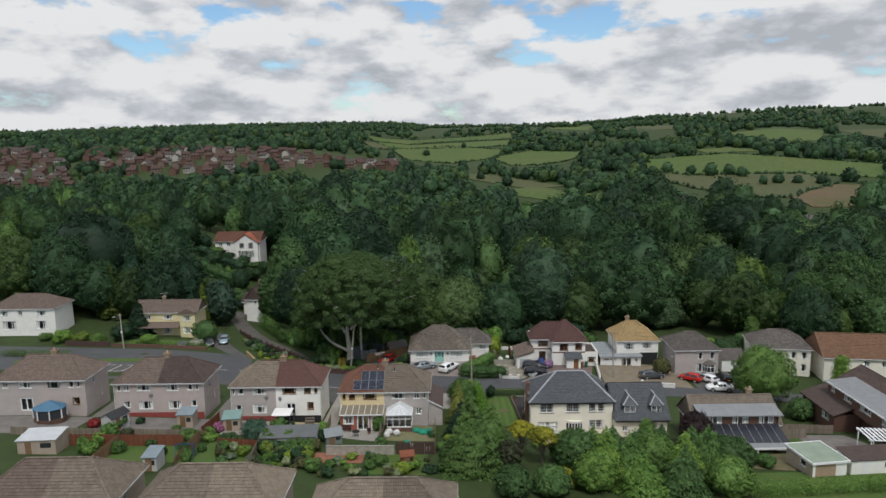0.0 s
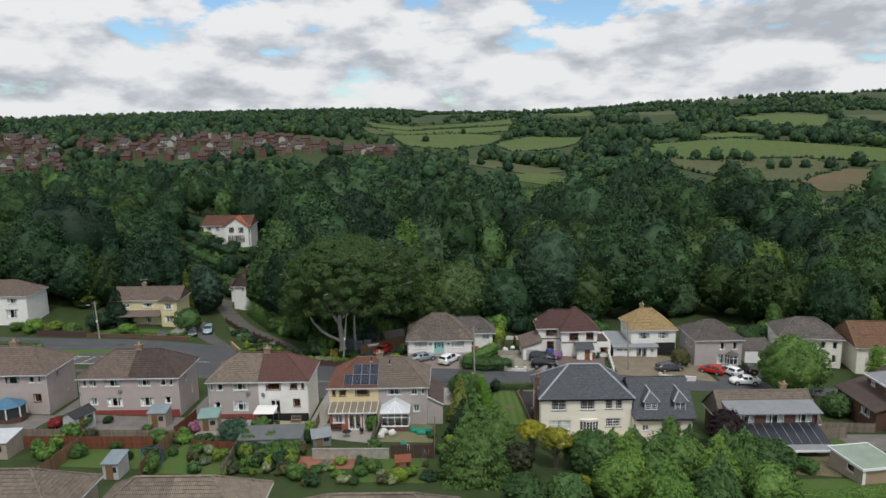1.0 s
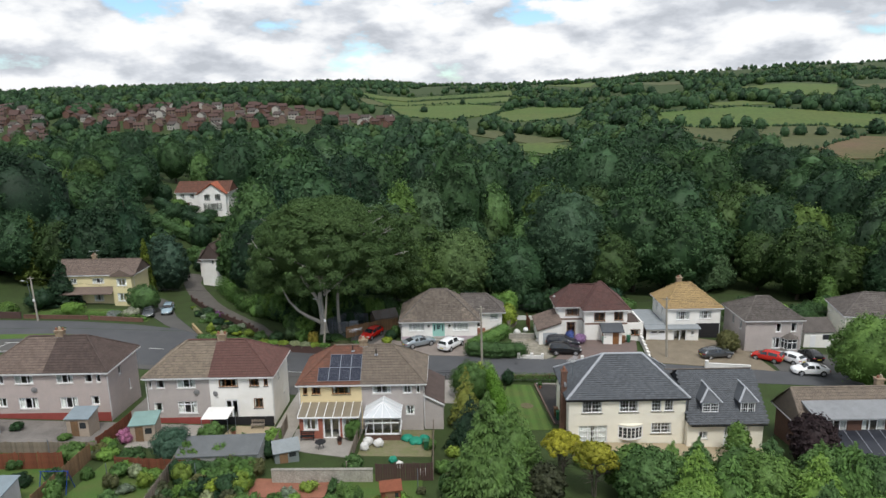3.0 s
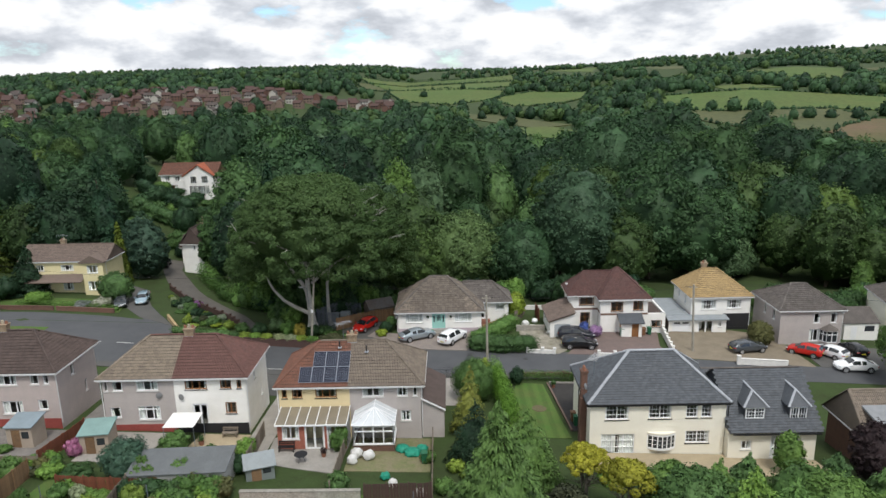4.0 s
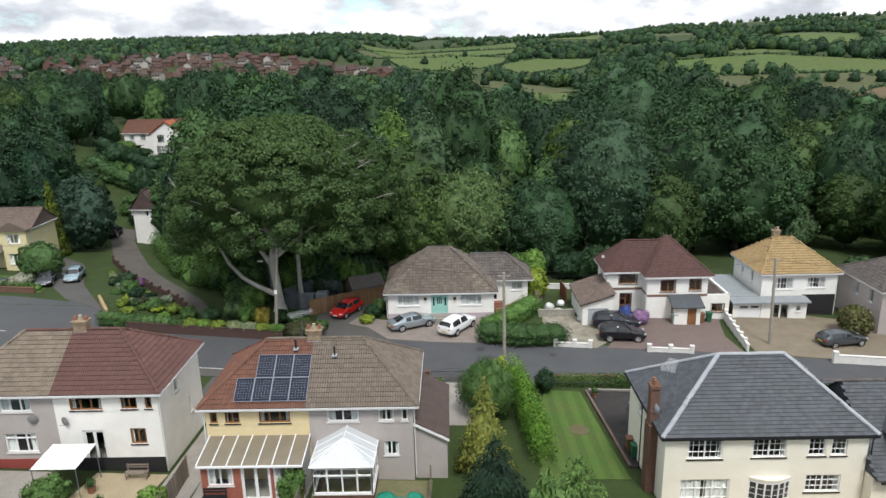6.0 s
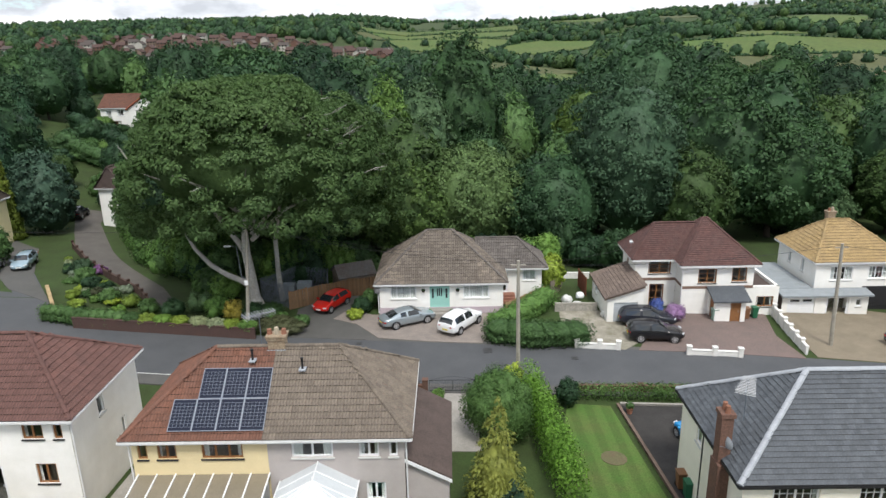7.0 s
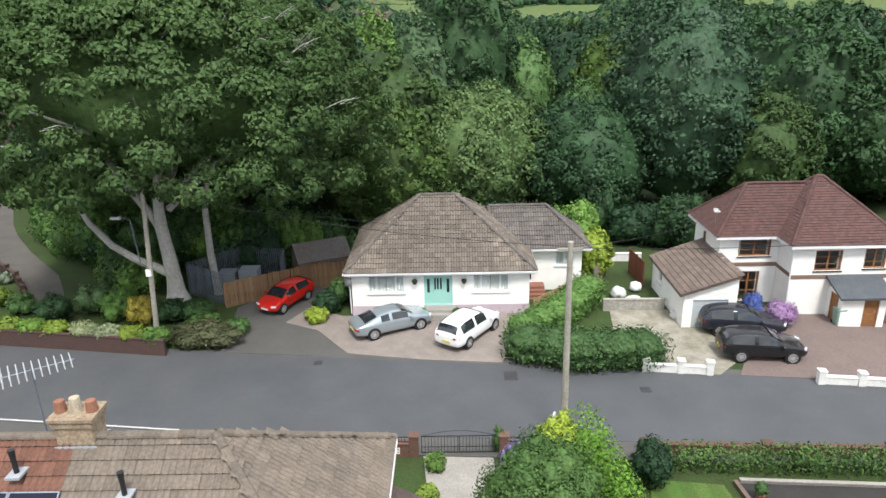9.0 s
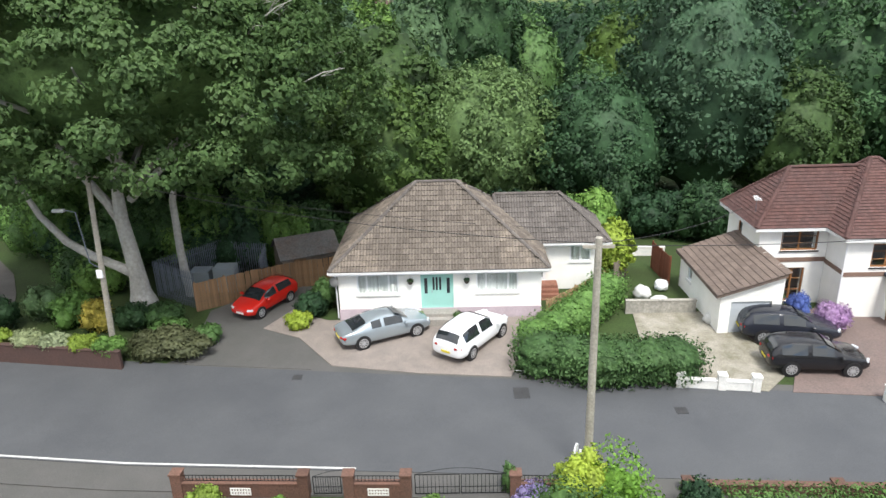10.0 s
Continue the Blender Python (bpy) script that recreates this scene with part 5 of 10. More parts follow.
    wall(h, "wall", (7.1, -2.9), (7.1, 3.0), -2, 2.7, RENDER_WHITE), wall(h, "wall", (7.1, 3.0), (4.7, 3.0), -2, 2.7, RENDER_WHITE)
    p = B()
    box(p, 4.7, 7.0, -2.8, 2.9, 2.3, 2.42)
    part("flat_roof", p, T_DARK, h)
    return h


white_villa()


def simple_house(P, x0, x1, y0, y1, eave, ridge, rx0, rx1, ry, wmat, tmat, label, south=(), west=(), rz=0, tile=(0.33, 0.34), cap=None, chim=None, gable=False, east=(), profile="roman", category="house"):
    h = thing("house", pose(*P, 0, 0, rz), label, category)
    i = 0.32
    shell(h, x0 + i, x1 - i, y0 + i, y1 - i, -3.0, eave - 0.03, wmat, south=south, west=west, east=east)
    hip_roof(h, x0, x1, y0, y1, eave, ridge, rx0, rx1, ry, lambda p: tmat, tile=tile, profile=profile, cap=cap)
    if gable:
        for x in (x0 + i, x1 - i - 0.2):
            p = B()
            prism(p, [(y0 + i, eave - 0.05), (y1 - i, eave - 0.05), (ry, ridge - 0.22)], "x", x, x + 0.2)
            part("gable", p, wmat, h)
    eaves(h, x0, x1, y0, y1, eave, pipes=[(x1 - 0.3, y0 + 0.1)])
    if chim:
        chimney(h, chim[0], chim[1], ridge - 0.7, ridge + 0.8, 0.7, 0.55, 2)
    return h


ochre = simple_house((37.4, 4.8, -1.2), -4.2, 4.2, -3.9, 3.9, 4.85, 7.7, -1.3, 0.6, 0.3, RENDER_WHITE, T_GOLD, "white house with an ochre-tiled roof and dark lower wall", south=[(1.3, 3.3, 3.1, 4.4, dict(W3, bars=(1, 1))), (4.7, 6.6, 3.2, 4.4, dict(W3, bars=(1, 1))), (4.6, 7.2, 0.7, 2.3, dict(W4, cols=3, bars=(1, 1))), (1.4, 3.1, 0.0, 2.1, {"door": True, "glazed": True, "leaves": 2}), (3.5, 3.9, 1.0, 1.7, W1)], west=[(4.5, 5.0, 3.2, 4.5, W1), (2.0, 2.5, 3.3, 4.3, W1)], chim=(-1.0, 0.6))
p = B()
prism(p, [(-5.3, 2.3), (-3.9, 2.5), (-3.9, 2.35), (-5.3, 2.15)], "x", -7.4, 0.6)
box(p, -7.4, -4.2, -3.9, 3.4, 2.4, 2.55)
part("flat_roof", p, mat("pale_felt", (0.26, 0.285, 0.30), 0.8, var=0.2), ochre, "pale blue-grey flat roof")
w = wall(ochre, "wall", (-7.2, -4.9), (0.4, -4.9), -2, 2.2, RENDER_WHITE, [(0.5, 2.9, 0.0, 2.0), (3.9, 5.9, 0.0, 2.05), (6.5, 7.0, 1.1, 1.8)])
p = B()
box(p, 0.53, 2.87, 0.08, 0.12, 0, 1.98)
for k in (0.5, 1.0, 1.5):
    box(p, 0.55, 2.85, 0.066, 0.09, k - 0.015, k + 0.015)
g = part("garage_door", p, UPVC, ochre, "white garage door")
g.matrix_basis = w.matrix_basis.copy()
for u in (0.75, 1.85):
    p = B()
    box(p, u, u + 0.8, 0.06, 0.09, 1.6, 1.8)
    part("pane", p, MATS["dark_glass"], g).matrix_basis = Matrix.Identity(4)
door(ochre, w, 3.9, 5.9, 0, 2.05, glazed=True, leaves=2)
window(ochre, w, 6.5, 7.0, 1.1, 1.8, cols=1, curtain=0)
wall(ochre, "wall", (-7.2, 3.2), (-7.2, -4.9), -2, 2.2, MATS["dark_brown_tile"]), wall(ochre, "wall", (0.4, -4.9), (0.4, -3.6), -2, 2.2, RENDER_WHITE)
p = B()
box(p, 0.45, 3.9, -3.62, -3.56, -1, 2.5)
part("dark_cladding", p, BASE_BLACK, ochre, "dark painted lower wall")
grey_house = simple_house((46.7, -0.2, -1.4), -4.1, 4.3, -4.0, 4.2, 4.75, 7.1, -1.0, 0.8, 0.1, PEBBLE_GREY, T_GREYB, "grey pebbledash house with dark hipped roof", south=[(4.2, 5.0, 3.0, 4.3, W1), (6.3, 7.1, 3.0, 4.3, W1), (3.8, 5.4, 0.6, 2.2, W3), (6.4, 7.2, 0.5, 2.0, W1)], west=[(3.0, 3.6, 3.0, 4.4, W1), (5.5, 6.1, 3.0, 4.4, W1)])
def bay(house, x, y, width, depth, z0, z1):
    """A half-hexagon bay window with white frames and a small dark roof."""
    pts = [(x - width / 2, y), (x - width * 0.3, y - depth), (x + width * 0.3, y - depth), (x + width / 2, y)]
    p = B()
    slab(p, pts, z0 - 1.6, z0)
    b = part("bay_window", p, PEBBLE_GREY, house, "bay window with white frames")
    p = B()
    for (ax, ay), (bx, by) in zip(pts, pts[1:]):
        for i in range(3):
            f = i / 2
            rod(p, (ax + (bx - ax) * f, ay + (by - ay) * f, z0), (ax + (bx - ax) * f, ay + (by - ay) * f, z1), 0.06, n=4)
        for z in (z0 + 0.05, z1 - 0.05, z0 + (z1 - z0) * 0.68):
            rod(p, (ax, ay, z), (bx, by, z), 0.05, n=4)
    part("frame", p, UPVC, b)
    p = B()
    slab(p, [(x + (a - x) * 0.95, y + (c - y) * 0.93) for a, c in pts], z0, z1)
    part("pane", p, MATS["dark_glass"], b)
    p = B()
    top = p.verts.new((x, y, z1 + 0.7))
    rim_v = [p.verts.new((x + (a - x) * 1.12, y + (c - y) * 1.15, z1)) for a, c in pts]
    for u, v in zip(rim_v, rim_v[1:]):
        p.faces.new((u, v, top))
    p.faces.new((rim_v[3], rim_v[0], top)), p.faces.new(rim_v[::-1])
    part("bay_roof", p, T_GREYB, b)


bay(grey_house, 2.4, -3.68, 2.2, 0.9, 0.7, 2.2)
simple_house((63.5, 1.0, -1.8), -5.2, 5.2, -4.2, 4.2, 4.9, 7.4, -1.6, 1.6, 0.0, IVORY, T_GREYB, "cream house with a dark grey hipped roof", south=[(6.5, 7.4, 3.1, 4.4, W1), (8.3, 9.2, 3.1, 4.4, W1), (6.5, 7.4, 0.7, 2.1, W1), (8.3, 9.2, 0.7, 2.1, W1)], rz=-12)
simple_house((77, -2.5, -2.0), -8, 9, -5.0, 5.0, 4.4, 7.6, -7.9, 9.2, 0.0, IVORY, T_ORANGE, "cream house with an orange-brown gabled roof", south=[(6.5, 7.6, 2.9, 4.0, W2), (9.5, 10.6, 2.9, 4.0, W2), (6.5, 9, 0.5, 2.0, W3)], gable=True, rz=-8)
yellow = simple_house((-58.3, 19.2, 1.2), -6.8, 6.9, -3.2, 3.0, 5.2, 7.2, -6.7, 6.8, 0.0, YELLOW, T_MID, "pale yellow house with a brown gabled roof", south=[(2.2, 3.4, 3.7, 4.6, W2), (6.0, 8.0, 3.7, 4.6, W3), (1.6, 4.0, 0.7, 2.1, W3), (6.0, 7.6, 0.6, 2.1, W3)], gable=True, chim=(-1.2, 0.2))
p = B()
prism(p, [(-4.7, 2.35), (-2.9, 3.15), (-2.9, 3.0), (-4.7, 2.2)], "x", -6.6, 3.4)
part("porch_roof", p, T_MID, yellow)
w = wall(yellow, "wall", (3.4, -3.9), (6.6, -3.9), -2, 5.2, YELLOW, [(0.7, 2.4, 3.5, 4.7), (0.6, 2.5, 0.8, 2.2)])
window(yellow, w, 0.7, 2.4, 3.5, 4.7, cols=2), window(yellow, w, 0.6, 2.5, 0.8, 2.2, cols=2)
wall(yellow, "wall", (6.6, -3.9), (6.6, -2.7), -2, 5.2, YELLOW), wall(yellow, "wall", (3.4, -2.7), (3.4, -3.9), -2, 5.2, YELLOW)
p = B()
prism(p, [(3.1, 5.1), (6.95, 5.1), (6.95, 5.3), (5.0, 6.3), (3.1, 5.3)], "y", -4.2, -1.0)
part("wing_roof", p, T_MID, yellow)
cottage = simple_house((-43.4, 35.0, 0.9), -4.0, 1.4, -2.2, 2.2, 4.4, 7.2, -3.9, 1.3, 0.0, RENDER_WHITE, T_DARK, "white cottage with a steep gable beside the lane", west=[(1.9, 2.4, 3.3, 4.2, W1)], rz=84, gable=True, chim=(1.0, 0.0))
simple_house((-46.6, 39.0, 0.9), -1.6, 1.4, -2.6, 2.6, 2.6, 4.4, -1.5, 1.3, 0.0, RENDER_WHITE, T_DARK, "low white outbuilding with dark roof", gable=True)
red = simple_house((-63.5, 88, 6.2), -7.2, 7.2, -4, 4, 4.8, 7.3, -7.1, 7.1, 0.0, RENDER_WHITE, T_RED, "white house with a red-tiled roof among trees", south=[(1.0, 2.2, 3.2, 4.4, W2), (3.4, 4.8, 3.2, 4.4, W2), (1.0, 4.0, 0.3, 2.2, dict(W3, frame_mat=WOOD_FRAME))], gable=True)
w = wall(red, "wall", (-0.6, -5.0), (6.6, -5.0), -3, 4.7, RENDER_WHITE, [(1.6, 3.0, 2.9, 4.4), (4.4, 5.8, 2.9, 4.4), (1.2, 6.0, 0.0, 2.0)])
for u0, u1 in ((1.6, 3.0), (4.4, 5.8)):
    window(red, w, u0, u1, 2.9, 4.4, cols=2, frame_mat=DARK_SILL, curtain=0.0)
window(red, w, 1.2, 6.0, 0.0, 2.0, cols=4, frame_mat=DARK_SILL, curtain=0.0, sill=False)
wall(red, "wall", (6.6, -5.0), (6.6, -3.6), -3, 4.7, RENDER_WHITE), wall(red, "wall", (-0.6, -3.6), (-0.6, -5.0), -3, 4.7, RENDER_WHITE)
p = B()
prism(p, [(-0.6, 4.6), (6.6, 4.6), (3.0, 7.0)], "y", -5.02, -4.7)
part("gable", p, RENDER_WHITE, red)
p = B()
prism(p, [(-1.0, 4.45), (3.0, 7.2), (7.0, 4.45), (7.0, 4.65), (3.0, 7.42), (-1.0, 4.65)], "y", -5.4, 0)
part("wing_roof", p, mat("bright_red_tile", (0.36, 0.11, 0.06), 0.85, var=0.25, scale=1.2, fine=12, bump=0.3), red)
simple_house((-88, 19, 2.9), -7, 7, -3.8, 3.8, 4.9, 7.3, -3.2, 3.2, 0, RENDER_WHITE, T_MID, "white house with weathered brown hipped roof", south=[(1.5, 3.5, 3.3, 4.4, W3), (5.5, 6.5, 3.3, 4.4, W2), (9.5, 11.5, 3.3, 4.4, W3), (2.0, 5.0, 0.4, 2.2, W3), (9.0, 11.5, 0.4, 2.2, W3)])
# right-hand chalet house with a long dormer and a solar lean-to
chalet = simple_house((41.0, -31.5, -0.5), -5.8, 6.2, -3.6, 3.2, 3.3, 6.3, -5.7, 6.1, 0.0, BRICK, T_BROWN, "brick chalet house with a long flat-roofed dormer", south=(), gable=True, chim=(3.2, 0.4))
w = wall(chalet, "wall", (-4.6, -3.7), (5.6, -3.7), 2.8, 4.95, BRICK, [(0.7, 2.6, 3.5, 4.7), (4.0, 6.2, 3.5, 4.7), (7.6, 9.6, 3.5, 4.7)])
for u0, u1 in ((0.7, 2.6), (4.0, 6.2), (7.6, 9.6)):
    window(chalet, w, u0, u1, 3.5, 4.7, cols=3)
p = B()
prism(p, [(-4.1, 4.95), (-1.2, 5.5), (-1.2, 5.35), (-4.1, 4.8)], "x", -5.2, 6.1)
box(p, -4.6, -4.4, -3.7, -1.0, 3, 4.95), box(p, 5.4, 5.6, -3.7, -1.0, 3, 4.95)
part("dormer_roof", p, mat("grey_felt", (0.24, 0.25, 0.26), 0.8, var=0.2), chalet)
p = B()
prism(p, [(-7.2, 2.5), (-3.6, 3.6), (-3.6, 3.45), (-7.2, 2.35)], "x", -4.6, 5.6)
lean = part("leanto_roof", p, mat("dark_solar_sheet", (0.022, 0.025, 0.034), 0.4, var=0.2, scale=1.5, bump=0.05, spec=0.5), chalet, "dark blue-black panelled lean-to roof")
for k in range(9):
    q = B()
    prism(q, [(-7.2, 2.53), (-3.6, 3.63), (-3.6, 3.60), (-7.2, 2.50)], "x", -4.5 + 1.12 * k, -4.46 + 1.12 * k)
    part("seam", q, LEAD, lean)
wall(chalet, "wall", (-4.4, -6.9), (5.4, -6.9), -1, 2.4, RENDER_WHITE, [(0.4, 3.0, 0.1, 2.2), (4.0, 8.6, 0.1, 2.2)])
def long_dormer_house():
    """A brick house turned side-on, with a long row of dormer windows and a tiled lean-to before it."""
    h = simple_house((66.0, -30.0, -0.7), -10, 10.5, -4.6, 4.6, 3.4, 6.6, -9.9, 10.4, 0.6, BRICK, T_DARK, "brick house with dark brown roof and a long dormer", gable=True, rz=-90, chim=(1.5, 0.6))
    row = [(0.8, 1.9, 3.7, 4.8), (4.2, 6.2, 3.7, 4.8), (8.2, 10.8, 3.7, 4.8), (13.2, 15.8, 3.7, 4.8)]
    w = wall(h, "wall", (-7.6, -5.6), (10.2, -5.6), 2.6, 5.0, BRICK, row)
    for u0, u1, z0, z1 in row:
        window(h, w, u0, u1, z0, z1, cols=3, curtain=0.4)
    p = B()
    prism(p, [(-5.95, 4.98), (-1.0, 5.5), (-1.0, 5.36), (-5.95, 4.84)], "x", -7.9, 10.4)
    box(p, -7.6, -7.4, -5.55, -2.2, 3.0, 4.9)
    part("dormer_roof", p, MATS["grey_felt"], h)
    p = B()
    box(p, -7.95, 10.45, -6.06, -5.96, 4.8, 5.02)
    part("fascia", p, UPVC, h)
    p = B()
    prism(p, [(-8.6, 2.25), (-4.6, 3.7), (-4.6, 3.55), (-8.6, 2.1)], "x", -10.2, -0.6)
    part("leanto_roof", p, T_DARK, h)
    w = wall(h, "wall", (-9.9, -8.2), (-0.9, -8.2), -2.0, 2.2, BRICK, [(1.0, 3.4, 0.8, 2.0), (5.6, 7.6, 0.8, 2.0)])
    for u0, u1 in ((1.0, 3.4), (5.6, 7.6)):
        window(h, w, u0, u1, 0.8, 2.0, cols=3)
    wall(h, "wall", (-9.9, -4.4), (-9.9, -8.2), -2.0, 2.2, BRICK), wall(h, "wall", (-0.9, -8.2), (-0.9, -4.4), -2.0, 2.2, BRICK)


long_dormer_house()


def flat_garage():
    g = thing("garage", pose(46.7, -44.8, gz(47, -45.5) - 0.15, 0, 0, 8), "buff rendered garage with a pale green felt roof", "garage")
    w = wall(g, "wall", (-2.2, -2.5), (2.2, -2.5), -1.0, 2.15, RENDER_WHITE, [(0.35, 3.0, 0.0, 2.0)])
    p = B()
    for k in range(9):
        box(p, 0.37 + 0.293 * k, 0.655 + 0.293 * k, 0.08, 0.12, 0.0, 1.98)
    d = part("garage_door", p, mat("pinkish_board", (0.42, 0.31, 0.22), 0.8, var=0.2), g, "buff boarded garage door")
    d.matrix_basis = w.matrix_basis.copy()
    w = wall(g, "wall", (-2.2, 2.5), (-2.2, -2.5), -1.0, 2.15, PEBBLE_BUFF, [(2.6, 3.7, 1.0, 1.8)])
    window(g, w, 2.6, 3.7, 1.0, 1.8, cols=1, curtain=0)
    wall(g, "wall", (2.2, -2.5), (2.2, 2.5), -1.0, 2.15, RENDER_WHITE), wall(g, "wall", (2.2, 2.5), (-2.2, 2.5), -1.0, 2.15, PEBBLE_BUFF)
    p = B()
    box(p, -2.35, 2.35, -2.65, 2.65, 2.16, 2.26)
    part("flat_roof", p, mat("green_felt", (0.27, 0.33, 0.26), 0.85, var=0.2, scale=0.6, bump=0.2), g, "pale green felt roof")
    p = B()
    for q in ((-2.45, 2.45, -2.75, -2.65), (-2.45, 2.45, 2.65, 2.75), (-2.45, -2.35, -2.65, 2.65), (2.35, 2.45, -2.65, 2.65)):
        box(p, *q, 2.06, 2.32)
    part("fascia", p, UPVC, g, "white fascia boards")


flat_garage()


def white_pergola():
    g = thing("pergola", pose(58.0, -39.4, gz(58, -39.4), 0, 0, -6), "white garden pergola with glazed roof slats", "pergola")
    for x in (-2.0, 0.0, 2.0):
        for y in (-1.7, 1.7):
            p = B()
            box(p, x - 0.06, x + 0.06, y - 0.06, y + 0.06, -0.3, 2.3)
            part("post", p, UPVC, g)
    for y in (-1.7, 1.7):
        p = B()
        box(p, -2.3, 2.3, y - 0.05, y + 0.05, 2.3, 2.46)
        part("beam", p, UPVC, g)
    for k in range(9):
        p = B()
        box(p, -2.2 + 0.53 * k, -1.95 + 0.53 * k, -2.0, 2.0, 2.47, 2.53)
        part("slat", p, UPVC, g)


white_pergola()
chalet_front = B()
box(chalet_front, -4.8, 5.8, -8.5, -8.4, 2.12, 2.36)
part("fascia", chalet_front, UPVC, chalet, "white fascia board")
p = B()
prism(p, [(-8.4, 2.2), (-7.15, 2.5), (-7.15, 2.4), (-8.4, 2.1)], "x", -4.7, 5.7)
part("flat_roof", p, MATS["grey_felt"], chalet)
for x in (-4.4, -1.6, 1.0, 5.3):
    p = B()
    box(p, x - 0.08, x + 0.08, -8.3, -8.14, -1.0, 2.1)
    part("post", p, UPVC, chalet)
# ---------------------------------------------------------------- plants
LEAF_OAK = leaf_mat("oak_leaves", (0.0244, 0.0561, 0.0202), (0.0758, 0.149, 0.0534))
LEAF_BEECH = leaf_mat("beech_leaves", (0.0344, 0.064, 0.0147), (0.1076, 0.1732, 0.0426))
LEAF_WILLOW = leaf_mat("willow_leaves", (0.0517, 0.09, 0.0348), (0.1325, 0.2088, 0.0869))
LEAF_CONIFER = leaf_mat("conifer_needles", (0.0187, 0.049, 0.0235), (0.0561, 0.124, 0.0557))
LEAF_BRIGHT = leaf_mat("bright_leaves", (0.085, 0.165, 0.034), (0.19, 0.305, 0.07))
LEAF_GOLD = leaf_mat("golden_leaves", (0.24, 0.23, 0.02), (0.62, 0.55, 0.06))
LEAF_BLUE = leaf_mat("blue_green_leaves", (0.03, 0.062, 0.042), (0.07, 0.125, 0.085))
LEAF_HEDGE = leaf_mat("hedge_leaves", (0.058, 0.115, 0.03), (0.145, 0.245, 0.068))
LEAF_DARK = leaf_mat("dark_leaves", (0.0158, 0.0392, 0.0161), (0.0489, 0.102, 0.0385))
LEAF_PURPLE = leaf_mat("purple_leaves", (0.025, 0.014, 0.014), (0.075, 0.045, 0.04))
PINK = leaf_mat("pink_flowers", (0.25, 0.08, 0.18), (0.55, 0.25, 0.42))
BARK = mat("grey_bark", (0.17, 0.15, 0.125), 0.95, var=0.35, scale=1.5, fine=8, bump=0.8, col2=(0.11, 0.10, 0.08))
BARK_DARK = mat("dark_bark", (0.07, 0.055, 0.042), 0.95, var=0.35, scale=1.5, fine=8, bump=0.8)


NORMALS = []


def ico(level):
    bm = bmesh.new()
    bmesh.ops.create_icosphere(bm, subdivisions=level, radius=1.0)
    bm.verts.index_update()
    out = np.array([tuple(v.co) for v in bm.verts]), [tuple(v.index for v in f.verts) for f in bm.faces]
    bm.free()
    return out


ICO = {1: ico(1), 2: ico(2), 3: ico(3)}


def leaf_cloud(lobes, n, size, seed, droop=0.0, core=0.72, aspect=0.62, frond=0.0, whole=0.0):
    """Leaf sprays over the outsides of lobes (centre, radii), with a rough core in each; returns vertices and faces.
    frond: sprays hang outwards and down; whole: how far the sprays keep to the outside of the whole crown."""
    rng = np.random.default_rng(seed)
    area = np.array([(r[0] * r[1] + r[1] * r[2] + r[0] * r[2]) for _, r in lobes])
    if len(lobes) > 30:
        area[0] *= 0.35
    pick = rng.choice(len(lobes), n, p=area / area.sum())
    LC = np.array([c for c, _ in lobes], dtype=float)
    C, R = LC[pick], np.array([r for _, r in lobes])[pick]
    mid = (LC * area[:, None]).sum(0) / area.sum()
    away = C - mid
    away[:, 2] += 0.15 * np.abs(away).max()
    away /= np.linalg.norm(away, axis=1)[:, None] + 0.3
    d = rng.normal(size=(n, 3))
    d[:, 2] += 0.25
    d += away * 1.1 * whole
    d /= np.linalg.norm(d, axis=1)[:, None]
    bumpy = 0.78 + 0.36 * rng.random(n) ** 1.5
    p = C + d * R * bumpy[:, None]
    nrm = d / R
    nrm /= np.linalg.norm(nrm, axis=1)[:, None]
    out = nrm + away * whole * 1.3 + rng.normal(size=(n, 3)) * (0.2 + 0.3 * whole)
    out[:, 2] += 0.15 + 0.35 * whole
    out /= np.linalg.norm(out, axis=1)[:, None]
    nrm = nrm + rng.normal(size=(n, 3)) * 0.5
    nrm[:, 2] += 0.3
    nrm /= np.linalg.norm(nrm, axis=1)[:, None]
    nrm *= np.where((nrm * out).sum(1) < 0, -1.0, 1.0)[:, None]
    if frond:
        a = p - mid
        a[:, 2] = 0
        a /= np.linalg.norm(a, axis=1)[:, None] + 0.2
        a[:, 2] -= frond
        a += rng.normal(size=(n, 3)) * 0.35
    else:
        a = np.cross(nrm, rng.normal(size=(n, 3)))
        a[:, 2] -= droop
    a -= nrm * (a * nrm).sum(1)[:, None]
    a /= np.linalg.norm(a, axis=1)[:, None] + 1e-9
    b = np.cross(nrm, a)
    s = size * (0.5 + 1.0 * rng.random(n))[:, None]
    bend = nrm * s * 0.22
    V = np.stack([p - a * s * 0.5 - bend, p - b * s * 0.5 * aspect, p + a * s * 0.5 - bend, p + b * s * 0.5 * aspect], 1).reshape(-1, 3)
    F = [(4 * i, 4 * i + 1, 4 * i + 2, 4 * i + 3) for i in range(n)]
    V = V.tolist()
    NORMALS[:] = [np.repeat(out, 4, axis=0)]
    if core:
        base, faces = ICO[1 if len(lobes) <= 30 else 3 if n > 4000 else 2]
        for c, r in lobes[:1] if len(lobes) > 30 else lobes:
            k = len(V)
            q = base * (core * (0.82 + 0.34 * rng.random(len(base))) if len(lobes) <= 30 else 0.78 + 0.20 * rng.random(len(base)))[:, None]
            V += (q * np.array(r) + np.array(c)).tolist()
            F += [(a + k, b + k, d + k) for a, b, d in faces]
            NORMALS.append(base)
    return V, F


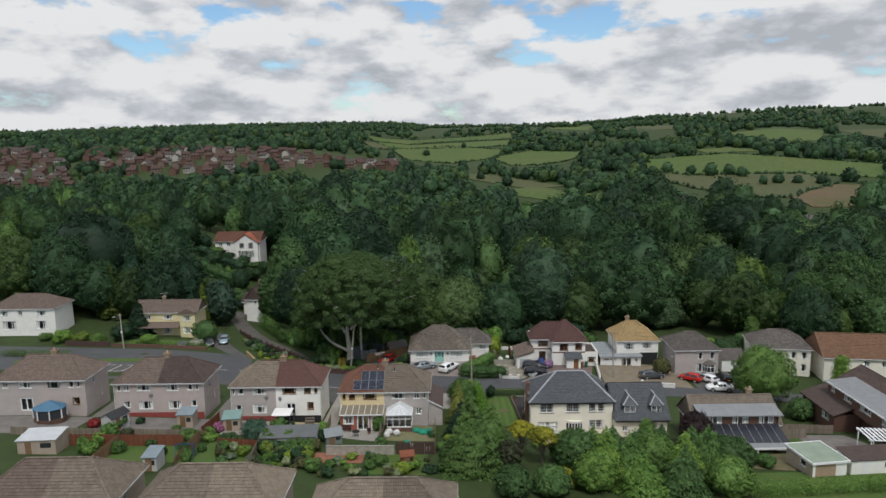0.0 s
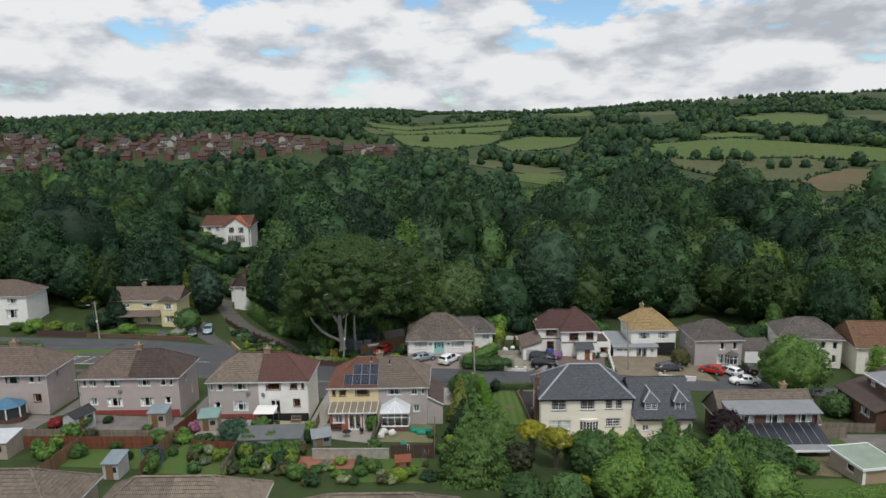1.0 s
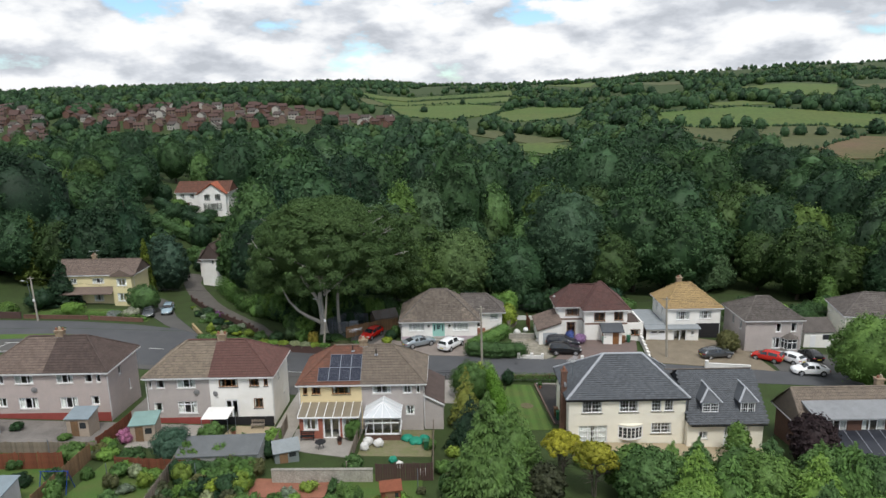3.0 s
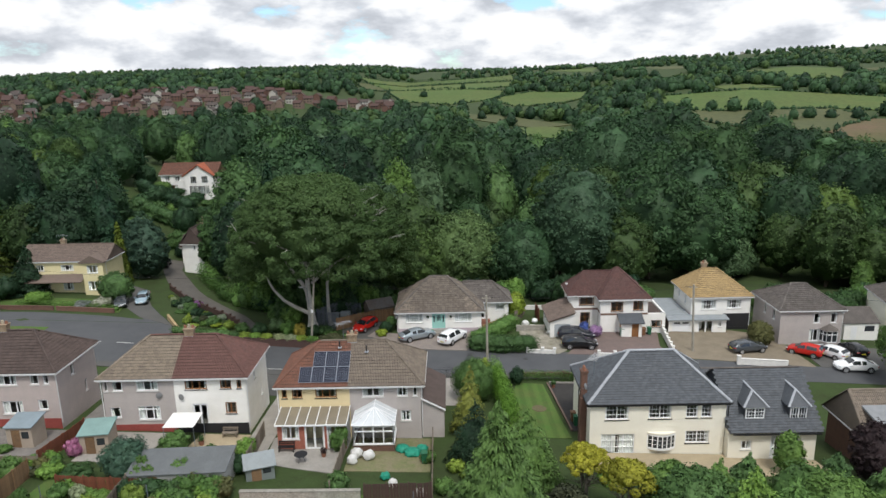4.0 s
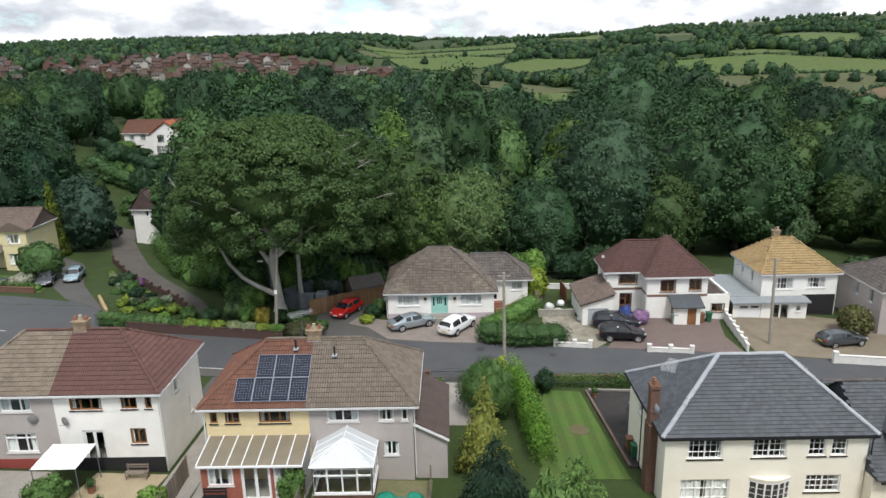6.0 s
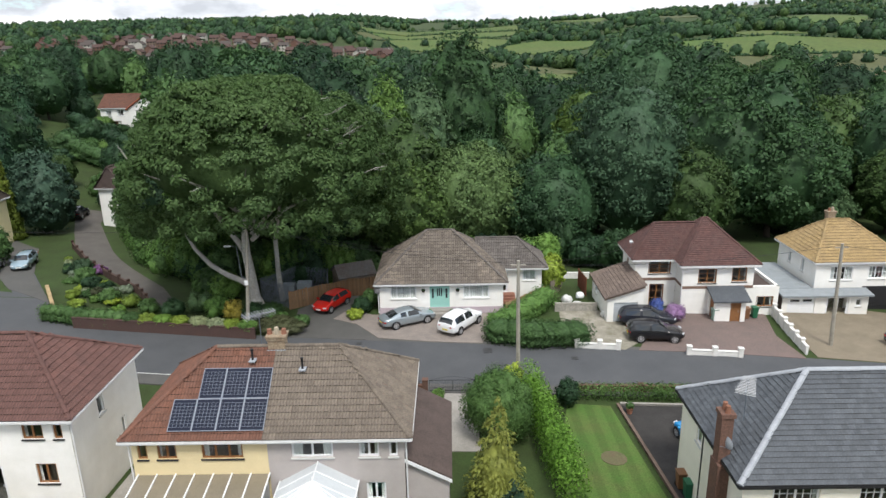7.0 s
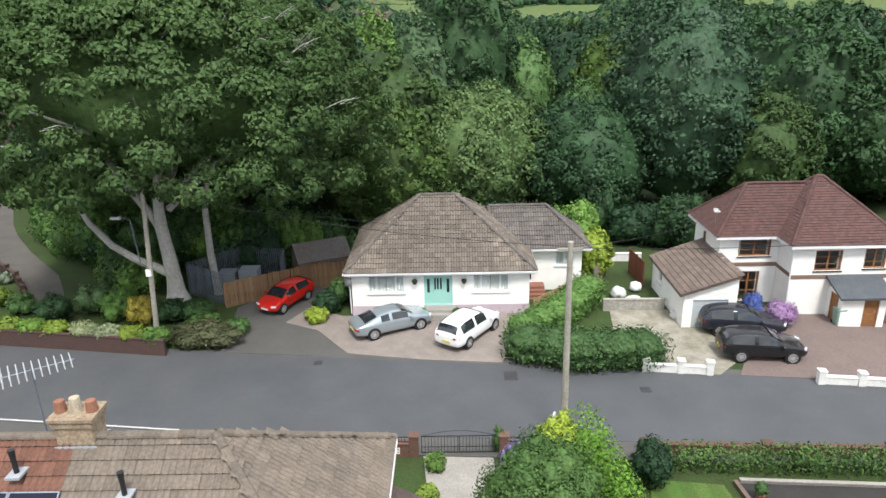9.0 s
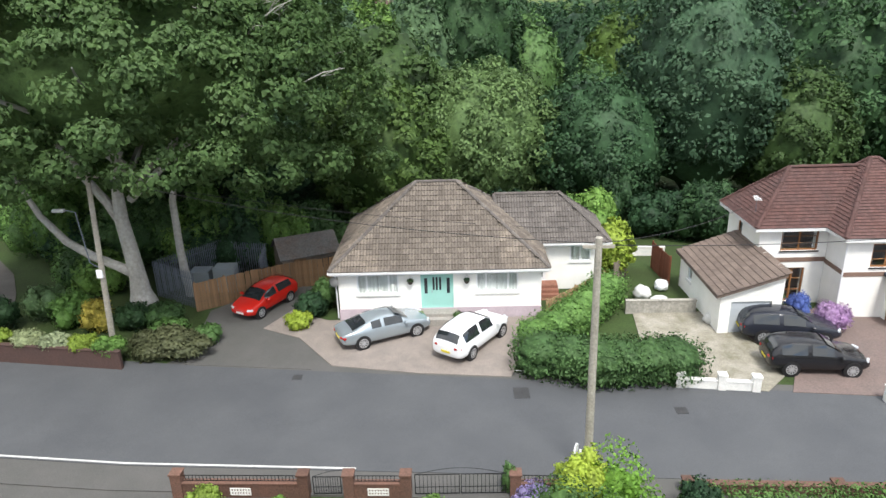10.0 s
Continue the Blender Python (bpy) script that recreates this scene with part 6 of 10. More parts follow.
def round_lobes(h, r, base, n, seed, spread=0.62, small=0.42):
    """Clumps of a broad domed crown of radius r from base to h: many small ones over an uneven dome."""
    rng = random.Random(seed)
    mid, up, down = base + (h - base) * 0.42, (h - base) * 0.58, (h - base) * 0.42
    n = n * 6
    out = [((0, 0, mid + 0.06 * up), (r * 0.90, r * 0.90, up * 0.92))]
    bulge = [(rng.uniform(0, 6.28), rng.uniform(-0.2, 0.9), rng.uniform(-0.16, 0.12)) for _ in range(7)]
    for i in range(n):
        t = 2 * math.pi * (i * 0.618034 + rng.random() * 0.08)
        f = (i + 0.5) / n * 1.72 - 0.72
        ring = math.sqrt(max(0.03, 1 - f * f))
        e = 0.86 + rng.uniform(-0.06, 0.06) + sum(w * math.exp(-((math.cos(t - bt) - 1) ** 2) * 2 - (f - bf) ** 2 * 4) for bt, bf, w in bulge)
        s = small * rng.uniform(0.24, 0.52)
        out.append(((math.cos(t) * ring * r * e * spread / 0.62, math.sin(t) * ring * r * e * spread / 0.62, mid + f * (up if f > 0 else down) * e), (r * s, r * s, r * s * 0.78)))
    return out


def trunk_mesh(h, r, crown_r, base, seed, limbs=6):
    rng = random.Random(seed)
    bm = B()
    tube(bm, [(0, 0, -1.0), (0, 0, 0.3), (rng.gauss(0, 0.1), rng.gauss(0, 0.1), base), (rng.gauss(0, 0.3), rng.gauss(0, 0.3), h * 0.8)], [r * 1.5, r * 1.1, r * 0.85, r * 0.2], 9)
    for i in range(limbs):
        t = 2 * math.pi * (i / limbs + rng.random() * 0.1)
        z = base * (0.75 + 0.5 * rng.random())
        e = crown_r * (0.55 + 0.3 * rng.random())
        tube(bm, [(0, 0, z), (math.cos(t) * e * 0.45, math.sin(t) * e * 0.45, z + e * 0.35), (math.cos(t) * e, math.sin(t) * e, z + e * 0.75)], [r * 0.5, r * 0.32, r * 0.1], 6)
    return bm


PLANTED = []


def tree(P, h, r, base, n, size, material, label, seed, lobes=None, bark=None, tr=None, group="", nl=9, droop=0.0, rz=0, name="tree", trunk=True, spread=0.62, small=0.42, core=0.72, limbs=6, frond=0.0, aspect=0.62):
    t = thing(name, pose(*P, 0, 0, rz), label, name.replace("_", " "), group)
    if trunk:
        part("trunk", trunk_mesh(h, tr or h * 0.022, r, base * 1.15, seed, limbs), bark or BARK_DARK, t)
    V, F = leaf_cloud(lobes or round_lobes(h, r, base, nl, seed, spread, small), n, size, seed, droop, core, aspect, frond=frond, whole=0.8)
    raw("crown", V, F, material, t, normals=np.concatenate(NORMALS))
    return t


def conifer_lobes(h, r, base, n, seed):
    """Boughs in tiers, shorter towards the tip, uneven in length."""
    rng = random.Random(seed)
    out = [((0, 0, base + (h - base) * 0.32), (r * 0.6, r * 0.6, (h - base) * 0.42))]
    for i in range(n):
        f = i / n
        ring = r * (1 - f) ** 0.85 + 0.15
        k = max(4, int(10 * (1 - f)))
        for j in range(k):
            t = 2 * math.pi * (j / k + 0.5 * (i % 2) / k + rng.random() * 0.08)
            e = rng.uniform(0.52, 0.78)
            s = ring * rng.uniform(0.26, 0.4) + 0.16
            out.append(((math.cos(t) * ring * e, math.sin(t) * ring * e, base + (h - base) * (f + rng.uniform(-0.03, 0.03))), (s, s, (h - base) / n * 0.62 + 0.1)))
    out.append(((0, 0, h - 0.5), (0.28, 0.28, 1.0)))
    return out


# the woods: a few kinds built once and copied
WOOD_SORTS = (
    (16, 6.4, 2.0, LEAF_OAK, "broad dark-green oak in the wood", 16, 0.0),
    (15, 5.8, 2.0, LEAF_BEECH, "mid-green beech in the wood", 16, 0.2),
    (18, 7.0, 2.5, LEAF_DARK, "very dark broad-leaved tree in the wood", 18, 0.0),
    (14, 5.4, 1.5, LEAF_WILLOW, "grey-green willow in the wood", 14, 0.8),
    (18, 3.8, 1.0, LEAF_CONIFER, "tall dark conifer in the wood", 0, 0.0),
    (16, 4.2, 2.0, LEAF_HEDGE, "slender green birch in the wood", 12, 0.6),
)


def wood_kind(k, row, n, size):
    h, r, base, m, lab, nl, droop = WOOD_SORTS[k]
    con = not nl
    return tree((300 + 10 * k, -300 - 20 * row, 20), h, r, base, n, size, m, lab, 11 + k + 40 * row, group="trees of the wood", nl=nl, droop=droop, lobes=conifer_lobes(h, r, base, 14, 3 + row) if con else None, frond=0.5 if con else 0.0, aspect=0.45 if con else 0.62)


KINDS = [wood_kind(k, 0, 5200, 0.56) for k in range(6)]
NEAR_KINDS = [wood_kind(k, 1, 11000, 0.42) for k in range(6)]
HERO = []


def clear_of(x, y):
    if -58 < x < -33 and 0 < y < 36 or -58 < x < -41 and y < 52:
        return False
    if inside((x, y), [(-78, 80), (-78, 98), (-50, 98), (-50, 80)]):
        return False
    if 122 < x < 148 and 240 < y < 285 or 150 < x < 215 and 195 < y < 250:
        return False
    if x < -40 and y < 26 or y < 13 or (-4 < x < 36 and y < 36) or (36 < x < 66 and y < 36):
        return False
    if any(inside((x, y), f[1]) for f in FIELDS) or (y > 95 and any(inside((x, y), f) for f in CLEAR)):
        return False
    return all((x - hx) ** 2 + (y - hy) ** 2 > hr ** 2 for hx, hy, hr in HERO)


def plant_wood(rng):
    """The nearer trees one by one; those farther back joined into one wood."""
    done, V, F, W, most = [], {}, {}, {}, 262
    for y0, y1, gap, tries, small in ((12, 40, 6.8, 1600, 0.9), (40, 75, 8.8, 1300, 0.95), (75, 150, 10.0, 2300, 1.0), (150, 270, 11.5, 1800, 1.0)):
        for _ in range(tries):
            y = rng.uniform(y0, y1)
            half = (y + 128) * 0.64
            x = rng.uniform(-half, half)
            if not clear_of(x, y) or any((x - a) ** 2 + (y - b) ** 2 < gap ** 2 for a, b in done):
                continue
            done.append((x, y))
            k = rng.choices(range(6), ((5, 4.2, 1.2, 1.6) if y < 46 else (5, 2.4, 4.6, 0.8)) + ((4.5 if y > 55 else 2.0) if x < 0 else 0.6, 2.0))[0]
            s = small * rng.choice((rng.uniform(0.6, 1.0), rng.uniform(0.85, 1.2), rng.uniform(1.15, 1.5))) * (0.7 if y < 24 else 1.0)
            if k == 4:
                s = min(s, 1.15) * 0.9
            s = min(s, max(0.4, (23 - gz(x, y)) / 18))
            if inside((x, y), [(-36, 26), (-54, 26), (-80, 80), (-43, 80)]):
                s = 0.36 if y < 62 else 0.24
            m = pose(x, y, gz(x, y) - 0.2, rng.gauss(0, 2), rng.gauss(0, 2), rng.uniform(0, 360)) @ Matrix.Diagonal((s, s, s * rng.uniform(0.9, 1.12), 1))
            if len(done) <= most:
                copy_thing((NEAR_KINDS if y < 46 else KINDS)[k], m)
                continue
            v, f, q = FAR_CROWNS[k]
            a = np.array(m)
            W.setdefault(k, []).append(q @ np.array(m.to_3x3().normalized()).T)
            base = sum(len(q) for q in V.get(k, []))
            V.setdefault(k, []).append(v @ a[:3, :3].T + a[:3, 3])
            F.setdefault(k, []).append(f + base)
    for k in V:
        wood_object(np.concatenate(V[k]), np.concatenate(F[k]), np.concatenate(W[k]), (LEAF_OAK, LEAF_BEECH, LEAF_DARK, LEAF_WILLOW, LEAF_CONIFER, LEAF_HEDGE)[k], ("dark oaks", "beeches", "darkest broad-leaved trees", "grey-green willows", "conifers", "birches")[k])


def wood_object(v, f, q, material, what):
    """A joined wood: all quads and triangles of many crowns (a triangle repeats its last corner)."""
    me = bpy.data.meshes.new("far_wood")
    quads, tris = f[f[:, 2] != f[:, 3]], f[f[:, 2] == f[:, 3]][:, :3]
    me.from_pydata(v.tolist(), [], quads.tolist() + tris.tolist())
    me.materials.append(material)
    me.shade_smooth()
    me.normals_split_custom_set_from_vertices(q)
    tagged(new("far_wood", me), "distant wood of " + what, "wood", kind="stuff")


def far_crown(h, r, base, n, size, seed, lobes=None, nl=8):
    v, f = leaf_cloud(lobes or round_lobes(h, r, base, nl, seed), n, size, seed, whole=0.8)
    f = np.array([q if len(q) == 4 else (*q, q[2]) for q in f])
    return np.array(v), f, np.concatenate(NORMALS)


FAR_CROWNS = [far_crown(16, 6.4, 1.0, 560, 1.25, 1, nl=6), far_crown(15, 5.8, 1.0, 560, 1.2, 2, nl=6), far_crown(18, 7.0, 1.0, 620, 1.3, 3, nl=6), far_crown(14, 5.4, 0.5, 520, 1.1, 4, nl=6), far_crown(18, 3.8, 0.5, 420, 1.0, 5, lobes=[((0, 0, 1.2 + 2.3 * i), (3.5 - 0.44 * i, 3.5 - 0.44 * i, 1.7)) for i in range(8)]), far_crown(16, 4.2, 1.0, 480, 1.1, 6, nl=5)]


def great_beech():
    """The spreading beech by the road: an umbrella of clumps over a pale forked trunk, with bare twigs showing on top."""
    rng = random.Random(8)
    lobes = [((0, 0, 13.4), (9.6, 8.4, 4.8))]
    for i in range(420):
        t = 2.399963 * i + rng.uniform(-0.1, 0.1)
        q = math.sqrt((i + 0.5) / 420)
        wob = 1 + 0.07 * math.sin(3 * t + 1) + 0.05 * math.sin(5 * t)
        z = 7.2 + 11.8 * math.sqrt(max(0.0, 1 - q ** 2.4)) + rng.uniform(-0.6, 0.5) + 0.5 * math.sin(4 * t + 9 * q) + 1.5 * q * max(0.0, -math.sin(t) + 0.2)
        s = rng.uniform(0.6, 1.25)
        lobes.append(((q * 12.0 * wob * math.cos(t), q * 10.6 * wob * math.sin(t), z), (s * 1.15, s * 1.15, s * 0.8)))
    for i in range(110):
        t = 2.399963 * i
        q = math.sqrt((i + 0.5) / 110) * 0.95
        s = rng.uniform(0.7, 1.2)
        lobes.append(((q * 12.0 * math.cos(t), q * 10.6 * math.sin(t), 6.6 + 3.2 * (1 - q) + rng.uniform(-0.6, 1.0) + 1.7 * max(0.0, -math.sin(t) + 0.3)), (s * 1.2, s * 1.2, s * 0.75)))
    HERO.append((-16.2, 4.0, 11.5))
    tree_at = thing("beech_tree", Matrix.Translation((-17.3, 2.2, 0.2)), "great spreading beech with pale grey trunk beside the road", "tree")
    bm = B()
    tube(bm, [(0.1, 0, -1), (0.05, 0, 0.0), (0.0, 0, 0.6), (0, 0, 1.5), (-0.15, 0.05, 3.2), (-0.35, 0.1, 5.0), (-0.3, 0.2, 7.0), (0.0, 0.6, 10), (0.4, 1, 14)], [0.95, 0.78, 0.58, 0.48, 0.42, 0.38, 0.28, 0.18, 0.07], 14)
    tube(bm, [(-0.1, 0, 1.7), (-1.0, -0.15, 2.3), (-2.2, -0.2, 2.9), (-3.6, -0.1, 3.8), (-5.0, 0.3, 5.2), (-6.2, 0.6, 7.5)], [0.30, 0.27, 0.25, 0.22, 0.18, 0.10], 10)
    tube(bm, [(-0.3, 0.1, 4.6), (-1.0, 0.2, 5.9), (-2.0, 0.3, 7.3), (-3.1, 0.3, 9.2), (-4.2, 0, 12)], [0.28, 0.26, 0.23, 0.18, 0.07], 10)
    tube(bm, [(2.2, 1.6, -1), (2.0, 1.6, 2.5), (2.0, 1.7, 5.5), (2.8, 2.2, 10)], [0.30, 0.23, 0.2, 0.1], 9)
    for a in range(9):
        q = 0.72 * a
        tube(bm, [(0.2, 0.4, 6 + a * 0.5), (math.cos(q) * 3.8, math.sin(q) * 3.8, 9 + a * 0.4), (math.cos(q) * 8.2, math.sin(q) * 7.6, 11 + a * 0.4)], [0.24, 0.15, 0.04], 6)
    trunk = part("trunk", bm, mat("smooth_grey_bark", (0.43, 0.415, 0.385), 0.85, var=0.25, scale=0.8, fine=6, bump=0.5, col2=(0.30, 0.29, 0.26)), tree_at)
    bm = B()
    for i in range(90):
        t, q = rng.uniform(0, 6.283), math.sqrt(rng.random()) * 0.92
        z = 7.6 + 11.6 * math.sqrt(max(0.0, 1 - q ** 2.4))
        p = Vector((0.8 + q * 12.0 * math.cos(t), 1.8 + q * 10.6 * math.sin(t), z - 0.5))
        d = Vector((math.cos(t) + rng.gauss(0, 0.5), math.sin(t) + rng.gauss(0, 0.5), rng.uniform(-0.1, 0.7))).normalized()
        l = rng.uniform(1.2, 2.6)
        tube(bm, [p, p + d * l * 0.5 + Vector((0, 0, 0.15)), p + d * l], [0.045, 0.035, 0.012], 4)
        for s in (-1, 1):
            e = (d + Vector((-d.y, d.x, 0.2)) * 0.6 * s).normalized()
            tube(bm, [p + d * l * 0.45, p + d * l * 0.45 + e * l * 0.45], [0.025, 0.01], 3)
    part("bare_twigs", bm, MATS["smooth_grey_bark"], tree_at, "pale bare twigs among the leaves")
    v, f = leaf_cloud([((c[0] + 0.8, c[1] + 1.8, c[2]), r) for c, r in lobes], 125000, 0.29, 5, 0.5, core=0.85, whole=0.8)
    raw("crown", v, f, leaf_mat("great_beech_leaves", (0.072, 0.125, 0.035), (0.142, 0.215, 0.064), trans=0.42, even=True, gap_shade=2.2), tree_at, normals=np.concatenate(NORMALS))


def hero_trees():
    great_beech()
    # x, y, height of the top, radius, lowest leaves over the ground
    for x, y, top, r, base, n, size, m, lab, seed, nl, dr in (
        (3.2, 26, 10.9, 7.2, 1.0, 22000, 0.33, LEAF_WILLOW, "pale grey-green willow behind the bungalow", 21, 22, 1.2),
        (13.8, 26, 9.9, 6.9, 1.0, 20000, 0.34, LEAF_OAK, "round green oak behind the bungalow", 22, 22, 0.1),
        (-8.2, 44, 17.4, 4.2, 2.0, 12000, 0.42, LEAF_HEDGE, "slender tall tree with hanging light-green leaves", 23, 16, 1.4),
        (-3.2, 52, 17.0, 5.0, 2.0, 10000, 0.45, LEAF_WILLOW, "tall greyish tree in the wood", 35, 16, 0.3),
        (23.0, 28, 18.6, 7.4, 2.0, 22000, 0.38, leaf_mat("grey_green_leaves", (0.036, 0.072, 0.033), (0.080, 0.142, 0.066)), "tall dark grey-green tree behind the houses", 24, 24, 0.4),
        (30.8, 27, 10.2, 5.6, 1.0, 13000, 0.38, LEAF_BEECH, "yellowish green broad-leaved garden tree", 25, 16, 0.2),
        (52.5, 42, 2.2, 8.2, 0.4, 15000, 0.40, LEAF_WILLOW, "rounded grey-green willow behind the houses", 26, 18, 0.5),
        (66, 71, 9.8, 12.0, 1.0, 16000, 0.55, LEAF_BEECH, "broad tree with sunlit yellow-green leaves", 27, 22, 0.2),
        (2.8, 64, 24.2, 8.4, 3.0, 14000, 0.56, LEAF_DARK, "very tall dark broad-leaved tree", 28, 22, 0.2),
        (43.5, 100, 23.4, 14.5, 2.0, 18000, 0.70, LEAF_OAK, "great domed dark tree of the wood", 29, 26, 0.2),
        (-35.8, 63, 17.8, 9.2, 1.0, 16000, 0.52, LEAF_OAK, "round dark-green tree near a white house", 30, 22, 0.2),
        (-84, 40, 25.8, 11.5, 1.0, 16000, 0.56, LEAF_DARK, "huge dark domed tree beyond a garden", 31, 24, 0.1),
        (-64.5, 30, 15.4, 6.4, 1.0, 12000, 0.44, LEAF_DARK, "dark tree beside a yellow house", 36, 18, 0.1),
        (-38.8, 32.5, 11.9, 4.2, 0.8, 12000, 0.36, LEAF_OAK, "dark green tree beside the lane", 32, 15, 0.1),
        (-50, 26.5, 11.0, 3.6, 0.3, 9000, 0.36, LEAF_BLUE, "blue-green conifer-like tree by the lane", 33, 13, 0.3),
        (-48.5, 12.2, 5.6, 2.6, 0.3, 7000, 0.2, LEAF_HEDGE, "small garden tree with pale leaves", 34, 10, 0.1),
        (128, 172, 12.8, 14.0, 1.0, 12000, 0.8, LEAF_DARK, "very dark round tree beyond the wood", 37, 22, 0.1),
        (80, 32, 4.9, 7.4, 0.6, 12000, 0.45, LEAF_BEECH, "round yellowish-green tree behind a garden", 38, 18, 0.1),
        (92, 56, 6.4, 9.5, 0.6, 12000, 0.55, LEAF_OAK, "round dark-green tree on the slope", 39, 20, 0.1),
    ):
        g = gz(x, y) - 0.1
        HERO.append((x, y, r * 0.9))
        tree((x, y, g), top - g, r, base, n, size, m, lab, seed, nl=nl, droop=dr, bark=BARK)
    lime = leaf_mat("lime_needles", (0.10, 0.14, 0.015), (0.25, 0.30, 0.05))
    for x, y, top, r, m, lab, seed in ((-75, 27.7, 14.6, 3.2, lime, "lime-yellow pointed conifer in a garden", 41), (-52.5, 23, 10.6, 1.2, lime, "slim yellow-green conifer behind a house", 42), (-64, 16.5, 8.6, 3.2, LEAF_DARK, "dark bushy conifer in a front garden", 43), (-21.6, 66, 20.6, 3.6, LEAF_CONIFER, "pointed green spruce in the wood", 44), (-26.5, 69, 19.6, 3.4, LEAF_BLUE, "blue-green spruce in the wood", 45)):
        HERO.append((x, y, r))
        g = gz(x, y)
        tree((x, y, g), top - g, r, 0.5, 9000, 0.36, m, lab, seed, lobes=conifer_lobes(top - g, r, 0.4, 14, seed), name="conifer", frond=0.6, aspect=0.45)


hero_trees()
plant_wood(random.Random(77))
for o in KINDS + NEAR_KINDS:
    for c in list(o.children):
        bpy.data.objects.remove(c)
    bpy.data.objects.remove(o)
# ---------------------------------------------------------------- vehicles
TYRE = mat("tyre_rubber", (0.018, 0.018, 0.019), 0.8, var=0.15, bump=0.1)
RIM = mat("alloy_rim", (0.55, 0.56, 0.58), 0.35, metal=0.6, var=0.08, bump=0)
CAR_GLASS = mat("car_glass", (0.018, 0.022, 0.025), 0.06, var=0.05, bump=0, spec=0.8)
CAR_TRIM = mat("car_trim", (0.015, 0.015, 0.016), 0.5, var=0.1, bump=0)
LAMP_RED = mat("rear_lamp_red", (0.35, 0.015, 0.015), 0.2, var=0.05, bump=0, spec=0.6)
LAMP_CLEAR = mat("headlamp", (0.55, 0.57, 0.6), 0.12, var=0.05, bump=0, spec=0.7)
PLATE_Y, PLATE_W = mat("yellow_plate", (0.6, 0.5, 0.05), 0.5, var=0.05, bump=0), mat("white_plate", (0.7, 0.7, 0.68), 0.5, var=0.05, bump=0)


def paint(name, col, metal=0.0):
    return mat(name, col, 0.22, metal=metal, var=0.03, scale=2, fine=5, bump=0.0, spec=0.35, coat=0.25)


# side outlines: stations along the length as (x, half width, sill, belt, roof, half roof width); x from rear to front, for a car 1 long
SHAPES = {
    "saloon": [(-0.5, .70, .42, .78, .80, .55), (-0.485, .80, .30, .90, .93, .62), (-0.40, .90, .25, .97, 1.02, .66), (-0.30, .93, .22, .98, 1.20, .62), (-0.20, .93, .20, .98, 1.36, .60), (-0.06, .93, .20, .97, 1.44, .60), (0.08, .93, .20, .96, 1.42, .60), (0.17, .93, .20, .95, 1.24, .63), (0.25, .93, .20, .93, 1.0, .68), (0.36, .91, .21, .88, .92, .70), (0.455, .82, .24, .76, .80, .62), (0.49, .70, .30, .62, .66, .5), (0.5, .6, .36, .55, .58, .45)],
    "suv": [(-0.5, .72, .45, .95, .98, .60), (-0.49, .84, .36, 1.05, 1.10, .66), (-0.46, .90, .32, 1.06, 1.35, .64), (-0.41, .93, .28, 1.06, 1.56, .62), (-0.30, .93, .26, 1.05, 1.66, .62), (-0.12, .93, .26, 1.03, 1.69, .62), (0.04, .93, .26, 1.02, 1.64, .62), (0.13, .93, .26, 1.0, 1.42, .64), (0.22, .93, .26, .99, 1.10, .68), (0.34, .92, .27, .96, 1.02, .70), (0.44, .86, .30, .86, .92, .64), (0.49, .72, .38, .70, .74, .52), (0.5, .6, .42, .6, .62, .45)],
    "hatch": [(-0.5, .70, .42, .88, .9, .58), (-0.485, .82, .32, .98, 1.02, .64), (-0.45, .87, .27, .99, 1.20, .62), (-0.37, .89, .24, .98, 1.38, .60), (-0.22, .89, .22, .96, 1.45, .60), (-0.05, .89, .22, .94, 1.46, .60), (0.10, .89, .22, .92, 1.36, .61), (0.20, .89, .22, .90, 1.12, .64), (0.28, .89, .22, .88, .95, .68), (0.38, .87, .23, .82, .87, .68), (0.46, .79, .26, .70, .74, .58), (0.495, .66, .32, .58, .6, .48), (0.5, .58, .36, .54, .56, .42)],
}
CABIN = {"saloon": (3, 8), "suv": (2, 8), "hatch": (2, 8)}


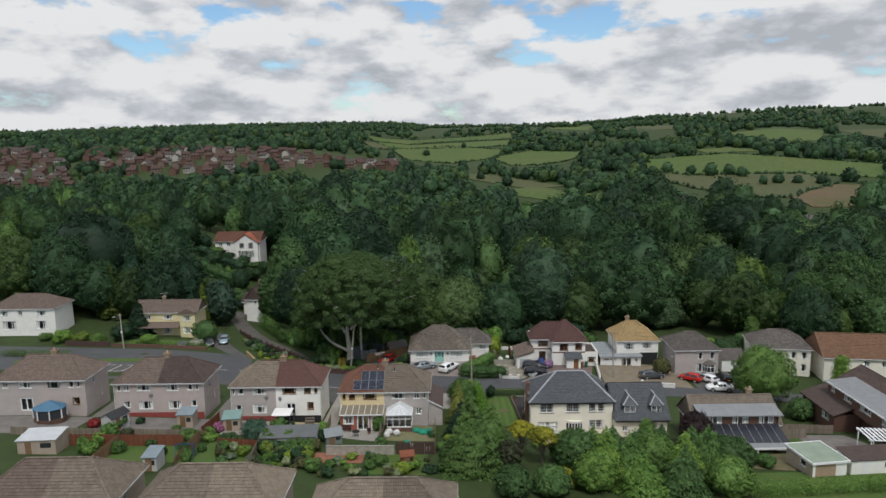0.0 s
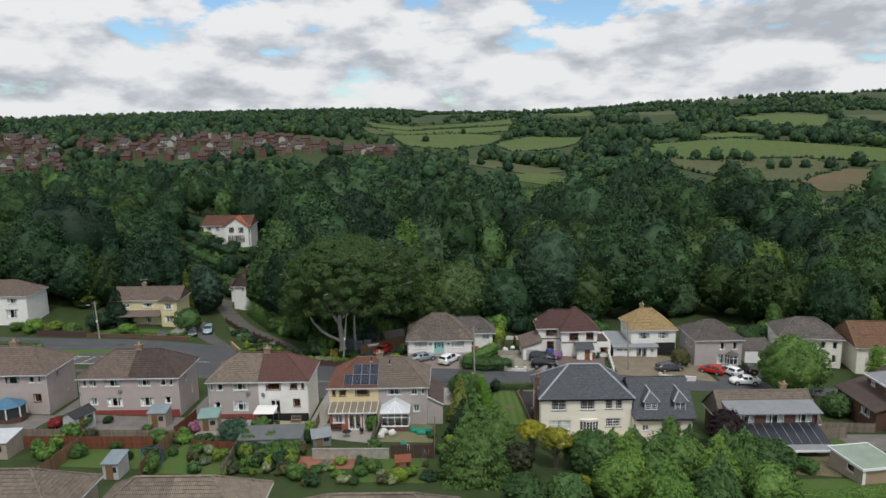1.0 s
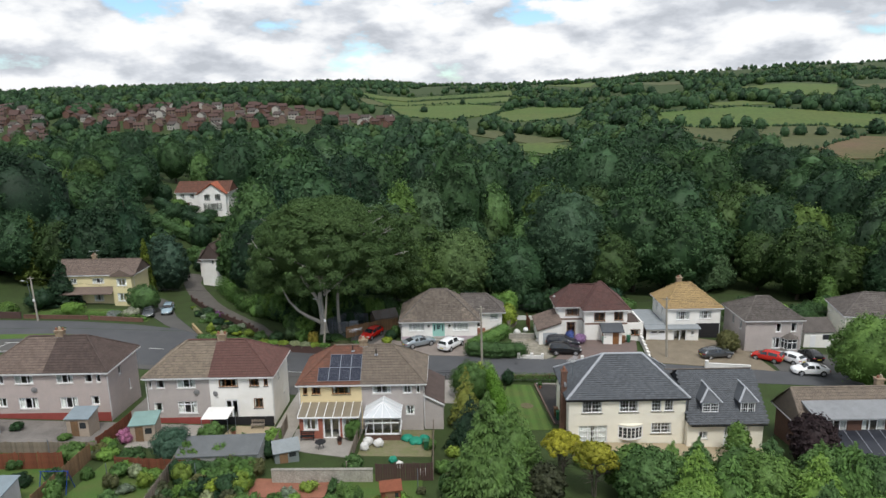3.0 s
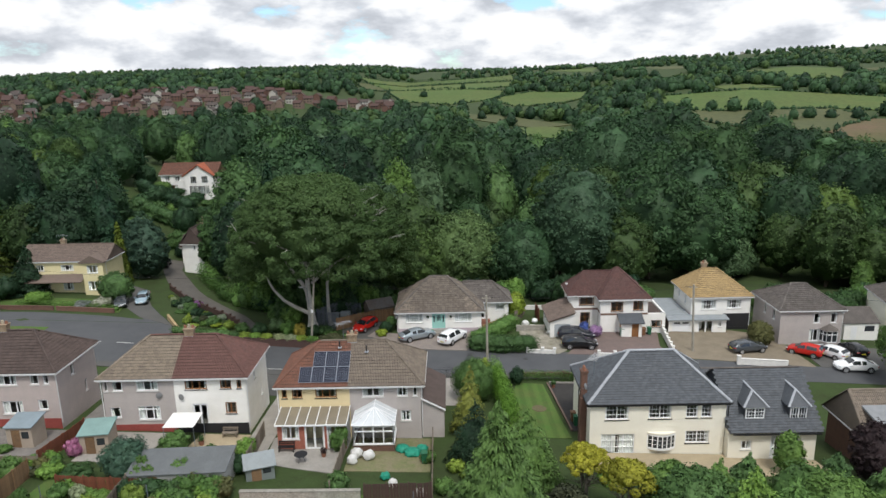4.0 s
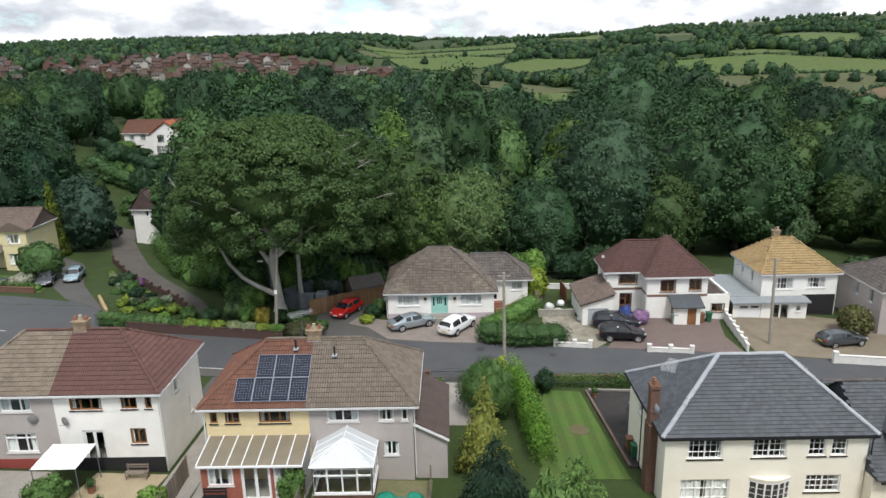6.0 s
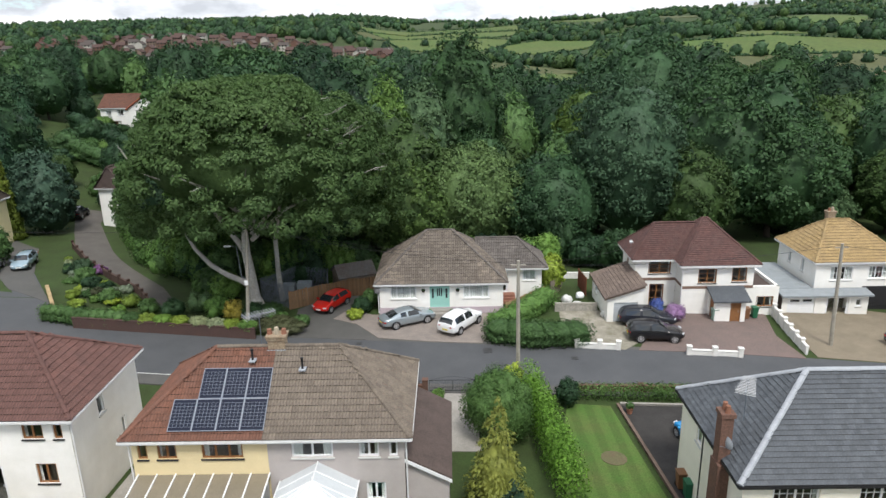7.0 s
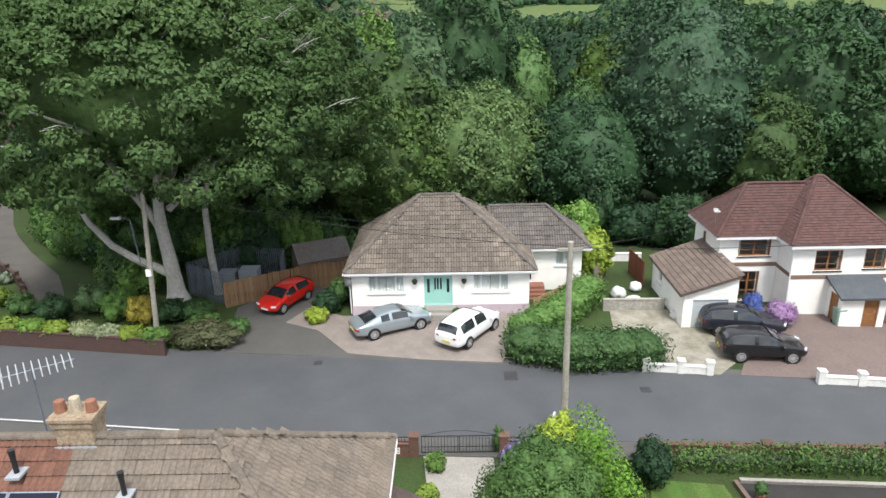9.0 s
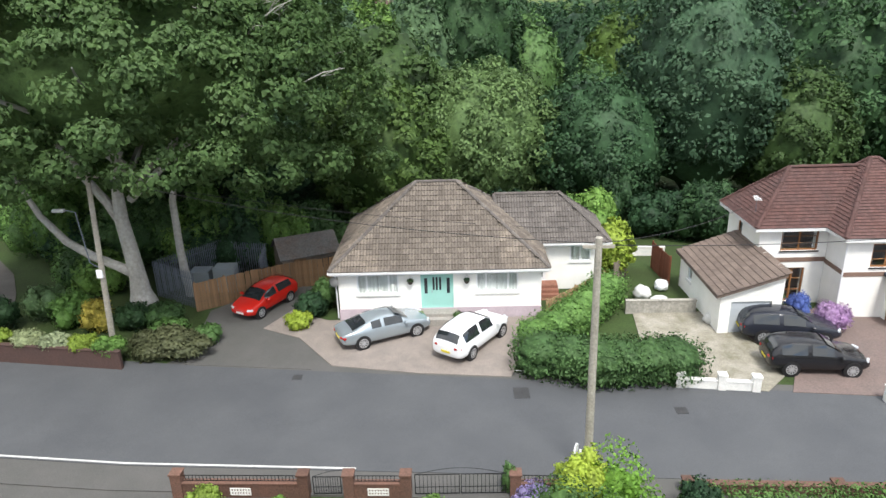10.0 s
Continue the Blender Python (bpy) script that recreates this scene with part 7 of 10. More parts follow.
def car(P, rz, length, shape, body_mat, label, rim=None, scale_z=1.0):
    c = thing("car", pose(*P, 0, 0, rz), label, "car", "parked cars")
    st = SHAPES[shape]
    i0, i1 = CABIN[shape]
    rings = []
    for x, w, s, b, r, hr in st:
        s, b, r = s * scale_z, b * scale_z, r * scale_z
        half = [(0, s), (w * 0.85, s), (w, s + 0.12), (w * 1.0, (s + b) / 2 + 0.06), (w * 0.965, b), (hr + (w - hr) * 0.30, b + (r - b) * 0.62), (hr, r - 0.05), (hr * 0.62, r), (0, r + 0.012)]
        ring = half + [(-y, z) for y, z in half[-2:0:-1]]
        rings.append([(x * length, y, z) for y, z in ring])
    n = len(rings[0])
    bm, gl = B(), {}
    vs = [[bm.verts.new(p) for p in ring] for ring in rings]
    panes = []
    for i in range(len(rings) - 1):
        for k in range(n):
            k2 = (k + 1) % n
            bm.faces.new((vs[i][k], vs[i + 1][k], vs[i + 1][k2], vs[i][k2]))
    bm.faces.new(vs[0][::-1]), bm.faces.new(vs[-1])
    bmesh.ops.recalc_face_normals(bm, faces=bm.faces[:])
    body = part("body", bm, body_mat, c)
    body.data.shade_smooth()
    mod = body.modifiers.new("round", "SUBSURF")
    mod.levels = mod.render_levels = 1
    # glass: side lights, windscreen and rear window, each a shell just proud of the body

    def shell_pane(name, quads):
        p, seen = B(), {}
        for q in quads:
            f = []
            for v in q:
                key = tuple(round(t, 4) for t in v)
                if key not in seen:
                    seen[key] = p.verts.new(v)
                f.append(seen[key])
            p.faces.new(f)
        bmesh.ops.recalc_face_normals(p, faces=p.faces[:])
        return part(name, p, CAR_GLASS, c)

    def at(i, k, f=0.0):
        a = Vector(rings[i][k]).lerp(Vector(rings[min(i + 1, len(rings) - 1)][k]), f)
        out = Vector((0, math.copysign(1, a.y) if abs(a.y) > 1e-3 else 0, 0.25))
        return a + out * 0.012
    mid = (i0 + i1) // 2
    for side in (1, -1):
        ka, kb, kc = (4, 5, 6) if side == 1 else (n - 4, n - 5, n - 6)
        for lo, hi in ((i0 + 1, mid), (mid, i1 - 1)):
            quads = []
            for i in range(lo, hi):
                fa, fb = (0.14 if i == lo else 0.0), (0.88 if i == hi - 1 else 1.0)
                for k0, k1 in ((ka, kb), (kb, kc)):
                    a, b, d, e = at(i, k0, fa), at(i, k0, fb), at(i, k1, fb), at(i, k1, fa)
                    if k0 == ka:
                        a, b = a.lerp(e, 0.12), b.lerp(d, 0.12)
                    else:
                        d, e = d.lerp(b, 0.25), e.lerp(a, 0.25)
                    quads.append([tuple(q) for q in (a, b, d, e)])
            shell_pane("side_window", quads)
    for name, i, lo, hi in (("windscreen", i1 - 2, 0.12, 1.9), ("rear_window", i0 - 1, 0.25, 1.75)):
        quads = []
        ks = [6, 7, 8, n - 7, n - 6]
        for a, b in zip(ks, ks[1:]):
            for q0, q1 in ((lo, 1.0), (1.0, hi)):
                def top(k, f):
                    j = i + (1 if f >= 1.0 else 0)
                    g = f - 1 if f >= 1.0 else f
                    p = Vector(rings[j][k]).lerp(Vector(rings[j + 1][k]), g) if g else Vector(rings[j][k])
                    return tuple(p + Vector((0.012 if i > mid else -0.012, 0, 0.014)))
                quads.append([top(a, q0), top(a, q1), top(b, q1), top(b, q0)])
        shell_pane(name, quads)
    half_w = st[5][1]
    r = 0.34 if shape != "hatch" else 0.31
    for x in (-0.285 * length, 0.31 * length):
        for s in (1, -1):
            p = B()
            rod(p, (x, s * (half_w - 0.24), r), (x, s * (half_w + 0.005), r), r + 0.065, n=20)
            part("wheel_arch", p, CAR_TRIM, c)
            p = B()
            rod(p, (x, s * (half_w - 0.2), r), (x, s * (half_w + 0.015), r), r, n=20)
            bevelled(p, 0.025)
            w = part("wheel", p, TYRE, c)
            p = B()
            hub = []
            rod(p, (x, s * (half_w + 0.0), r), (x, s * (half_w + 0.03), r), r * 0.2, n=10)
            for k in range(10):
                t = 2 * math.pi * k / 10
                d = Vector((math.cos(t), 0, math.sin(t)))
                q = Vector((-math.sin(t), 0, math.cos(t))) * 0.022
                o = Vector((x, s * (half_w + 0.02), r))
                f = [p.verts.new(o + d * 0.04 - q), p.verts.new(o + d * 0.04 + q), p.verts.new(o + d * r * 0.68 + q * 1.4), p.verts.new(o + d * r * 0.68 - q * 1.4)]
                p.faces.new(f if s < 0 else f[::-1])
            for k in range(20):
                t0, t1 = 2 * math.pi * k / 20, 2 * math.pi * (k + 1) / 20
                f = [p.verts.new((x + math.cos(t) * rr, s * (half_w + 0.022), r + math.sin(t) * rr)) for t, rr in ((t0, r * 0.64), (t1, r * 0.64), (t1, r * 0.74), (t0, r * 0.74))]
                p.faces.new(f)
            part("rim", p, rim or RIM, w)
    sz = scale_z
    for s in (1, -1):
        p = B()
        box(p, 0.0, 0.12, -0.17, 0.17, -0.06, 0.06)
        bevelled(p, 0.025)
        part("headlamp", p, LAMP_CLEAR, c).matrix_basis = pose(0.452 * length, s * 0.62, st[10][3] * sz - 0.07, 0, -8, s * 28)
        p = B()
        box(p, -0.08, 0.06, -0.19, 0.19, -0.06, 0.06)
        bevelled(p, 0.025)
        part("rear_lamp", p, LAMP_RED, c).matrix_basis = pose(-0.478 * length, s * 0.66, st[1][3] * sz - 0.16, 0, 0, s * -22)
        p = B()
        box(p, -0.08, 0.08, -0.11, 0.11, -0.06, 0.06)
        bevelled(p, 0.03)
        part("mirror", p, body_mat, c).matrix_basis = pose(0.185 * length, s * (half_w + 0.1), st[7][3] * sz + 0.06)
    for name, x, m in (("rear_plate", -0.5, PLATE_Y), ("front_plate", 0.5, PLATE_W)):
        p = B()
        box(p, -0.015, 0.015, -0.26, 0.26, -0.055, 0.055)
        part(name, p, m, c).matrix_basis = pose(x * length * 1.0, 0, (0.62 if x < 0 else 0.45) * sz)
    p = B()
    box(p, 0.455 * length, 0.49 * length, -0.5, 0.5, 0.36 * sz, 0.52 * sz)
    part("grille", p, CAR_TRIM, c)
    return c


car((-2.95, -1.65, gz(-2.95, -1.65) + 0.05), 26.5, 4.95, "saloon", paint("silver_blue_paint", (0.36, 0.41, 0.44), 0.55), "silver-blue saloon car parked on a gravel forecourt")
car((1.70, -2.65, gz(1.7, -2.65) + 0.05), 55, 4.7, "suv", paint("white_paint", (0.78, 0.79, 0.8)), "white sport utility car parked on a gravel forecourt")
car((-10.15, 2.15, gz(-10.1, 2.1) + 0.05), -118, 4.05, "hatch", paint("bright_red_paint", (0.46, 0.018, 0.012)), "bright red hatchback beside a wooden fence")
car((17.45, -5.55, gz(17.4, -5.5) + 0.06), -5, 4.45, "suv", paint("black_paint", (0.012, 0.012, 0.014)), "black sport utility car on a brick drive", scale_z=0.95)
car((17.6, -2.55, gz(17.6, -2.6) + 0.06), -8, 4.75, "suv", paint("blue_black_paint", (0.018, 0.02, 0.028)), "blue-black estate car in front of a garage", scale_z=0.95)
car((38.0, -6.4, gz(38, -6.4) + 0.05), 10, 4.6, "hatch", paint("dark_grey_paint", (0.09, 0.10, 0.11), 0.4), "dark grey estate car on a tan drive")
car((44.6, -7.2, gz(44.6, -7.2) + 0.05), 140, 4.0, "hatch", MATS["bright_red_paint"], "red hatchback on a grey drive")
car((47.4, -7.6, gz(47.4, -7.6) + 0.05), 120, 4.2, "hatch", MATS["white_paint"], "white hatchback on a grey drive")
car((50.8, -6.6, gz(50.8, -6.6) + 0.05), 95, 3.9, "hatch", MATS["black_paint"], "small black car on a grey drive")
car((48.0, -11.9, gz(48, -11.9) + 0.05), 175, 4.5, "saloon", MATS["white_paint"], "white saloon car at the roadside")
car((15.6, -21.3, gz(15.6, -21.3) + 0.05), 100, 4.0, "hatch", paint("sky_blue_paint", (0.02, 0.25, 0.55)), "sky-blue hatchback beside a white house")
car((-44.9, 12.6, gz(-44.9, 12.6) + 0.05), -75, 4.2, "hatch", paint("pale_blue_paint", (0.30, 0.40, 0.46), 0.4), "pale blue hatchback at a lane's mouth")
car((-47.2, 10.6, gz(-47.2, 10.6) + 0.05), -70, 4.0, "hatch", MATS["dark_grey_paint"], "dark grey car behind a flowering bush")
car((-50.3, 34, gz(-50.3, 34) + 0.05), 100, 4.2, "suv", MATS["black_paint"], "dark car parked beside a cottage")
# ---------------------------------------------------------------- hedges and shrubs
def bush(P, r, h, material, label, n=700, size=0.2, seed=1, name="shrub", ry=None, nl=5, category="", rz=0, droop=0.0):
    """A shrub of several leafy lobes standing on the ground at P."""
    rng = random.Random(seed)
    ry = ry or r
    lobes = [((0, 0, h * 0.45), (r * 0.75, ry * 0.75, h * 0.5))]
    for i in range(nl):
        t = 2 * math.pi * i / nl + rng.random()
        lobes.append(((math.cos(t) * r * 0.5, math.sin(t) * ry * 0.5, h * rng.uniform(0.3, 0.62)), (r * 0.5, ry * 0.5, h * 0.38)))
    for i in range(nl * 2):
        t, q, k = 2.4 * i + rng.random(), rng.uniform(0.1, 0.8), rng.uniform(0.18, 0.3)
        lobes.append(((math.cos(t) * r * q, math.sin(t) * ry * q, h * (0.35 + 0.5 * math.sqrt(1 - q * q) * rng.uniform(0.75, 1.05))), (r * k, ry * k, h * k * 0.7)))
    t = thing(name, pose(P[0], P[1], P[2] if len(P) > 2 else gz(P[0], P[1]), 0, 0, rz), label, category or name.replace("_", " "))
    V, F = leaf_cloud(lobes, int(n * 1.5), size * 0.85, seed, droop, core=0.8, whole=0.35)
    raw("foliage", V, F, material, t, normals=np.concatenate(NORMALS))
    return t


DRIVE_LINE = [(-48.8, 34), (-45, 26.5), (-41.4, 20.3), (-35.8, 13), (-30.8, 8), (-28.3, 5.8), (-25.3, 1.6)]


def on_drive(x, y, gap):
    return any(math.hypot(x - (ax + (bx - ax) * f / 8), y - (ay + (by - ay) * f / 8)) < gap for (ax, ay), (bx, by) in zip(DRIVE_LINE, DRIVE_LINE[1:]) for f in range(9))


def hedge(pts, width, h, material, label, n=1500, size=0.16, seed=1, lift=0.0, name="hedge"):
    """A hedge along a line of (x, y): overlapping box-like lobes under a skin of leaves."""
    x0, y0 = pts[0]
    base = gz(x0, y0) + lift
    lobes = []
    for (ax, ay), (bx, by) in zip(pts, pts[1:]):
        l = math.hypot(bx - ax, by - ay)
        k = max(1, round(l / (width * 0.5)))
        for i in range(k + 1):
            x, y = ax + (bx - ax) * i / k, ay + (by - ay) * i / k
            z = gz(x, y) + lift - base
            for dz in (0.28, 0.66):
                lobes.append(((x - x0, y - y0, z + h * dz), (width * 0.56, width * 0.56, h * 0.40)))
    t = thing(name, Matrix.Translation((x0, y0, base)), label, "hedge")
    V, F = leaf_cloud(lobes, int(n * 1.4), size * 0.85, seed, core=0.86)
    raw("foliage", V, F, material, t, normals=np.concatenate(NORMALS))
    return t


LAUREL = leaf_mat("laurel_leaves", (0.085, 0.165, 0.034), (0.20, 0.335, 0.075))
VARIEG = leaf_mat("variegated_leaves", (0.16, 0.19, 0.10), (0.38, 0.42, 0.26))
LIME = leaf_mat("lime_leaves", (0.17, 0.24, 0.03), (0.36, 0.44, 0.07))
SCRUB = leaf_mat("scrub_twigs", (0.07, 0.075, 0.03), (0.16, 0.16, 0.07))
hedge([(4.9, -5.2), (7.5, -6.1), (10.9, -6.0)], 2.7, 1.75, LEAF_HEDGE, "thick dark-green garden hedge beside a drive", 9000, 0.17, 51)
hedge([(4.9, -3.4), (6.8, -1.6), (8.6, 0.6), (9.6, 2.2)], 2.2, 1.65, LAUREL, "bright green laurel hedge beside a drive", 6500, 0.17, 52)
hedge([(-34.2, -1.9), (-31, -2.7), (-27.4, -3.0)], 1.5, 1.45, LEAF_HEDGE, "clipped green hedge beside the road", 5500, 0.14, 53)
for i, (x, m, lab) in enumerate(((-26.3, LEAF_HEDGE, "green"), (-24.9, LIME, "yellow-green"), (-23.4, LAUREL, "bright green"), (-22.0, LIME, "yellow-green"), (-20.3, VARIEG, "pale variegated"), (-18.9, VARIEG, "pale variegated"), (-17.4, LIME, "lime-green"), (-16.2, LAUREL, "bright green"))):
    bush((x, -3.35 - 0.09 * (x + 26), gz(x, -3.4) + 0.55), 0.95, 0.95, m, lab + " shrub above a low retaining wall", 1300, 0.13, 60 + i, ry=0.7)
for i, (x, y, r, h, m, lab) in enumerate(((-23.6, -1.0, 1.2, 1.8, LEAF_DARK, "dark rounded"), (-21.6, 0.2, 1.3, 2.2, LEAF_WILLOW, "grey-green"), (-19.9, -0.3, 1.3, 2.0, LAUREL, "bright green"), (-18.4, -0.9, 0.9, 1.9, leaf_mat("gold_variegated", (0.20, 0.17, 0.03), (0.46, 0.38, 0.09)), "golden variegated"), (-16.6, -0.6, 1.0, 1.5, LEAF_DARK, "dark green"), (-15.4, 0.2, 1.3, 1.1, LEAF_HEDGE, "mid-green"), (-14.4, -1.4, 1.2, 1.0, LAUREL, "low bright green"), (-26.3, 0.2, 1.0, 1.3, LEAF_HEDGE, "rounded green"), (-28.3, 1.3, 0.9, 1.1, LIME, "lime-green"), (-30.6, 2.0, 1.1, 1.4, LEAF_HEDGE, "green"), (-32.5, 3.6, 0.8, 0.9, SCRUB, "brownish"), (-30.5, 5.0, 0.7, 0.8, VARIEG, "pale"), (-34.3, 5.8, 1.0, 1.3, LEAF_DARK, "dark"), (-36.0, 8.0, 1.2, 1.6, LEAF_HEDGE, "green"), (-37.8, 11.0, 1.2, 1.6, LEAF_WILLOW, "grey-green"), (-34.6, 3.0, 0.7, 0.8, LIME, "lime-green"), (-33.0, 0.6, 0.8, 0.9, LIME, "yellow-green"), (-28.8, -0.4, 0.7, 0.8, LAUREL, "bright green"), (-7.7, -0.4, 0.8, 0.9, LIME, "lime-green"), (-7.2, 0.7, 1.0, 1.6, LEAF_DARK, "dark green"), (-6.6, 2.0, 0.8, 1.9, LEAF_HEDGE, "tall green"), (-35.9, 10.8, 0.8, 1.0, PINK, "pink-flowered"))):
    bush((x, y), r, h, m, lab + " garden shrub beside a drive", 1100, 0.15, 80 + i)
bush((-13.6, -3.1), 2.3, 1.25, SCRUB, "straggly brown-green scrub on a roadside bank", 3200, 0.17, 111, ry=1.5)
bush((-12.1, -2.0), 0.8, 1.1, LEAF_HEDGE, "small green shrub on a roadside bank", 900, 0.14, 112)
# the undergrowth at the edge of the wood
for i in range(34):
    rng = random.Random(300 + i)
    x = -40 + i * 2.15 + rng.gauss(0, 0.6)
    y = (10.8 if -26 < x < -6 else 12.5 if x < 12 else 15.5) + rng.gauss(0, 1.2)
    if x < -26:
        y = 14 + rng.gauss(0, 2.0)
    if 5 < x < 14:
        y += 3.5
    r = rng.uniform(1.8, 2.8)
    if on_drive(x, y, 1.6 + r):
        continue
    bush((x, y), r, rng.uniform(2.6, 5.2), rng.choice((LEAF_HEDGE, LEAF_OAK, LEAF_BEECH, LEAF_CONIFER, LAUREL, LEAF_DARK)), "tangled undergrowth at the edge of the wood", 1500, 0.3, 300 + i, name="undergrowth")
hedge([(-30.2, 12.2), (-34, 17.2), (-37, 21.8), (-41, 28)], 2.2, 3.0, LAUREL, "tall bright green hedge beside the lane", 5200, 0.24, 54)
for i in range(30):
    rng = random.Random(700 + i)
    x, y = (-31 + i * 0.9, 10.6 + rng.gauss(0, 0.9)) if i < 24 else (-25.5 + (i - 24) * 1.0, 4.4 + rng.gauss(0, 0.8))
    if on_drive(x, y, 3.4):
        continue
    bush((x, y), rng.uniform(1.5, 2.2), rng.uniform(3.4, 6.0) if i < 24 else rng.uniform(1.8, 3.0), rng.choice((LEAF_HEDGE, LAUREL, LEAF_BRIGHT, LAUREL)), "leafy green thicket below the great beech", 1700, 0.26, 700 + i, name="thicket")
for i, (x, y, r, h) in enumerate(((-70, 83, 2.6, 2.6), (-66, 81.5, 2.6, 2.2), (-61, 81.5, 2.2, 2.4), (-57, 80, 2.6, 1.8), (-49.5, 85, 2.6, 4.0), (-75, 86, 3.2, 5.5), (-48, 60, 3.2, 3.6), (-54, 66, 3.2, 3.4), (-60, 72, 3.4, 3.2), (-52, 46, 2.8, 3.4), (-49, 41, 2.2, 2.6), (-66, 76, 3.2, 3.0))):
    bush((x, y), r, h, (LEAF_HEDGE, LEAF_DARK, LEAF_OAK)[i % 3], "dense dark-green shrub on the slope below a house", 1500, 0.34, 760 + i)
for i, (x, y, r, h, m, lab) in enumerate(((-49.5, 9.6, 1.6, 1.5, leaf_mat("white_blossom", (0.10, 0.14, 0.05), (0.62, 0.58, 0.55)), "white-flowered"), (-52.0, 8.9, 1.2, 1.1, MATS["white_blossom"], "white-flowered"), (-59.5, 10.5, 2.0, 1.8, LAUREL, "rounded bright green"), (-66, 12.5, 2.6, 3.6, LEAF_DARK, "dark"), (-70, 10.5, 1.8, 2.0, LEAF_HEDGE, "green"), (-74, 11.5, 2.0, 2.2, LIME, "yellow-green"), (-78, 11.5, 2.2, 2.6, LAUREL, "bright green"), (-82, 12.8, 1.6, 1.6, LEAF_HEDGE, "green"))):
    bush((x, y), r, h, m, lab + " bush in a front garden", 1500, 0.22, 130 + i)
hedge([(-46.8, 8.0), (-54, 9.0), (-62, 9.6)], 0.9, 0.9, LAUREL, "low clipped hedge before a yellow house", 2500, 0.16, 56)
hedge([(-71, 1.6), (-84, 2.4)], 1.2, 1.3, LEAF_HEDGE, "clipped green hedge beside the road", 3000, 0.18, 57)
def gold_tree(x, y, h, r, label, seed):
    """A small tree whose golden leaves sit only on top of a tangle of bare grey branches."""
    rng = random.Random(seed)
    t = thing("tree", pose(x, y, gz(x, y), 0, 0, rng.uniform(0, 360)), label + " and grey branches", "tree")
    bm = B()
    for k in range(3):
        a = 2.1 * k + rng.random()
        tube(bm, [(0.1 * math.cos(a), 0.1 * math.sin(a), -0.4), (0.25 * math.cos(a), 0.25 * math.sin(a), h * 0.35), (0.5 * math.cos(a), 0.5 * math.sin(a), h * 0.75)], [0.10, 0.08, 0.04], 7)
    for _ in range(120):
        a, q = rng.uniform(0, 6.283), math.sqrt(rng.random())
        z = h * rng.uniform(0.28, 0.7)
        p = Vector((0.2 * math.cos(a), 0.2 * math.sin(a), z))
        e = Vector((r * q * math.cos(a), r * q * math.sin(a), z + h * rng.uniform(0.02, 0.22)))
        tube(bm, [p, p.lerp(e, 0.5) + Vector((rng.gauss(0, 0.1), rng.gauss(0, 0.1), 0.08)), e], [0.03, 0.022, 0.008], 4)
    part("branches", bm, BARK, t, "tangle of bare grey branches")
    lobes = [((0, 0, h * 0.78), (r * 0.7, r * 0.7, h * 0.12))]
    for i in range(34):
        a, q = 2.4 * i, math.sqrt((i + 0.5) / 34)
        k = rng.uniform(0.16, 0.3) * r
        lobes.append(((r * q * math.cos(a) * 0.95, r * q * math.sin(a) * 0.95, h * (0.92 - 0.2 * q * q) + rng.uniform(-0.25, 0.2)), (k, k, k * 0.75)))
    V, F = leaf_cloud(lobes, 5200, 0.17, seed, core=0.6, whole=0.4)
    raw("crown", V, F, LEAF_GOLD, t, normals=np.concatenate(NORMALS))


# between the solar-panelled house and the large white house
hedge([(6.1, -14.9), (6.4, -18.5), (6.8, -23.5), (7.0, -27.0)], 1.7, 2.55, leaf_mat("fresh_hedge_leaves", (0.07, 0.16, 0.015), (0.20, 0.36, 0.05)), "tall fresh green hedge beside a lawn", 8500, 0.15, 58)
bush((4.9, -15.3), 1.0, 2.7, LIME, "golden-tipped conifer bush at the road", 1500, 0.14, 150, droop=-1.0)
bush((3.7, -20.2), 2.3, 4.3, LEAF_HEDGE, "large dense green camellia bush", 15000, 0.12, 151, nl=9)
bush((8.6, -16.2), 1.0, 1.9, LEAF_DARK, "dark rounded bush at a lawn's corner", 1400, 0.13, 152)
bush((3.4, -15.7), 0.95, 1.5, leaf_mat("lilac_flowers", (0.16, 0.14, 0.20), (0.50, 0.36, 0.56)), "lilac-pink hydrangea beside a gate pier", 1700, 0.12, 153)
bush((18.9, -0.9), 0.7, 1.7, leaf_mat("blue_flowers", (0.10, 0.14, 0.34), (0.26, 0.34, 0.70)), "blue hydrangea in flower against a white house", 900, 0.12, 158)
bush((20.1, -1.9), 1.05, 1.5, leaf_mat("mauve_flowers", (0.22, 0.10, 0.24), (0.55, 0.36, 0.55)), "mauve hydrangea in flower against a white house", 1500, 0.13, 154)
bush((2.7, -13.95), 0.35, 1.3, LEAF_HEDGE, "small climbing shrub on a gate pier", 500, 0.1, 155)
for i, (x, y, r, h) in enumerate(((-0.2, -19.0, 0.7, 0.8), (-0.3, -17.2, 0.5, 0.6), (2.9, -16.8, 0.6, 1.0), (0.0, -15.2, 0.5, 0.9), (-7.9, -14.8, 0.7, 1.1), (-5.3, -15, 0.5, 0.7))):
    bush((x, y), r, h, (LEAF_HEDGE, LIME, LEAF_BRIGHT)[i % 3], "leafy weeds and small garden plants", 500, 0.12, 160 + i)
hedge([(8.8, -15.1), (15, -15.45), (22, -15.8), (30, -16.2)], 1.0, 1.15, leaf_mat("rose_leaves", (0.085, 0.16, 0.03), (0.22, 0.36, 0.08)), "loose leafy rose hedge behind a low brick wall", 9000, 0.13, 170)
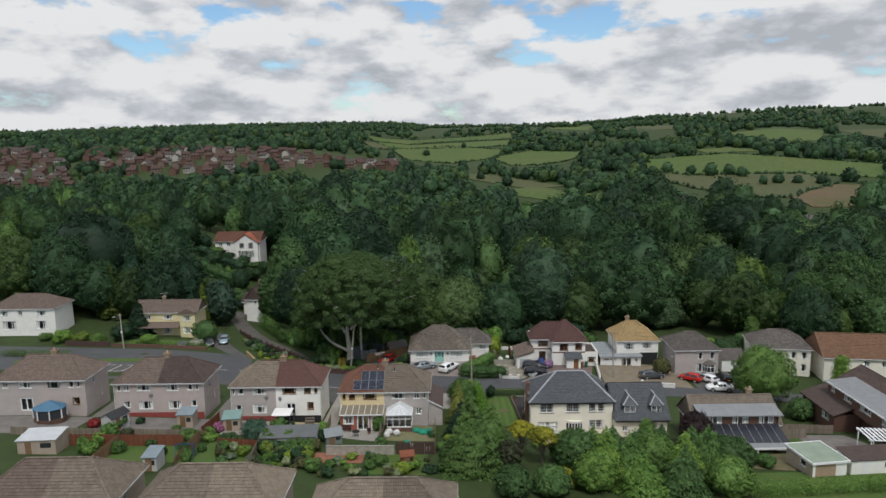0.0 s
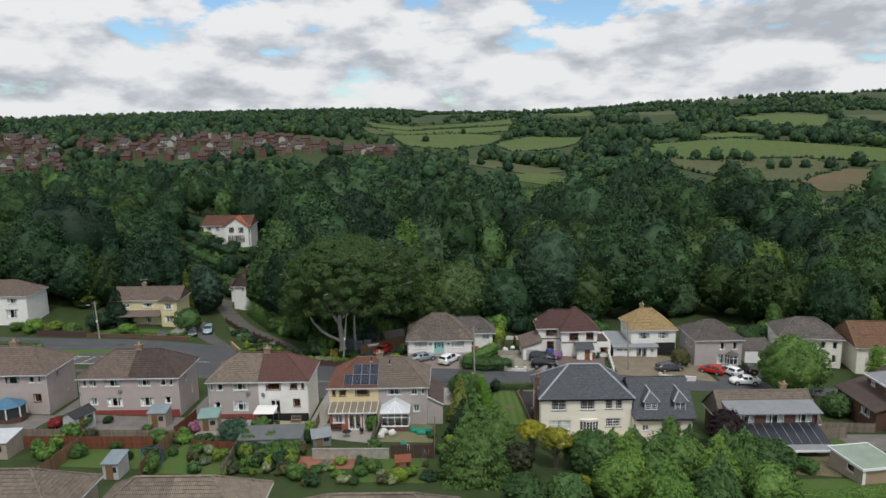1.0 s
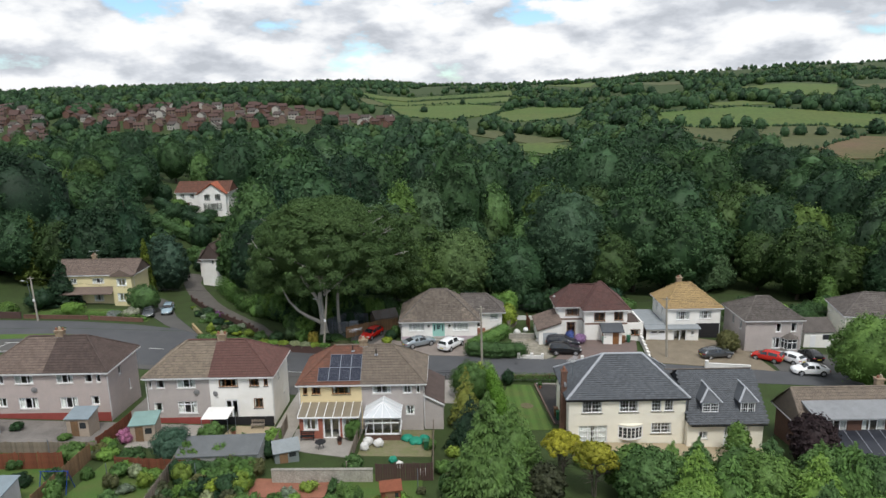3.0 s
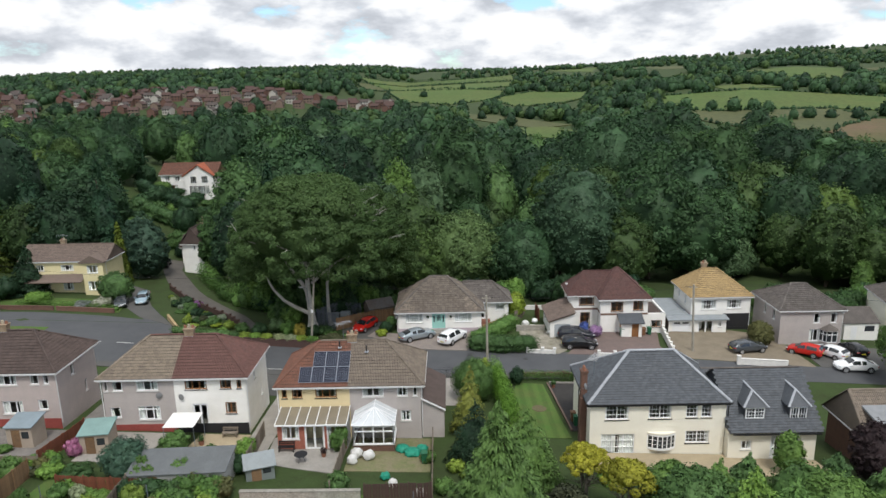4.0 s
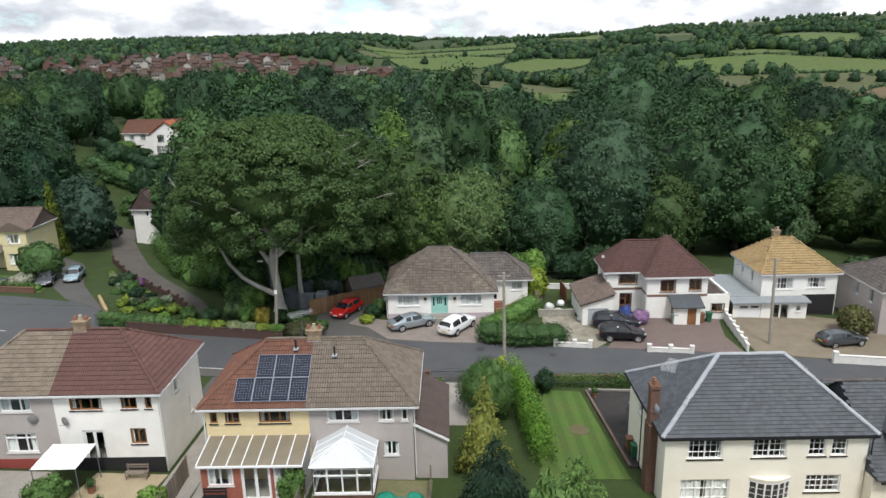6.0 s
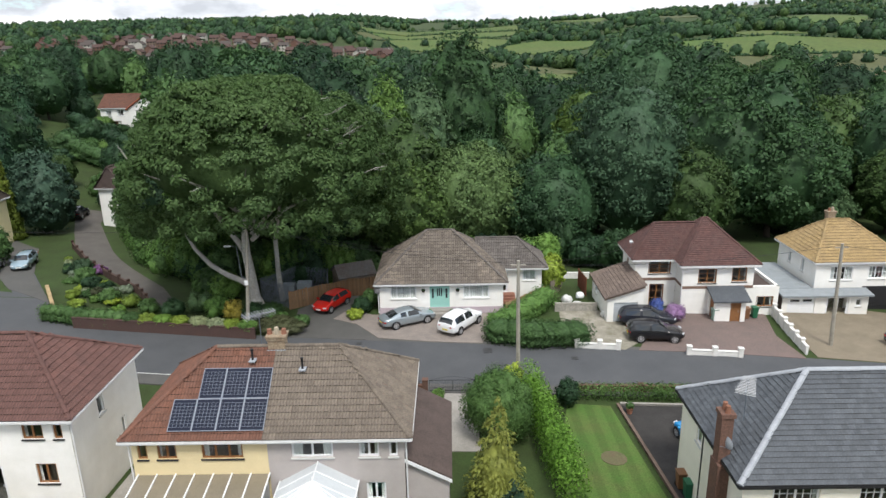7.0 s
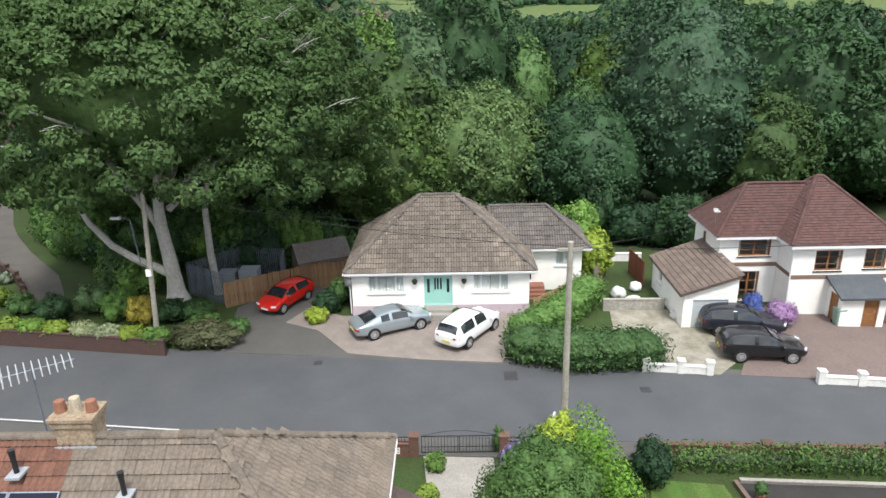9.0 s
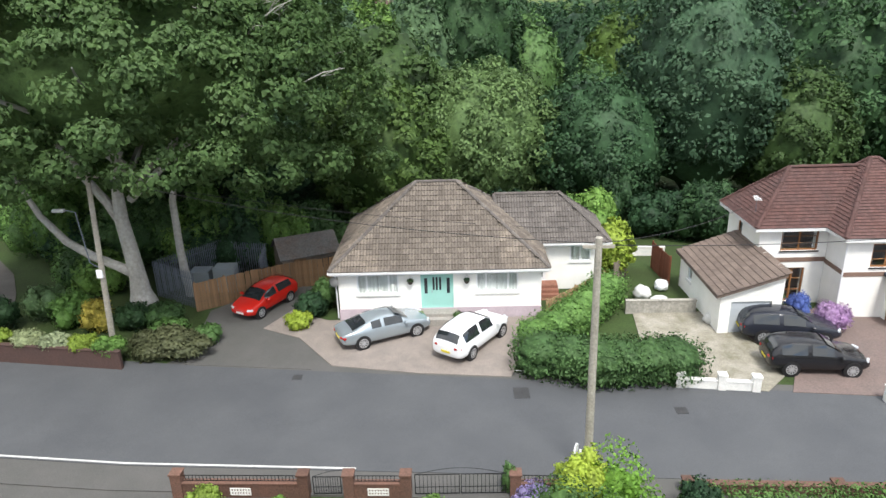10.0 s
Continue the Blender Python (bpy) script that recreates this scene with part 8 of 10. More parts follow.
tree((3.1, -28.2, gz(3.1, -28)), 6.3, 1.5, 0.2, 5200, 0.2, leaf_mat("olive_gold_needles", (0.09, 0.11, 0.02), (0.26, 0.27, 0.06)), "golden-green garden conifer beside a hedge", 181, lobes=conifer_lobes(6.3, 1.7, 0.3, 12, 181), frond=1.0, aspect=0.42, name="conifer")
tree((3.4, -33.5, gz(3.4, -33)), 5.2, 2.2, 0.2, 6000, 0.22, LEAF_DARK, "dark green bushy garden conifer", 182, lobes=conifer_lobes(5.2, 2.3, 0.3, 11, 182), frond=1.0, aspect=0.42, name="conifer")
tree((7.2, -37.5, gz(7.2, -37)), 6.0, 2.6, 0.2, 9000, 0.24, leaf_mat("feathery_leaves", (0.08, 0.145, 0.03), (0.20, 0.31, 0.072)), "light green feathery conifer", 183, lobes=conifer_lobes(6.0, 2.8, 0.3, 12, 183), frond=1.0, aspect=0.42, name="conifer")
tree((4.4, -46.0, gz(4.4, -46)), 9.6, 3.3, 0.2, 24000, 0.34, leaf_mat("feathery_leaves", (0.08, 0.145, 0.03), (0.20, 0.31, 0.072)), "tall bushy green garden cypress", 184, lobes=conifer_lobes(9.6, 3.7, 0.3, 15, 184), frond=1.4, aspect=0.36, name="conifer")
for i, (x, y, h, r, m, lab) in enumerate(((11.2, -40.5, 4.6, 1.7, LEAF_GOLD, "golden-leaved small tree with bare trunk"), (13.4, -43.6, 4.9, 1.8, LEAF_GOLD, "golden-leaved small tree with bare trunk"), (16.5, -42.5, 5.0, 2.2, LEAF_HEDGE, "green garden tree"), (19.6, -43.8, 5.6, 2.5, LEAF_BRIGHT, "bright green garden tree"), (22.5, -41.8, 5.0, 2.4, LEAF_HEDGE, "green garden tree"), (25.5, -43.6, 5.8, 2.6, LEAF_BRIGHT, "bright green garden tree"), (28.6, -42.0, 5.4, 2.5, LEAF_HEDGE, "green garden tree"), (31.6, -44.0, 6.0, 2.8, LEAF_HEDGE, "dense green garden tree"), (34.6, -42.6, 5.2, 2.5, LAUREL, "bright green garden tree"), (28.8, -35.2, 3.6, 1.2, LEAF_HEDGE, "narrow green garden tree"), (34.9, -37.2, 5.2, 2.3, LEAF_PURPLE, "purple-leaved garden tree"), (53.2, -16.0, 9.4, 4.8, LEAF_HEDGE, "large light green tree beside the road"), (47.5, -24.5, 3.0, 1.8, LEAF_HEDGE, "green garden tree"), (56, -23, 3.4, 2.0, LEAF_HEDGE, "green garden tree"), (10.6, 5.8, 3.9, 1.3, LIME, "small lime-green garden tree"), (40.5, -4.0, 3.0, 1.6, SCRUB, "reddish-green shrub tree beside a drive"), (9.2, -44.5, 3.2, 1.6, SCRUB, "bare-twigged garden tree"), (18.5, -51.0, 5.6, 2.8, LEAF_BRIGHT, "bright green garden tree"), (23.5, -51.6, 5.6, 2.8, LAUREL, "glossy green garden tree"), (28.5, -51.0, 5.8, 2.8, LEAF_HEDGE, "mid-green garden tree"), (33.5, -51.4, 5.2, 2.8, LEAF_BRIGHT, "bright green garden tree"), (13.2, -52.4, 3.2, 2.2, LEAF_HEDGE, "mid-green garden tree"), (8.8, -53.0, 3.4, 2.2, LEAF_OAK, "dark green garden tree"), (17.2, -45.7, 6.6, 2.8, LEAF_HEDGE, "mid-green garden tree"), (20.3, -47.5, 7.1, 2.8, LEAF_BRIGHT, "bright green garden tree"), (23.4, -46.6, 5.6, 2.8, LAUREL, "glossy green garden tree"), (26.5, -45.7, 6.1, 2.8, LEAF_HEDGE, "mid-green garden tree"), (29.6, -47.5, 6.6, 2.8, LEAF_BRIGHT, "bright green garden tree"), (32.7, -46.6, 7.1, 2.8, LAUREL, "glossy green garden tree"), (35.8, -45.7, 5.6, 2.8, LEAF_HEDGE, "mid-green garden tree"))):
    if 15 < x < 37 and y < -40:
        h *= 0.8
        r *= 0.95
    hangs = y < -40 and 15 < x < 37 and i % 3 != 2
    if m is LEAF_GOLD:
        gold_tree(x, y, h, r, lab, 200 + i)
        continue
    tree((x, y, gz(x, y)), h, r, h * 0.06, (13000 if r > 4 else 9000) if r > 1.5 else 3000, 0.3 if hangs else 0.24, m, lab + " in a garden" if len(lab.split()) < 4 else lab, 200 + i, nl=15 if r > 2 else 10, bark=BARK, tr=0.11, core=0.8, small=0.42, lobes=conifer_lobes(h * 1.05, r * 1.05, 0.3, 11, i) if hangs else None, frond=0.9 if hangs else 0.0, aspect=0.4 if hangs else 0.62)
tree((69, -11, gz(69, -11)), 6.5, 1.9, 0.1, 3500, 0.25, LEAF_BRIGHT, "bright green columnar cypress by a house", 221, lobes=[((0, 0, 0.8 + 0.9 * i), (1.6 - 0.12 * abs(i - 2), 1.6 - 0.12 * abs(i - 2), 1.1)) for i in range(6)], name="conifer")
bush((-24.4, -37.2), 1.9, 3.0, leaf_mat("teal_leaves", (0.025, 0.06, 0.045), (0.08, 0.15, 0.11)), "rounded teal-green conifer bush", 3600, 0.18, 231)
bush((-30.4, -33.6), 0.9, 1.5, PINK, "bright pink flowering bush", 900, 0.14, 232)
bush((-48.0, -33.6), 1.1, 1.2, leaf_mat("red_leaves", (0.15, 0.02, 0.02), (0.42, 0.05, 0.05)), "crimson-leaved bush in a back garden", 900, 0.15, 233)
for i, (x, y, r, h) in enumerate(((-22.3, -32.6, 1.3, 1.9), (-16.0, -33.5, 1.0, 1.8), (-15.9, -36.2, 1.1, 1.6), (-8.3, -32.0, 0.9, 2.3), (-27.5, -38.6, 1.4, 1.5), (-18.5, -39.2, 1.5, 1.7), (-21.5, -40.0, 1.6, 1.3), (-16.5, -40.5, 1.3, 1.6), (-32.9, -38.5, 1.3, 1.9), (-44.5, -33.5, 1.2, 1.7), (-42.5, -31.4, 0.7, 0.9), (-36.5, -33.5, 0.7, 0.6), (-37, -40, 1.0, 1.2), (-40, -43, 1.1, 1.5), (-34.5, -43.5, 0.9, 1.2), (-24.5, -41.5, 1.0, 0.9), (-7.2, -39.8, 1.0, 1.9), (-12.8, -45.5, 0.8, 0.8), (-26.0, -33.4, 0.7, 1.0), (-18.9, -33.9, 0.8, 1.2), (-0.6, -34.0, 0.7, 0.9), (-43.0, -44.0, 1.2, 1.6), (-19.2, -44.0, 1.2, 1.4), (-14.6, -47.0, 1.3, 1.5), (38, -41, 1.2, 1.6), (41, -43.8, 1.4, 1.6), (53, -44.5, 2.0, 2.4), (58, -46, 2.2, 2.6), (17, -37.2, 1.1, 1.0), (21, -37.5, 1.2, 1.1), (24.5, -37.0, 1.2, 1.4), (13.6, -37.5, 0.9, 1.0))):
    bush((x, y), r, h, (LEAF_HEDGE, LAUREL, LEAF_OAK, LEAF_BRIGHT)[i % 4], "leafy green shrub in a back garden", 1100, 0.18, 240 + i)
for i in range(64):
    rng = random.Random(900 + i)
    x, y = (rng.uniform(-28, -15.8), rng.uniform(-47, -40)) if i < 40 else (rng.uniform(-33, -28), rng.uniform(-38.5, -35)) if i < 48 else (rng.uniform(-15, -1), rng.uniform(-49, -42.5))
    bush((x, y), rng.uniform(0.35, 1.0), rng.uniform(0.5, 1.5), rng.choice((LEAF_HEDGE, LAUREL, LEAF_BRIGHT, LIME, LEAF_OAK, SCRUB, VARIEG)), "rank weeds and plants in an overgrown garden", 420, 0.15, 900 + i, name="garden_plant", ry=rng.uniform(0.35, 1.1), nl=4)
bush((15.2, -50.5), 1.2, 2.2, LEAF_GOLD, "golden-yellow shrub in a back garden", 1500, 0.16, 281)


# ---------------------------------------------------------------- walls, fences, gates
WALL_WHITE = mat("painted_block", (0.74, 0.73, 0.70), 0.9, var=0.15, scale=1.5, fine=14, bump=0.3)
WALL_BROWN = mat("dark_red_brown_paint", (0.085, 0.05, 0.043), 0.85, var=0.25, scale=0.9, fine=10, bump=0.3, col2=(0.07, 0.045, 0.04))
TIMBER = mat("brown_fence_timber", (0.23, 0.135, 0.07), 0.9, var=0.3, scale=2.5, fine=18, bump=0.4, col2=(0.17, 0.11, 0.065), rand=0.2)
TIMBER_GREY = mat("weathered_timber", (0.24, 0.20, 0.16), 0.9, var=0.3, scale=2.5, fine=18, bump=0.4, rand=0.18)
TIMBER_RED = mat("red_stained_timber", (0.20, 0.07, 0.04), 0.9, var=0.3, scale=2.5, fine=18, bump=0.4, rand=0.18)
STONE = mat("grey_stone", (0.36, 0.34, 0.30), 0.95, var=0.35, scale=1.4, fine=8, bump=0.6, col2=(0.24, 0.23, 0.20), rand=0.2)
IRON = mat("black_iron", (0.015, 0.016, 0.018), 0.5, var=0.1, bump=0)
STEEL = mat("galvanised_steel", (0.17, 0.195, 0.23), 0.55, metal=0.3, var=0.2, bump=0.1, rand=0.1)


def garden_wall(a, b, h, t, material, label, piers=(), cap=None, pier_h=0.3, name="garden_wall", drop=0.4):
    """A wall from a to b; piers at fractions of its length."""
    l, ang = math.hypot(b[0] - a[0], b[1] - a[1]), math.atan2(b[1] - a[1], b[0] - a[0])
    w = thing(name, pose(a[0], a[1], gz(*a), 0, 0, math.degrees(ang)), label, "wall")
    dz = gz(*b) - gz(*a)
    bm = B()
    prism(bm, [(0, -drop), (l, dz - drop), (l, dz + h), (0, h)], "y", -t / 2, t / 2)
    part("wall_body", bm, material, w)
    bm = B()
    prism(bm, [(-0.02, h), (l + 0.02, dz + h), (l + 0.02, dz + h + 0.06), (-0.02, h + 0.06)], "y", -t / 2 - 0.03, t / 2 + 0.03)
    part("coping", bm, cap or material, w)
    for f in piers:
        p = B()
        s = t * 0.85
        box(p, l * f - s, l * f + s, -s, s, dz * f - drop, dz * f + h + pier_h)
        box(p, l * f - s - 0.03, l * f + s + 0.03, -s - 0.03, s + 0.03, dz * f + h + pier_h, dz * f + h + pier_h + 0.07)
        part("pier", p, material, w)
    return w


def board_fence(pts, h, material, label, board=0.16, gap=0.012, post=1.9, rails=True):
    """A close-boarded fence along points: posts, rails, and each board a piece on one shared mesh."""
    f = thing("fence", Matrix.Translation((pts[0][0], pts[0][1], gz(*pts[0]))), label, "fence")
    ox, oy, oz = pts[0][0], pts[0][1], gz(*pts[0])
    bm = B()
    box(bm, -board / 2, board / 2, -0.011, 0.011, -0.05, h)
    me = bpy.data.meshes.new("board")
    bm.to_mesh(me), bm.free()
    me.materials.append(material)
    bm = B()
    box(bm, -0.05, 0.05, -0.05, 0.05, -0.4, h + 0.06)
    mp = bpy.data.meshes.new("post")
    bm.to_mesh(mp), bm.free()
    mp.materials.append(material)
    rng = random.Random(int(abs(ox) * 7 + abs(oy)))
    for a, b in zip(pts, pts[1:]):
        l, ang = math.hypot(b[0] - a[0], b[1] - a[1]), math.degrees(math.atan2(b[1] - a[1], b[0] - a[0]))
        n = int(l / (board + gap))
        for i in range(n + 1):
            x, y = a[0] + (b[0] - a[0]) * i / max(n, 1), a[1] + (b[1] - a[1]) * i / max(n, 1)
            o = new("board", me)
            o.parent = f
            o.matrix_basis = pose(x - ox, y - oy, gz(x, y) - oz + rng.gauss(0, 0.012), 0, rng.gauss(0, 0.5), ang)
        k = max(1, round(l / post))
        for i in range(k + 1):
            x, y = a[0] + (b[0] - a[0]) * i / k, a[1] + (b[1] - a[1]) * i / k
            o = new("post", mp)
            o.parent = f
            o.matrix_basis = pose(x - ox, y - oy + 0.06, gz(x, y) - oz, 0, 0, ang)
    return f


garden_wall((-31.2, -3.45), (-15.4, -4.75), 0.95, 0.2, WALL_BROWN, "dark red-brown painted roadside retaining wall", name="retaining_wall")
garden_wall((10.75, -7.0), (14.15, -7.5), 0.42, 0.2, WALL_WHITE, "low white painted wall with square piers", piers=(0.03, 0.55, 0.97))
garden_wall((19.1, -8.55), (23.1, -9.05), 0.42, 0.2, WALL_WHITE, "low white painted wall with square piers", piers=(0.03, 0.5, 0.97))
garden_wall((35.0, -10.6), (40.6, -11.2), 0.75, 0.22, WALL_WHITE, "low white wall beside a tan drive", piers=(0.02,))
for i in range(6):
    y = -0.9 - i * 1.28
    garden_wall((29.2 - 0.14 * i, y), (29.06 - 0.14 * i, y - 1.1), 0.95 - 0.06 * i, 0.18, WALL_WHITE if i % 2 == 0 else WALL_WHITE, "stepped white-capped boundary wall", piers=(0.0,), pier_h=0.22)
for a, b, lab in (((-46.5, 6.9), (-55, 7.4), "low red brick front garden wall"), ((-55.4, 7.4), (-66, 8.2), "low red brick front garden wall")):
    garden_wall(a, b, 0.6, 0.22, BRICK, lab)
garden_wall((-66.5, 8.3), (-76, 9.2), 1.0, 0.2, WALL_BROWN, "dark brown garden wall beside the road")
garden_wall((-33.9, -1.4), (-37.8, 4.4), 0.7, 0.25, mat("yellow_stone", (0.42, 0.31, 0.17), 0.95, var=0.3, scale=1.5, fine=8, bump=0.5), "low yellowish stone wall beside a lane")
# front wall of the solar-panelled house with iron gates
front = garden_wall((-9.3, -13.85), (-4.5, -14.0), 0.62, 0.22, BRICK, "low red brick front wall with iron railings", piers=(0.03, 0.98), pier_h=0.4)
front2 = garden_wall((-3.1, -14.05), (-0.85, -14.1), 0.62, 0.22, BRICK, "low red brick front wall with iron railings", piers=(0.05, 0.95), pier_h=0.4)
front3 = garden_wall((2.75, -14.15), (5.2, -14.25), 0.62, 0.22, BRICK, "low red brick front wall with iron railings", piers=(0.05,), pier_h=0.4)
for w, l in ((front, 4.8), (front2, 2.25), (front3, 2.45)):
    us = [(0.3 + 0.13 * i, 0.3 + 0.13 * i + 0.016) for i in range(int((l - 0.6) / 0.13))]
    part("railing", lattice(us + [(0.28, 0.3), (l - 0.3, l - 0.28)], [(0.70, 0.72), (0.92, 0.945)], -0.01, 0.01), IRON, w, "black iron railing")
    p = B()
    box(p, l * 0.55, l * 0.55 + 0.7, -0.125, -0.112, 0.18, 0.48)
    s = part("pierced_block", lattice([(l * 0.5 - 0.35 + 0.1 * i, l * 0.5 - 0.35 + 0.1 * i + 0.05) for i in range(8)], [(0.18, 0.22), (0.31, 0.35), (0.44, 0.48)], -0.14, -0.112), WALL_WHITE, w, "white pierced decorative blocks")
    p.free()


def iron_gate(P, width, leaves, h, label):
    g = thing("iron_gate", Matrix.Translation(P), label, "gate")
    w = width / leaves
    for k in range(leaves):
        us = [(0.02, 0.05), (w - 0.05, w - 0.02)] + [(0.05 + (w - 0.1) * i / 11 - 0.008, 0.05 + (w - 0.1) * i / 11 + 0.008) for i in range(1, 11)]
        leaf = part("gate_leaf", lattice(us, [(0.06, 0.09), (0.34, 0.36), (h - 0.28, h - 0.25)], -0.012, 0.012), IRON, g)
        leaf.location = (k * w, 0, 0)
        p = B()
        n = 10
        tube(p, [(0.03 + (w - 0.06) * i / n, 0, h - 0.26 + 0.26 * math.sin(math.pi / 2 * ((i / n) if k == 0 else 1 - i / n))) for i in range(n + 1)], [0.012] * (n + 1), 5)
        part("arched_rail", p, IRON, leaf)
    return g


iron_gate((-0.68, -14.1, gz(0, -14) + 0.1), 3.25, 2, 1.15, "double black wrought-iron drive gates")
iron_gate((-4.3, -14.02, gz(-4, -14) + 0.1), 1.05, 1, 1.05, "single black wrought-iron garden gate")
garden_wall((8.9, -14.15), (19.0, -14.65), 0.5, 0.22, BRICK, "low red brick wall before a lawn", piers=(0.0, 0.5, 1.0), pier_h=0.1)
garden_wall((19.2, -14.66), (30.0, -15.2), 0.5, 0.22, BRICK, "low red brick wall before a car park", piers=(0.5, 1.0), pier_h=0.1)
garden_wall((11.9, -16.3), (12.6, -27.5), 0.14, 0.12, mat("dull_edging", (0.17, 0.12, 0.095), 0.9, var=0.3), "brick edging between lawn and tarmac", drop=0.2)
garden_wall((12.1, -16.25), (23.0, -16.9), 0.16, 0.12, CONCRETE, "concrete edging beside tarmac", drop=0.2)
# palisade, timber fences and shed left of the bungalow


def palisade(pts, h, label):
    f = thing("palisade_fence", Matrix.Translation((pts[0][0], pts[0][1], gz(*pts[0]))), label, "fence")
    ox, oy, oz = pts[0][0], pts[0][1], gz(*pts[0])
    bm = B()
    prism(bm, [(-0.035, 0), (0.035, 0), (0.035, h - 0.1), (0.0, h), (-0.035, h - 0.1)], "y", -0.006, 0.006)
    me = bpy.data.meshes.new("pale")
    bm.to_mesh(me), bm.free()
    me.materials.append(STEEL)
    for a, b in zip(pts, pts[1:]):
        l, ang = math.hypot(b[0] - a[0], b[1] - a[1]), math.atan2(b[1] - a[1], b[0] - a[0])
        n = int(l / 0.15)
        for i in range(n + 1):
            x, y = a[0] + (b[0] - a[0]) * i / n, a[1] + (b[1] - a[1]) * i / n
            o = new("pale", me)
            o.parent = f
            o.matrix_basis = pose(x - ox, y - oy, gz(x, y) - oz, 0, 0, math.degrees(ang))
        for z in (0.35, h - 0.45):
            p = B()
            rod(p, (a[0] - ox, a[1] - oy + 0.03, gz(*a) - oz + z), (b[0] - ox, b[1] - oy + 0.03, gz(*b) - oz + z), 0.025, n=4)
            part("rail", p, STEEL, f)
    return f


palisade([(-14.0, 1.85), (-17.0, 3.6), (-14.6, 8.2), (-11.4, 7.6), (-10.9, 4.4)], 2.3, "blue-grey steel palisade fence round a substation")
sub = thing("substation", Matrix.Translation((-13.8, 4.9, gz(-13.8, 4.9))), "grey electrical cabinets inside a palisade fence", "electrical cabinet")
for x, w, h in ((-0.9, 1.2, 1.4), (0.6, 1.3, 1.6)):
    p = B()
    box(p, x - w / 2, x + w / 2, -0.5, 0.5, -0.1, h)
    bevelled(p, 0.03)
    part("cabinet", p, mat("grey_cabinet", (0.23, 0.26, 0.28), 0.6, var=0.15), sub)
board_fence([(-13.9, 1.55), (-11.2, 3.6), (-8.6, 5.3), (-6.6, 6.0)], 1.75, TIMBER, "brown close-boarded timber fence")
board_fence([(-6.25, 6.0), (-6.2, 2.4)], 1.6, TIMBER_GREY, "weathered timber side fence", board=0.14)
board_fence([(5.8, -0.35), (7.6, 1.4), (9.6, 3.3)], 1.25, mat("pale_timber", (0.40, 0.28, 0.15), 0.85, var=0.2, scale=2.5, fine=18, bump=0.3, rand=0.12), "pale new timber fence beside a hedge", board=0.2)
board_fence([(10.3, 3.8), (11.6, 6.2), (12.2, 8.6)], 1.6, TIMBER_GREY, "weathered grey timber fence")
board_fence([(13.7, 4.2), (13.6, 7.5)], 1.8, TIMBER_RED, "reddish timber fence beside a garage")


def shed(P, rz, sx, sy, h, roof_h, wall_m, roof_m, label, overhang=0.15, door_m=None, mono=False, name="shed"):
    s = thing(name, pose(*P, 0, 0, rz), label, name.replace("_", " "))
    bm = B()
    if mono:
        prism(bm, [(-sy / 2, -0.4), (sy / 2, -0.4), (sy / 2, h + roof_h), (-sy / 2, h)], "x", -sx / 2, sx / 2)
    else:
        prism(bm, [(-sy / 2, -0.4), (sy / 2, -0.4), (sy / 2, h), (0, h + roof_h), (-sy / 2, h)], "x", -sx / 2, sx / 2)
    part("wall_shell", bm, wall_m, s)
    o = overhang
    bm = B()
    if mono:
        prism(bm, [(-sy / 2 - o, h + 0.01), (sy / 2 + o, h + roof_h + 0.01), (sy / 2 + o, h + roof_h + 0.09), (-sy / 2 - o, h + 0.09)], "x", -sx / 2 - o, sx / 2 + o)
    else:
        k = roof_h / (sy / 2)
        prism(bm, [(-sy / 2 - o, h - o * k), (0, h + roof_h), (sy / 2 + o, h - o * k), (sy / 2 + o, h - o * k + 0.07), (0, h + roof_h + 0.08), (-sy / 2 - o, h - o * k + 0.07)], "x", -sx / 2 - o, sx / 2 + o)
    part("roof", bm, roof_m, s)
    bm = B()
    box(bm, -sx * 0.3, -sx * 0.3 + 0.75, -sy / 2 - 0.03, -sy / 2 + 0.02, 0.02, min(1.8, h - 0.15))
    bevelled(bm, 0.008)
    part("door", bm, door_m or TIMBER, s)
    bm = B()
    box(bm, sx * 0.1, sx * 0.38, -sy / 2 - 0.02, -sy / 2 + 0.02, h * 0.5, h * 0.82)
    part("pane", bm, MATS["dark_glass"], s)
    return s


shed((-8.8, 7.6, gz(-8.8, 7.6)), 25, 3.6, 2.8, 1.9, 0.9, TIMBER_GREY, mat("rusty_sheet", (0.115, 0.09, 0.075), 0.8, var=0.35, scale=1.2, fine=8, bump=0.2, col2=(0.13, 0.13, 0.13)), "old shed with rusty corrugated roof")
shed((-35.6, -31.6, gz(-35.6, -31.6)), 0, 2.2, 2.0, 2.0, 0.35, PEBBLE_BUFF, mat("blue_grey_felt", (0.22, 0.27, 0.30), 0.85, var=0.2), "beige rendered shed with blue-grey roof", mono=True)
shed((-28.9, -32.4, gz(-28.9, -32.4)), 8, 2.3, 2.2, 1.9, 0.35, PEBBLE_BUFF, mat("teal_felt", (0.20, 0.31, 0.29), 0.85, var=0.2), "beige shed with teal felt roof", mono=True)
shed((-44.9, -33.6, gz(-44.9, -33.6)), 70, 3.0, 2.0, 2.0, 0.6, mat("pale_cladding", (0.5, 0.5, 0.5), 0.7, var=0.15), mat("black_felt", (0.04, 0.042, 0.045), 0.85, var=0.2), "small shed with black felt roof")
shed((-49.4, -43.0, gz(-49.4, -43)), 4, 4.6, 3.2, 2.0, 0.2, PEBBLE_BUFF, mat("pale_sheet_roof", (0.52, 0.54, 0.56), 0.6, var=0.15), "flat-roofed garage with pale sheet roof", mono=True, name="garage")
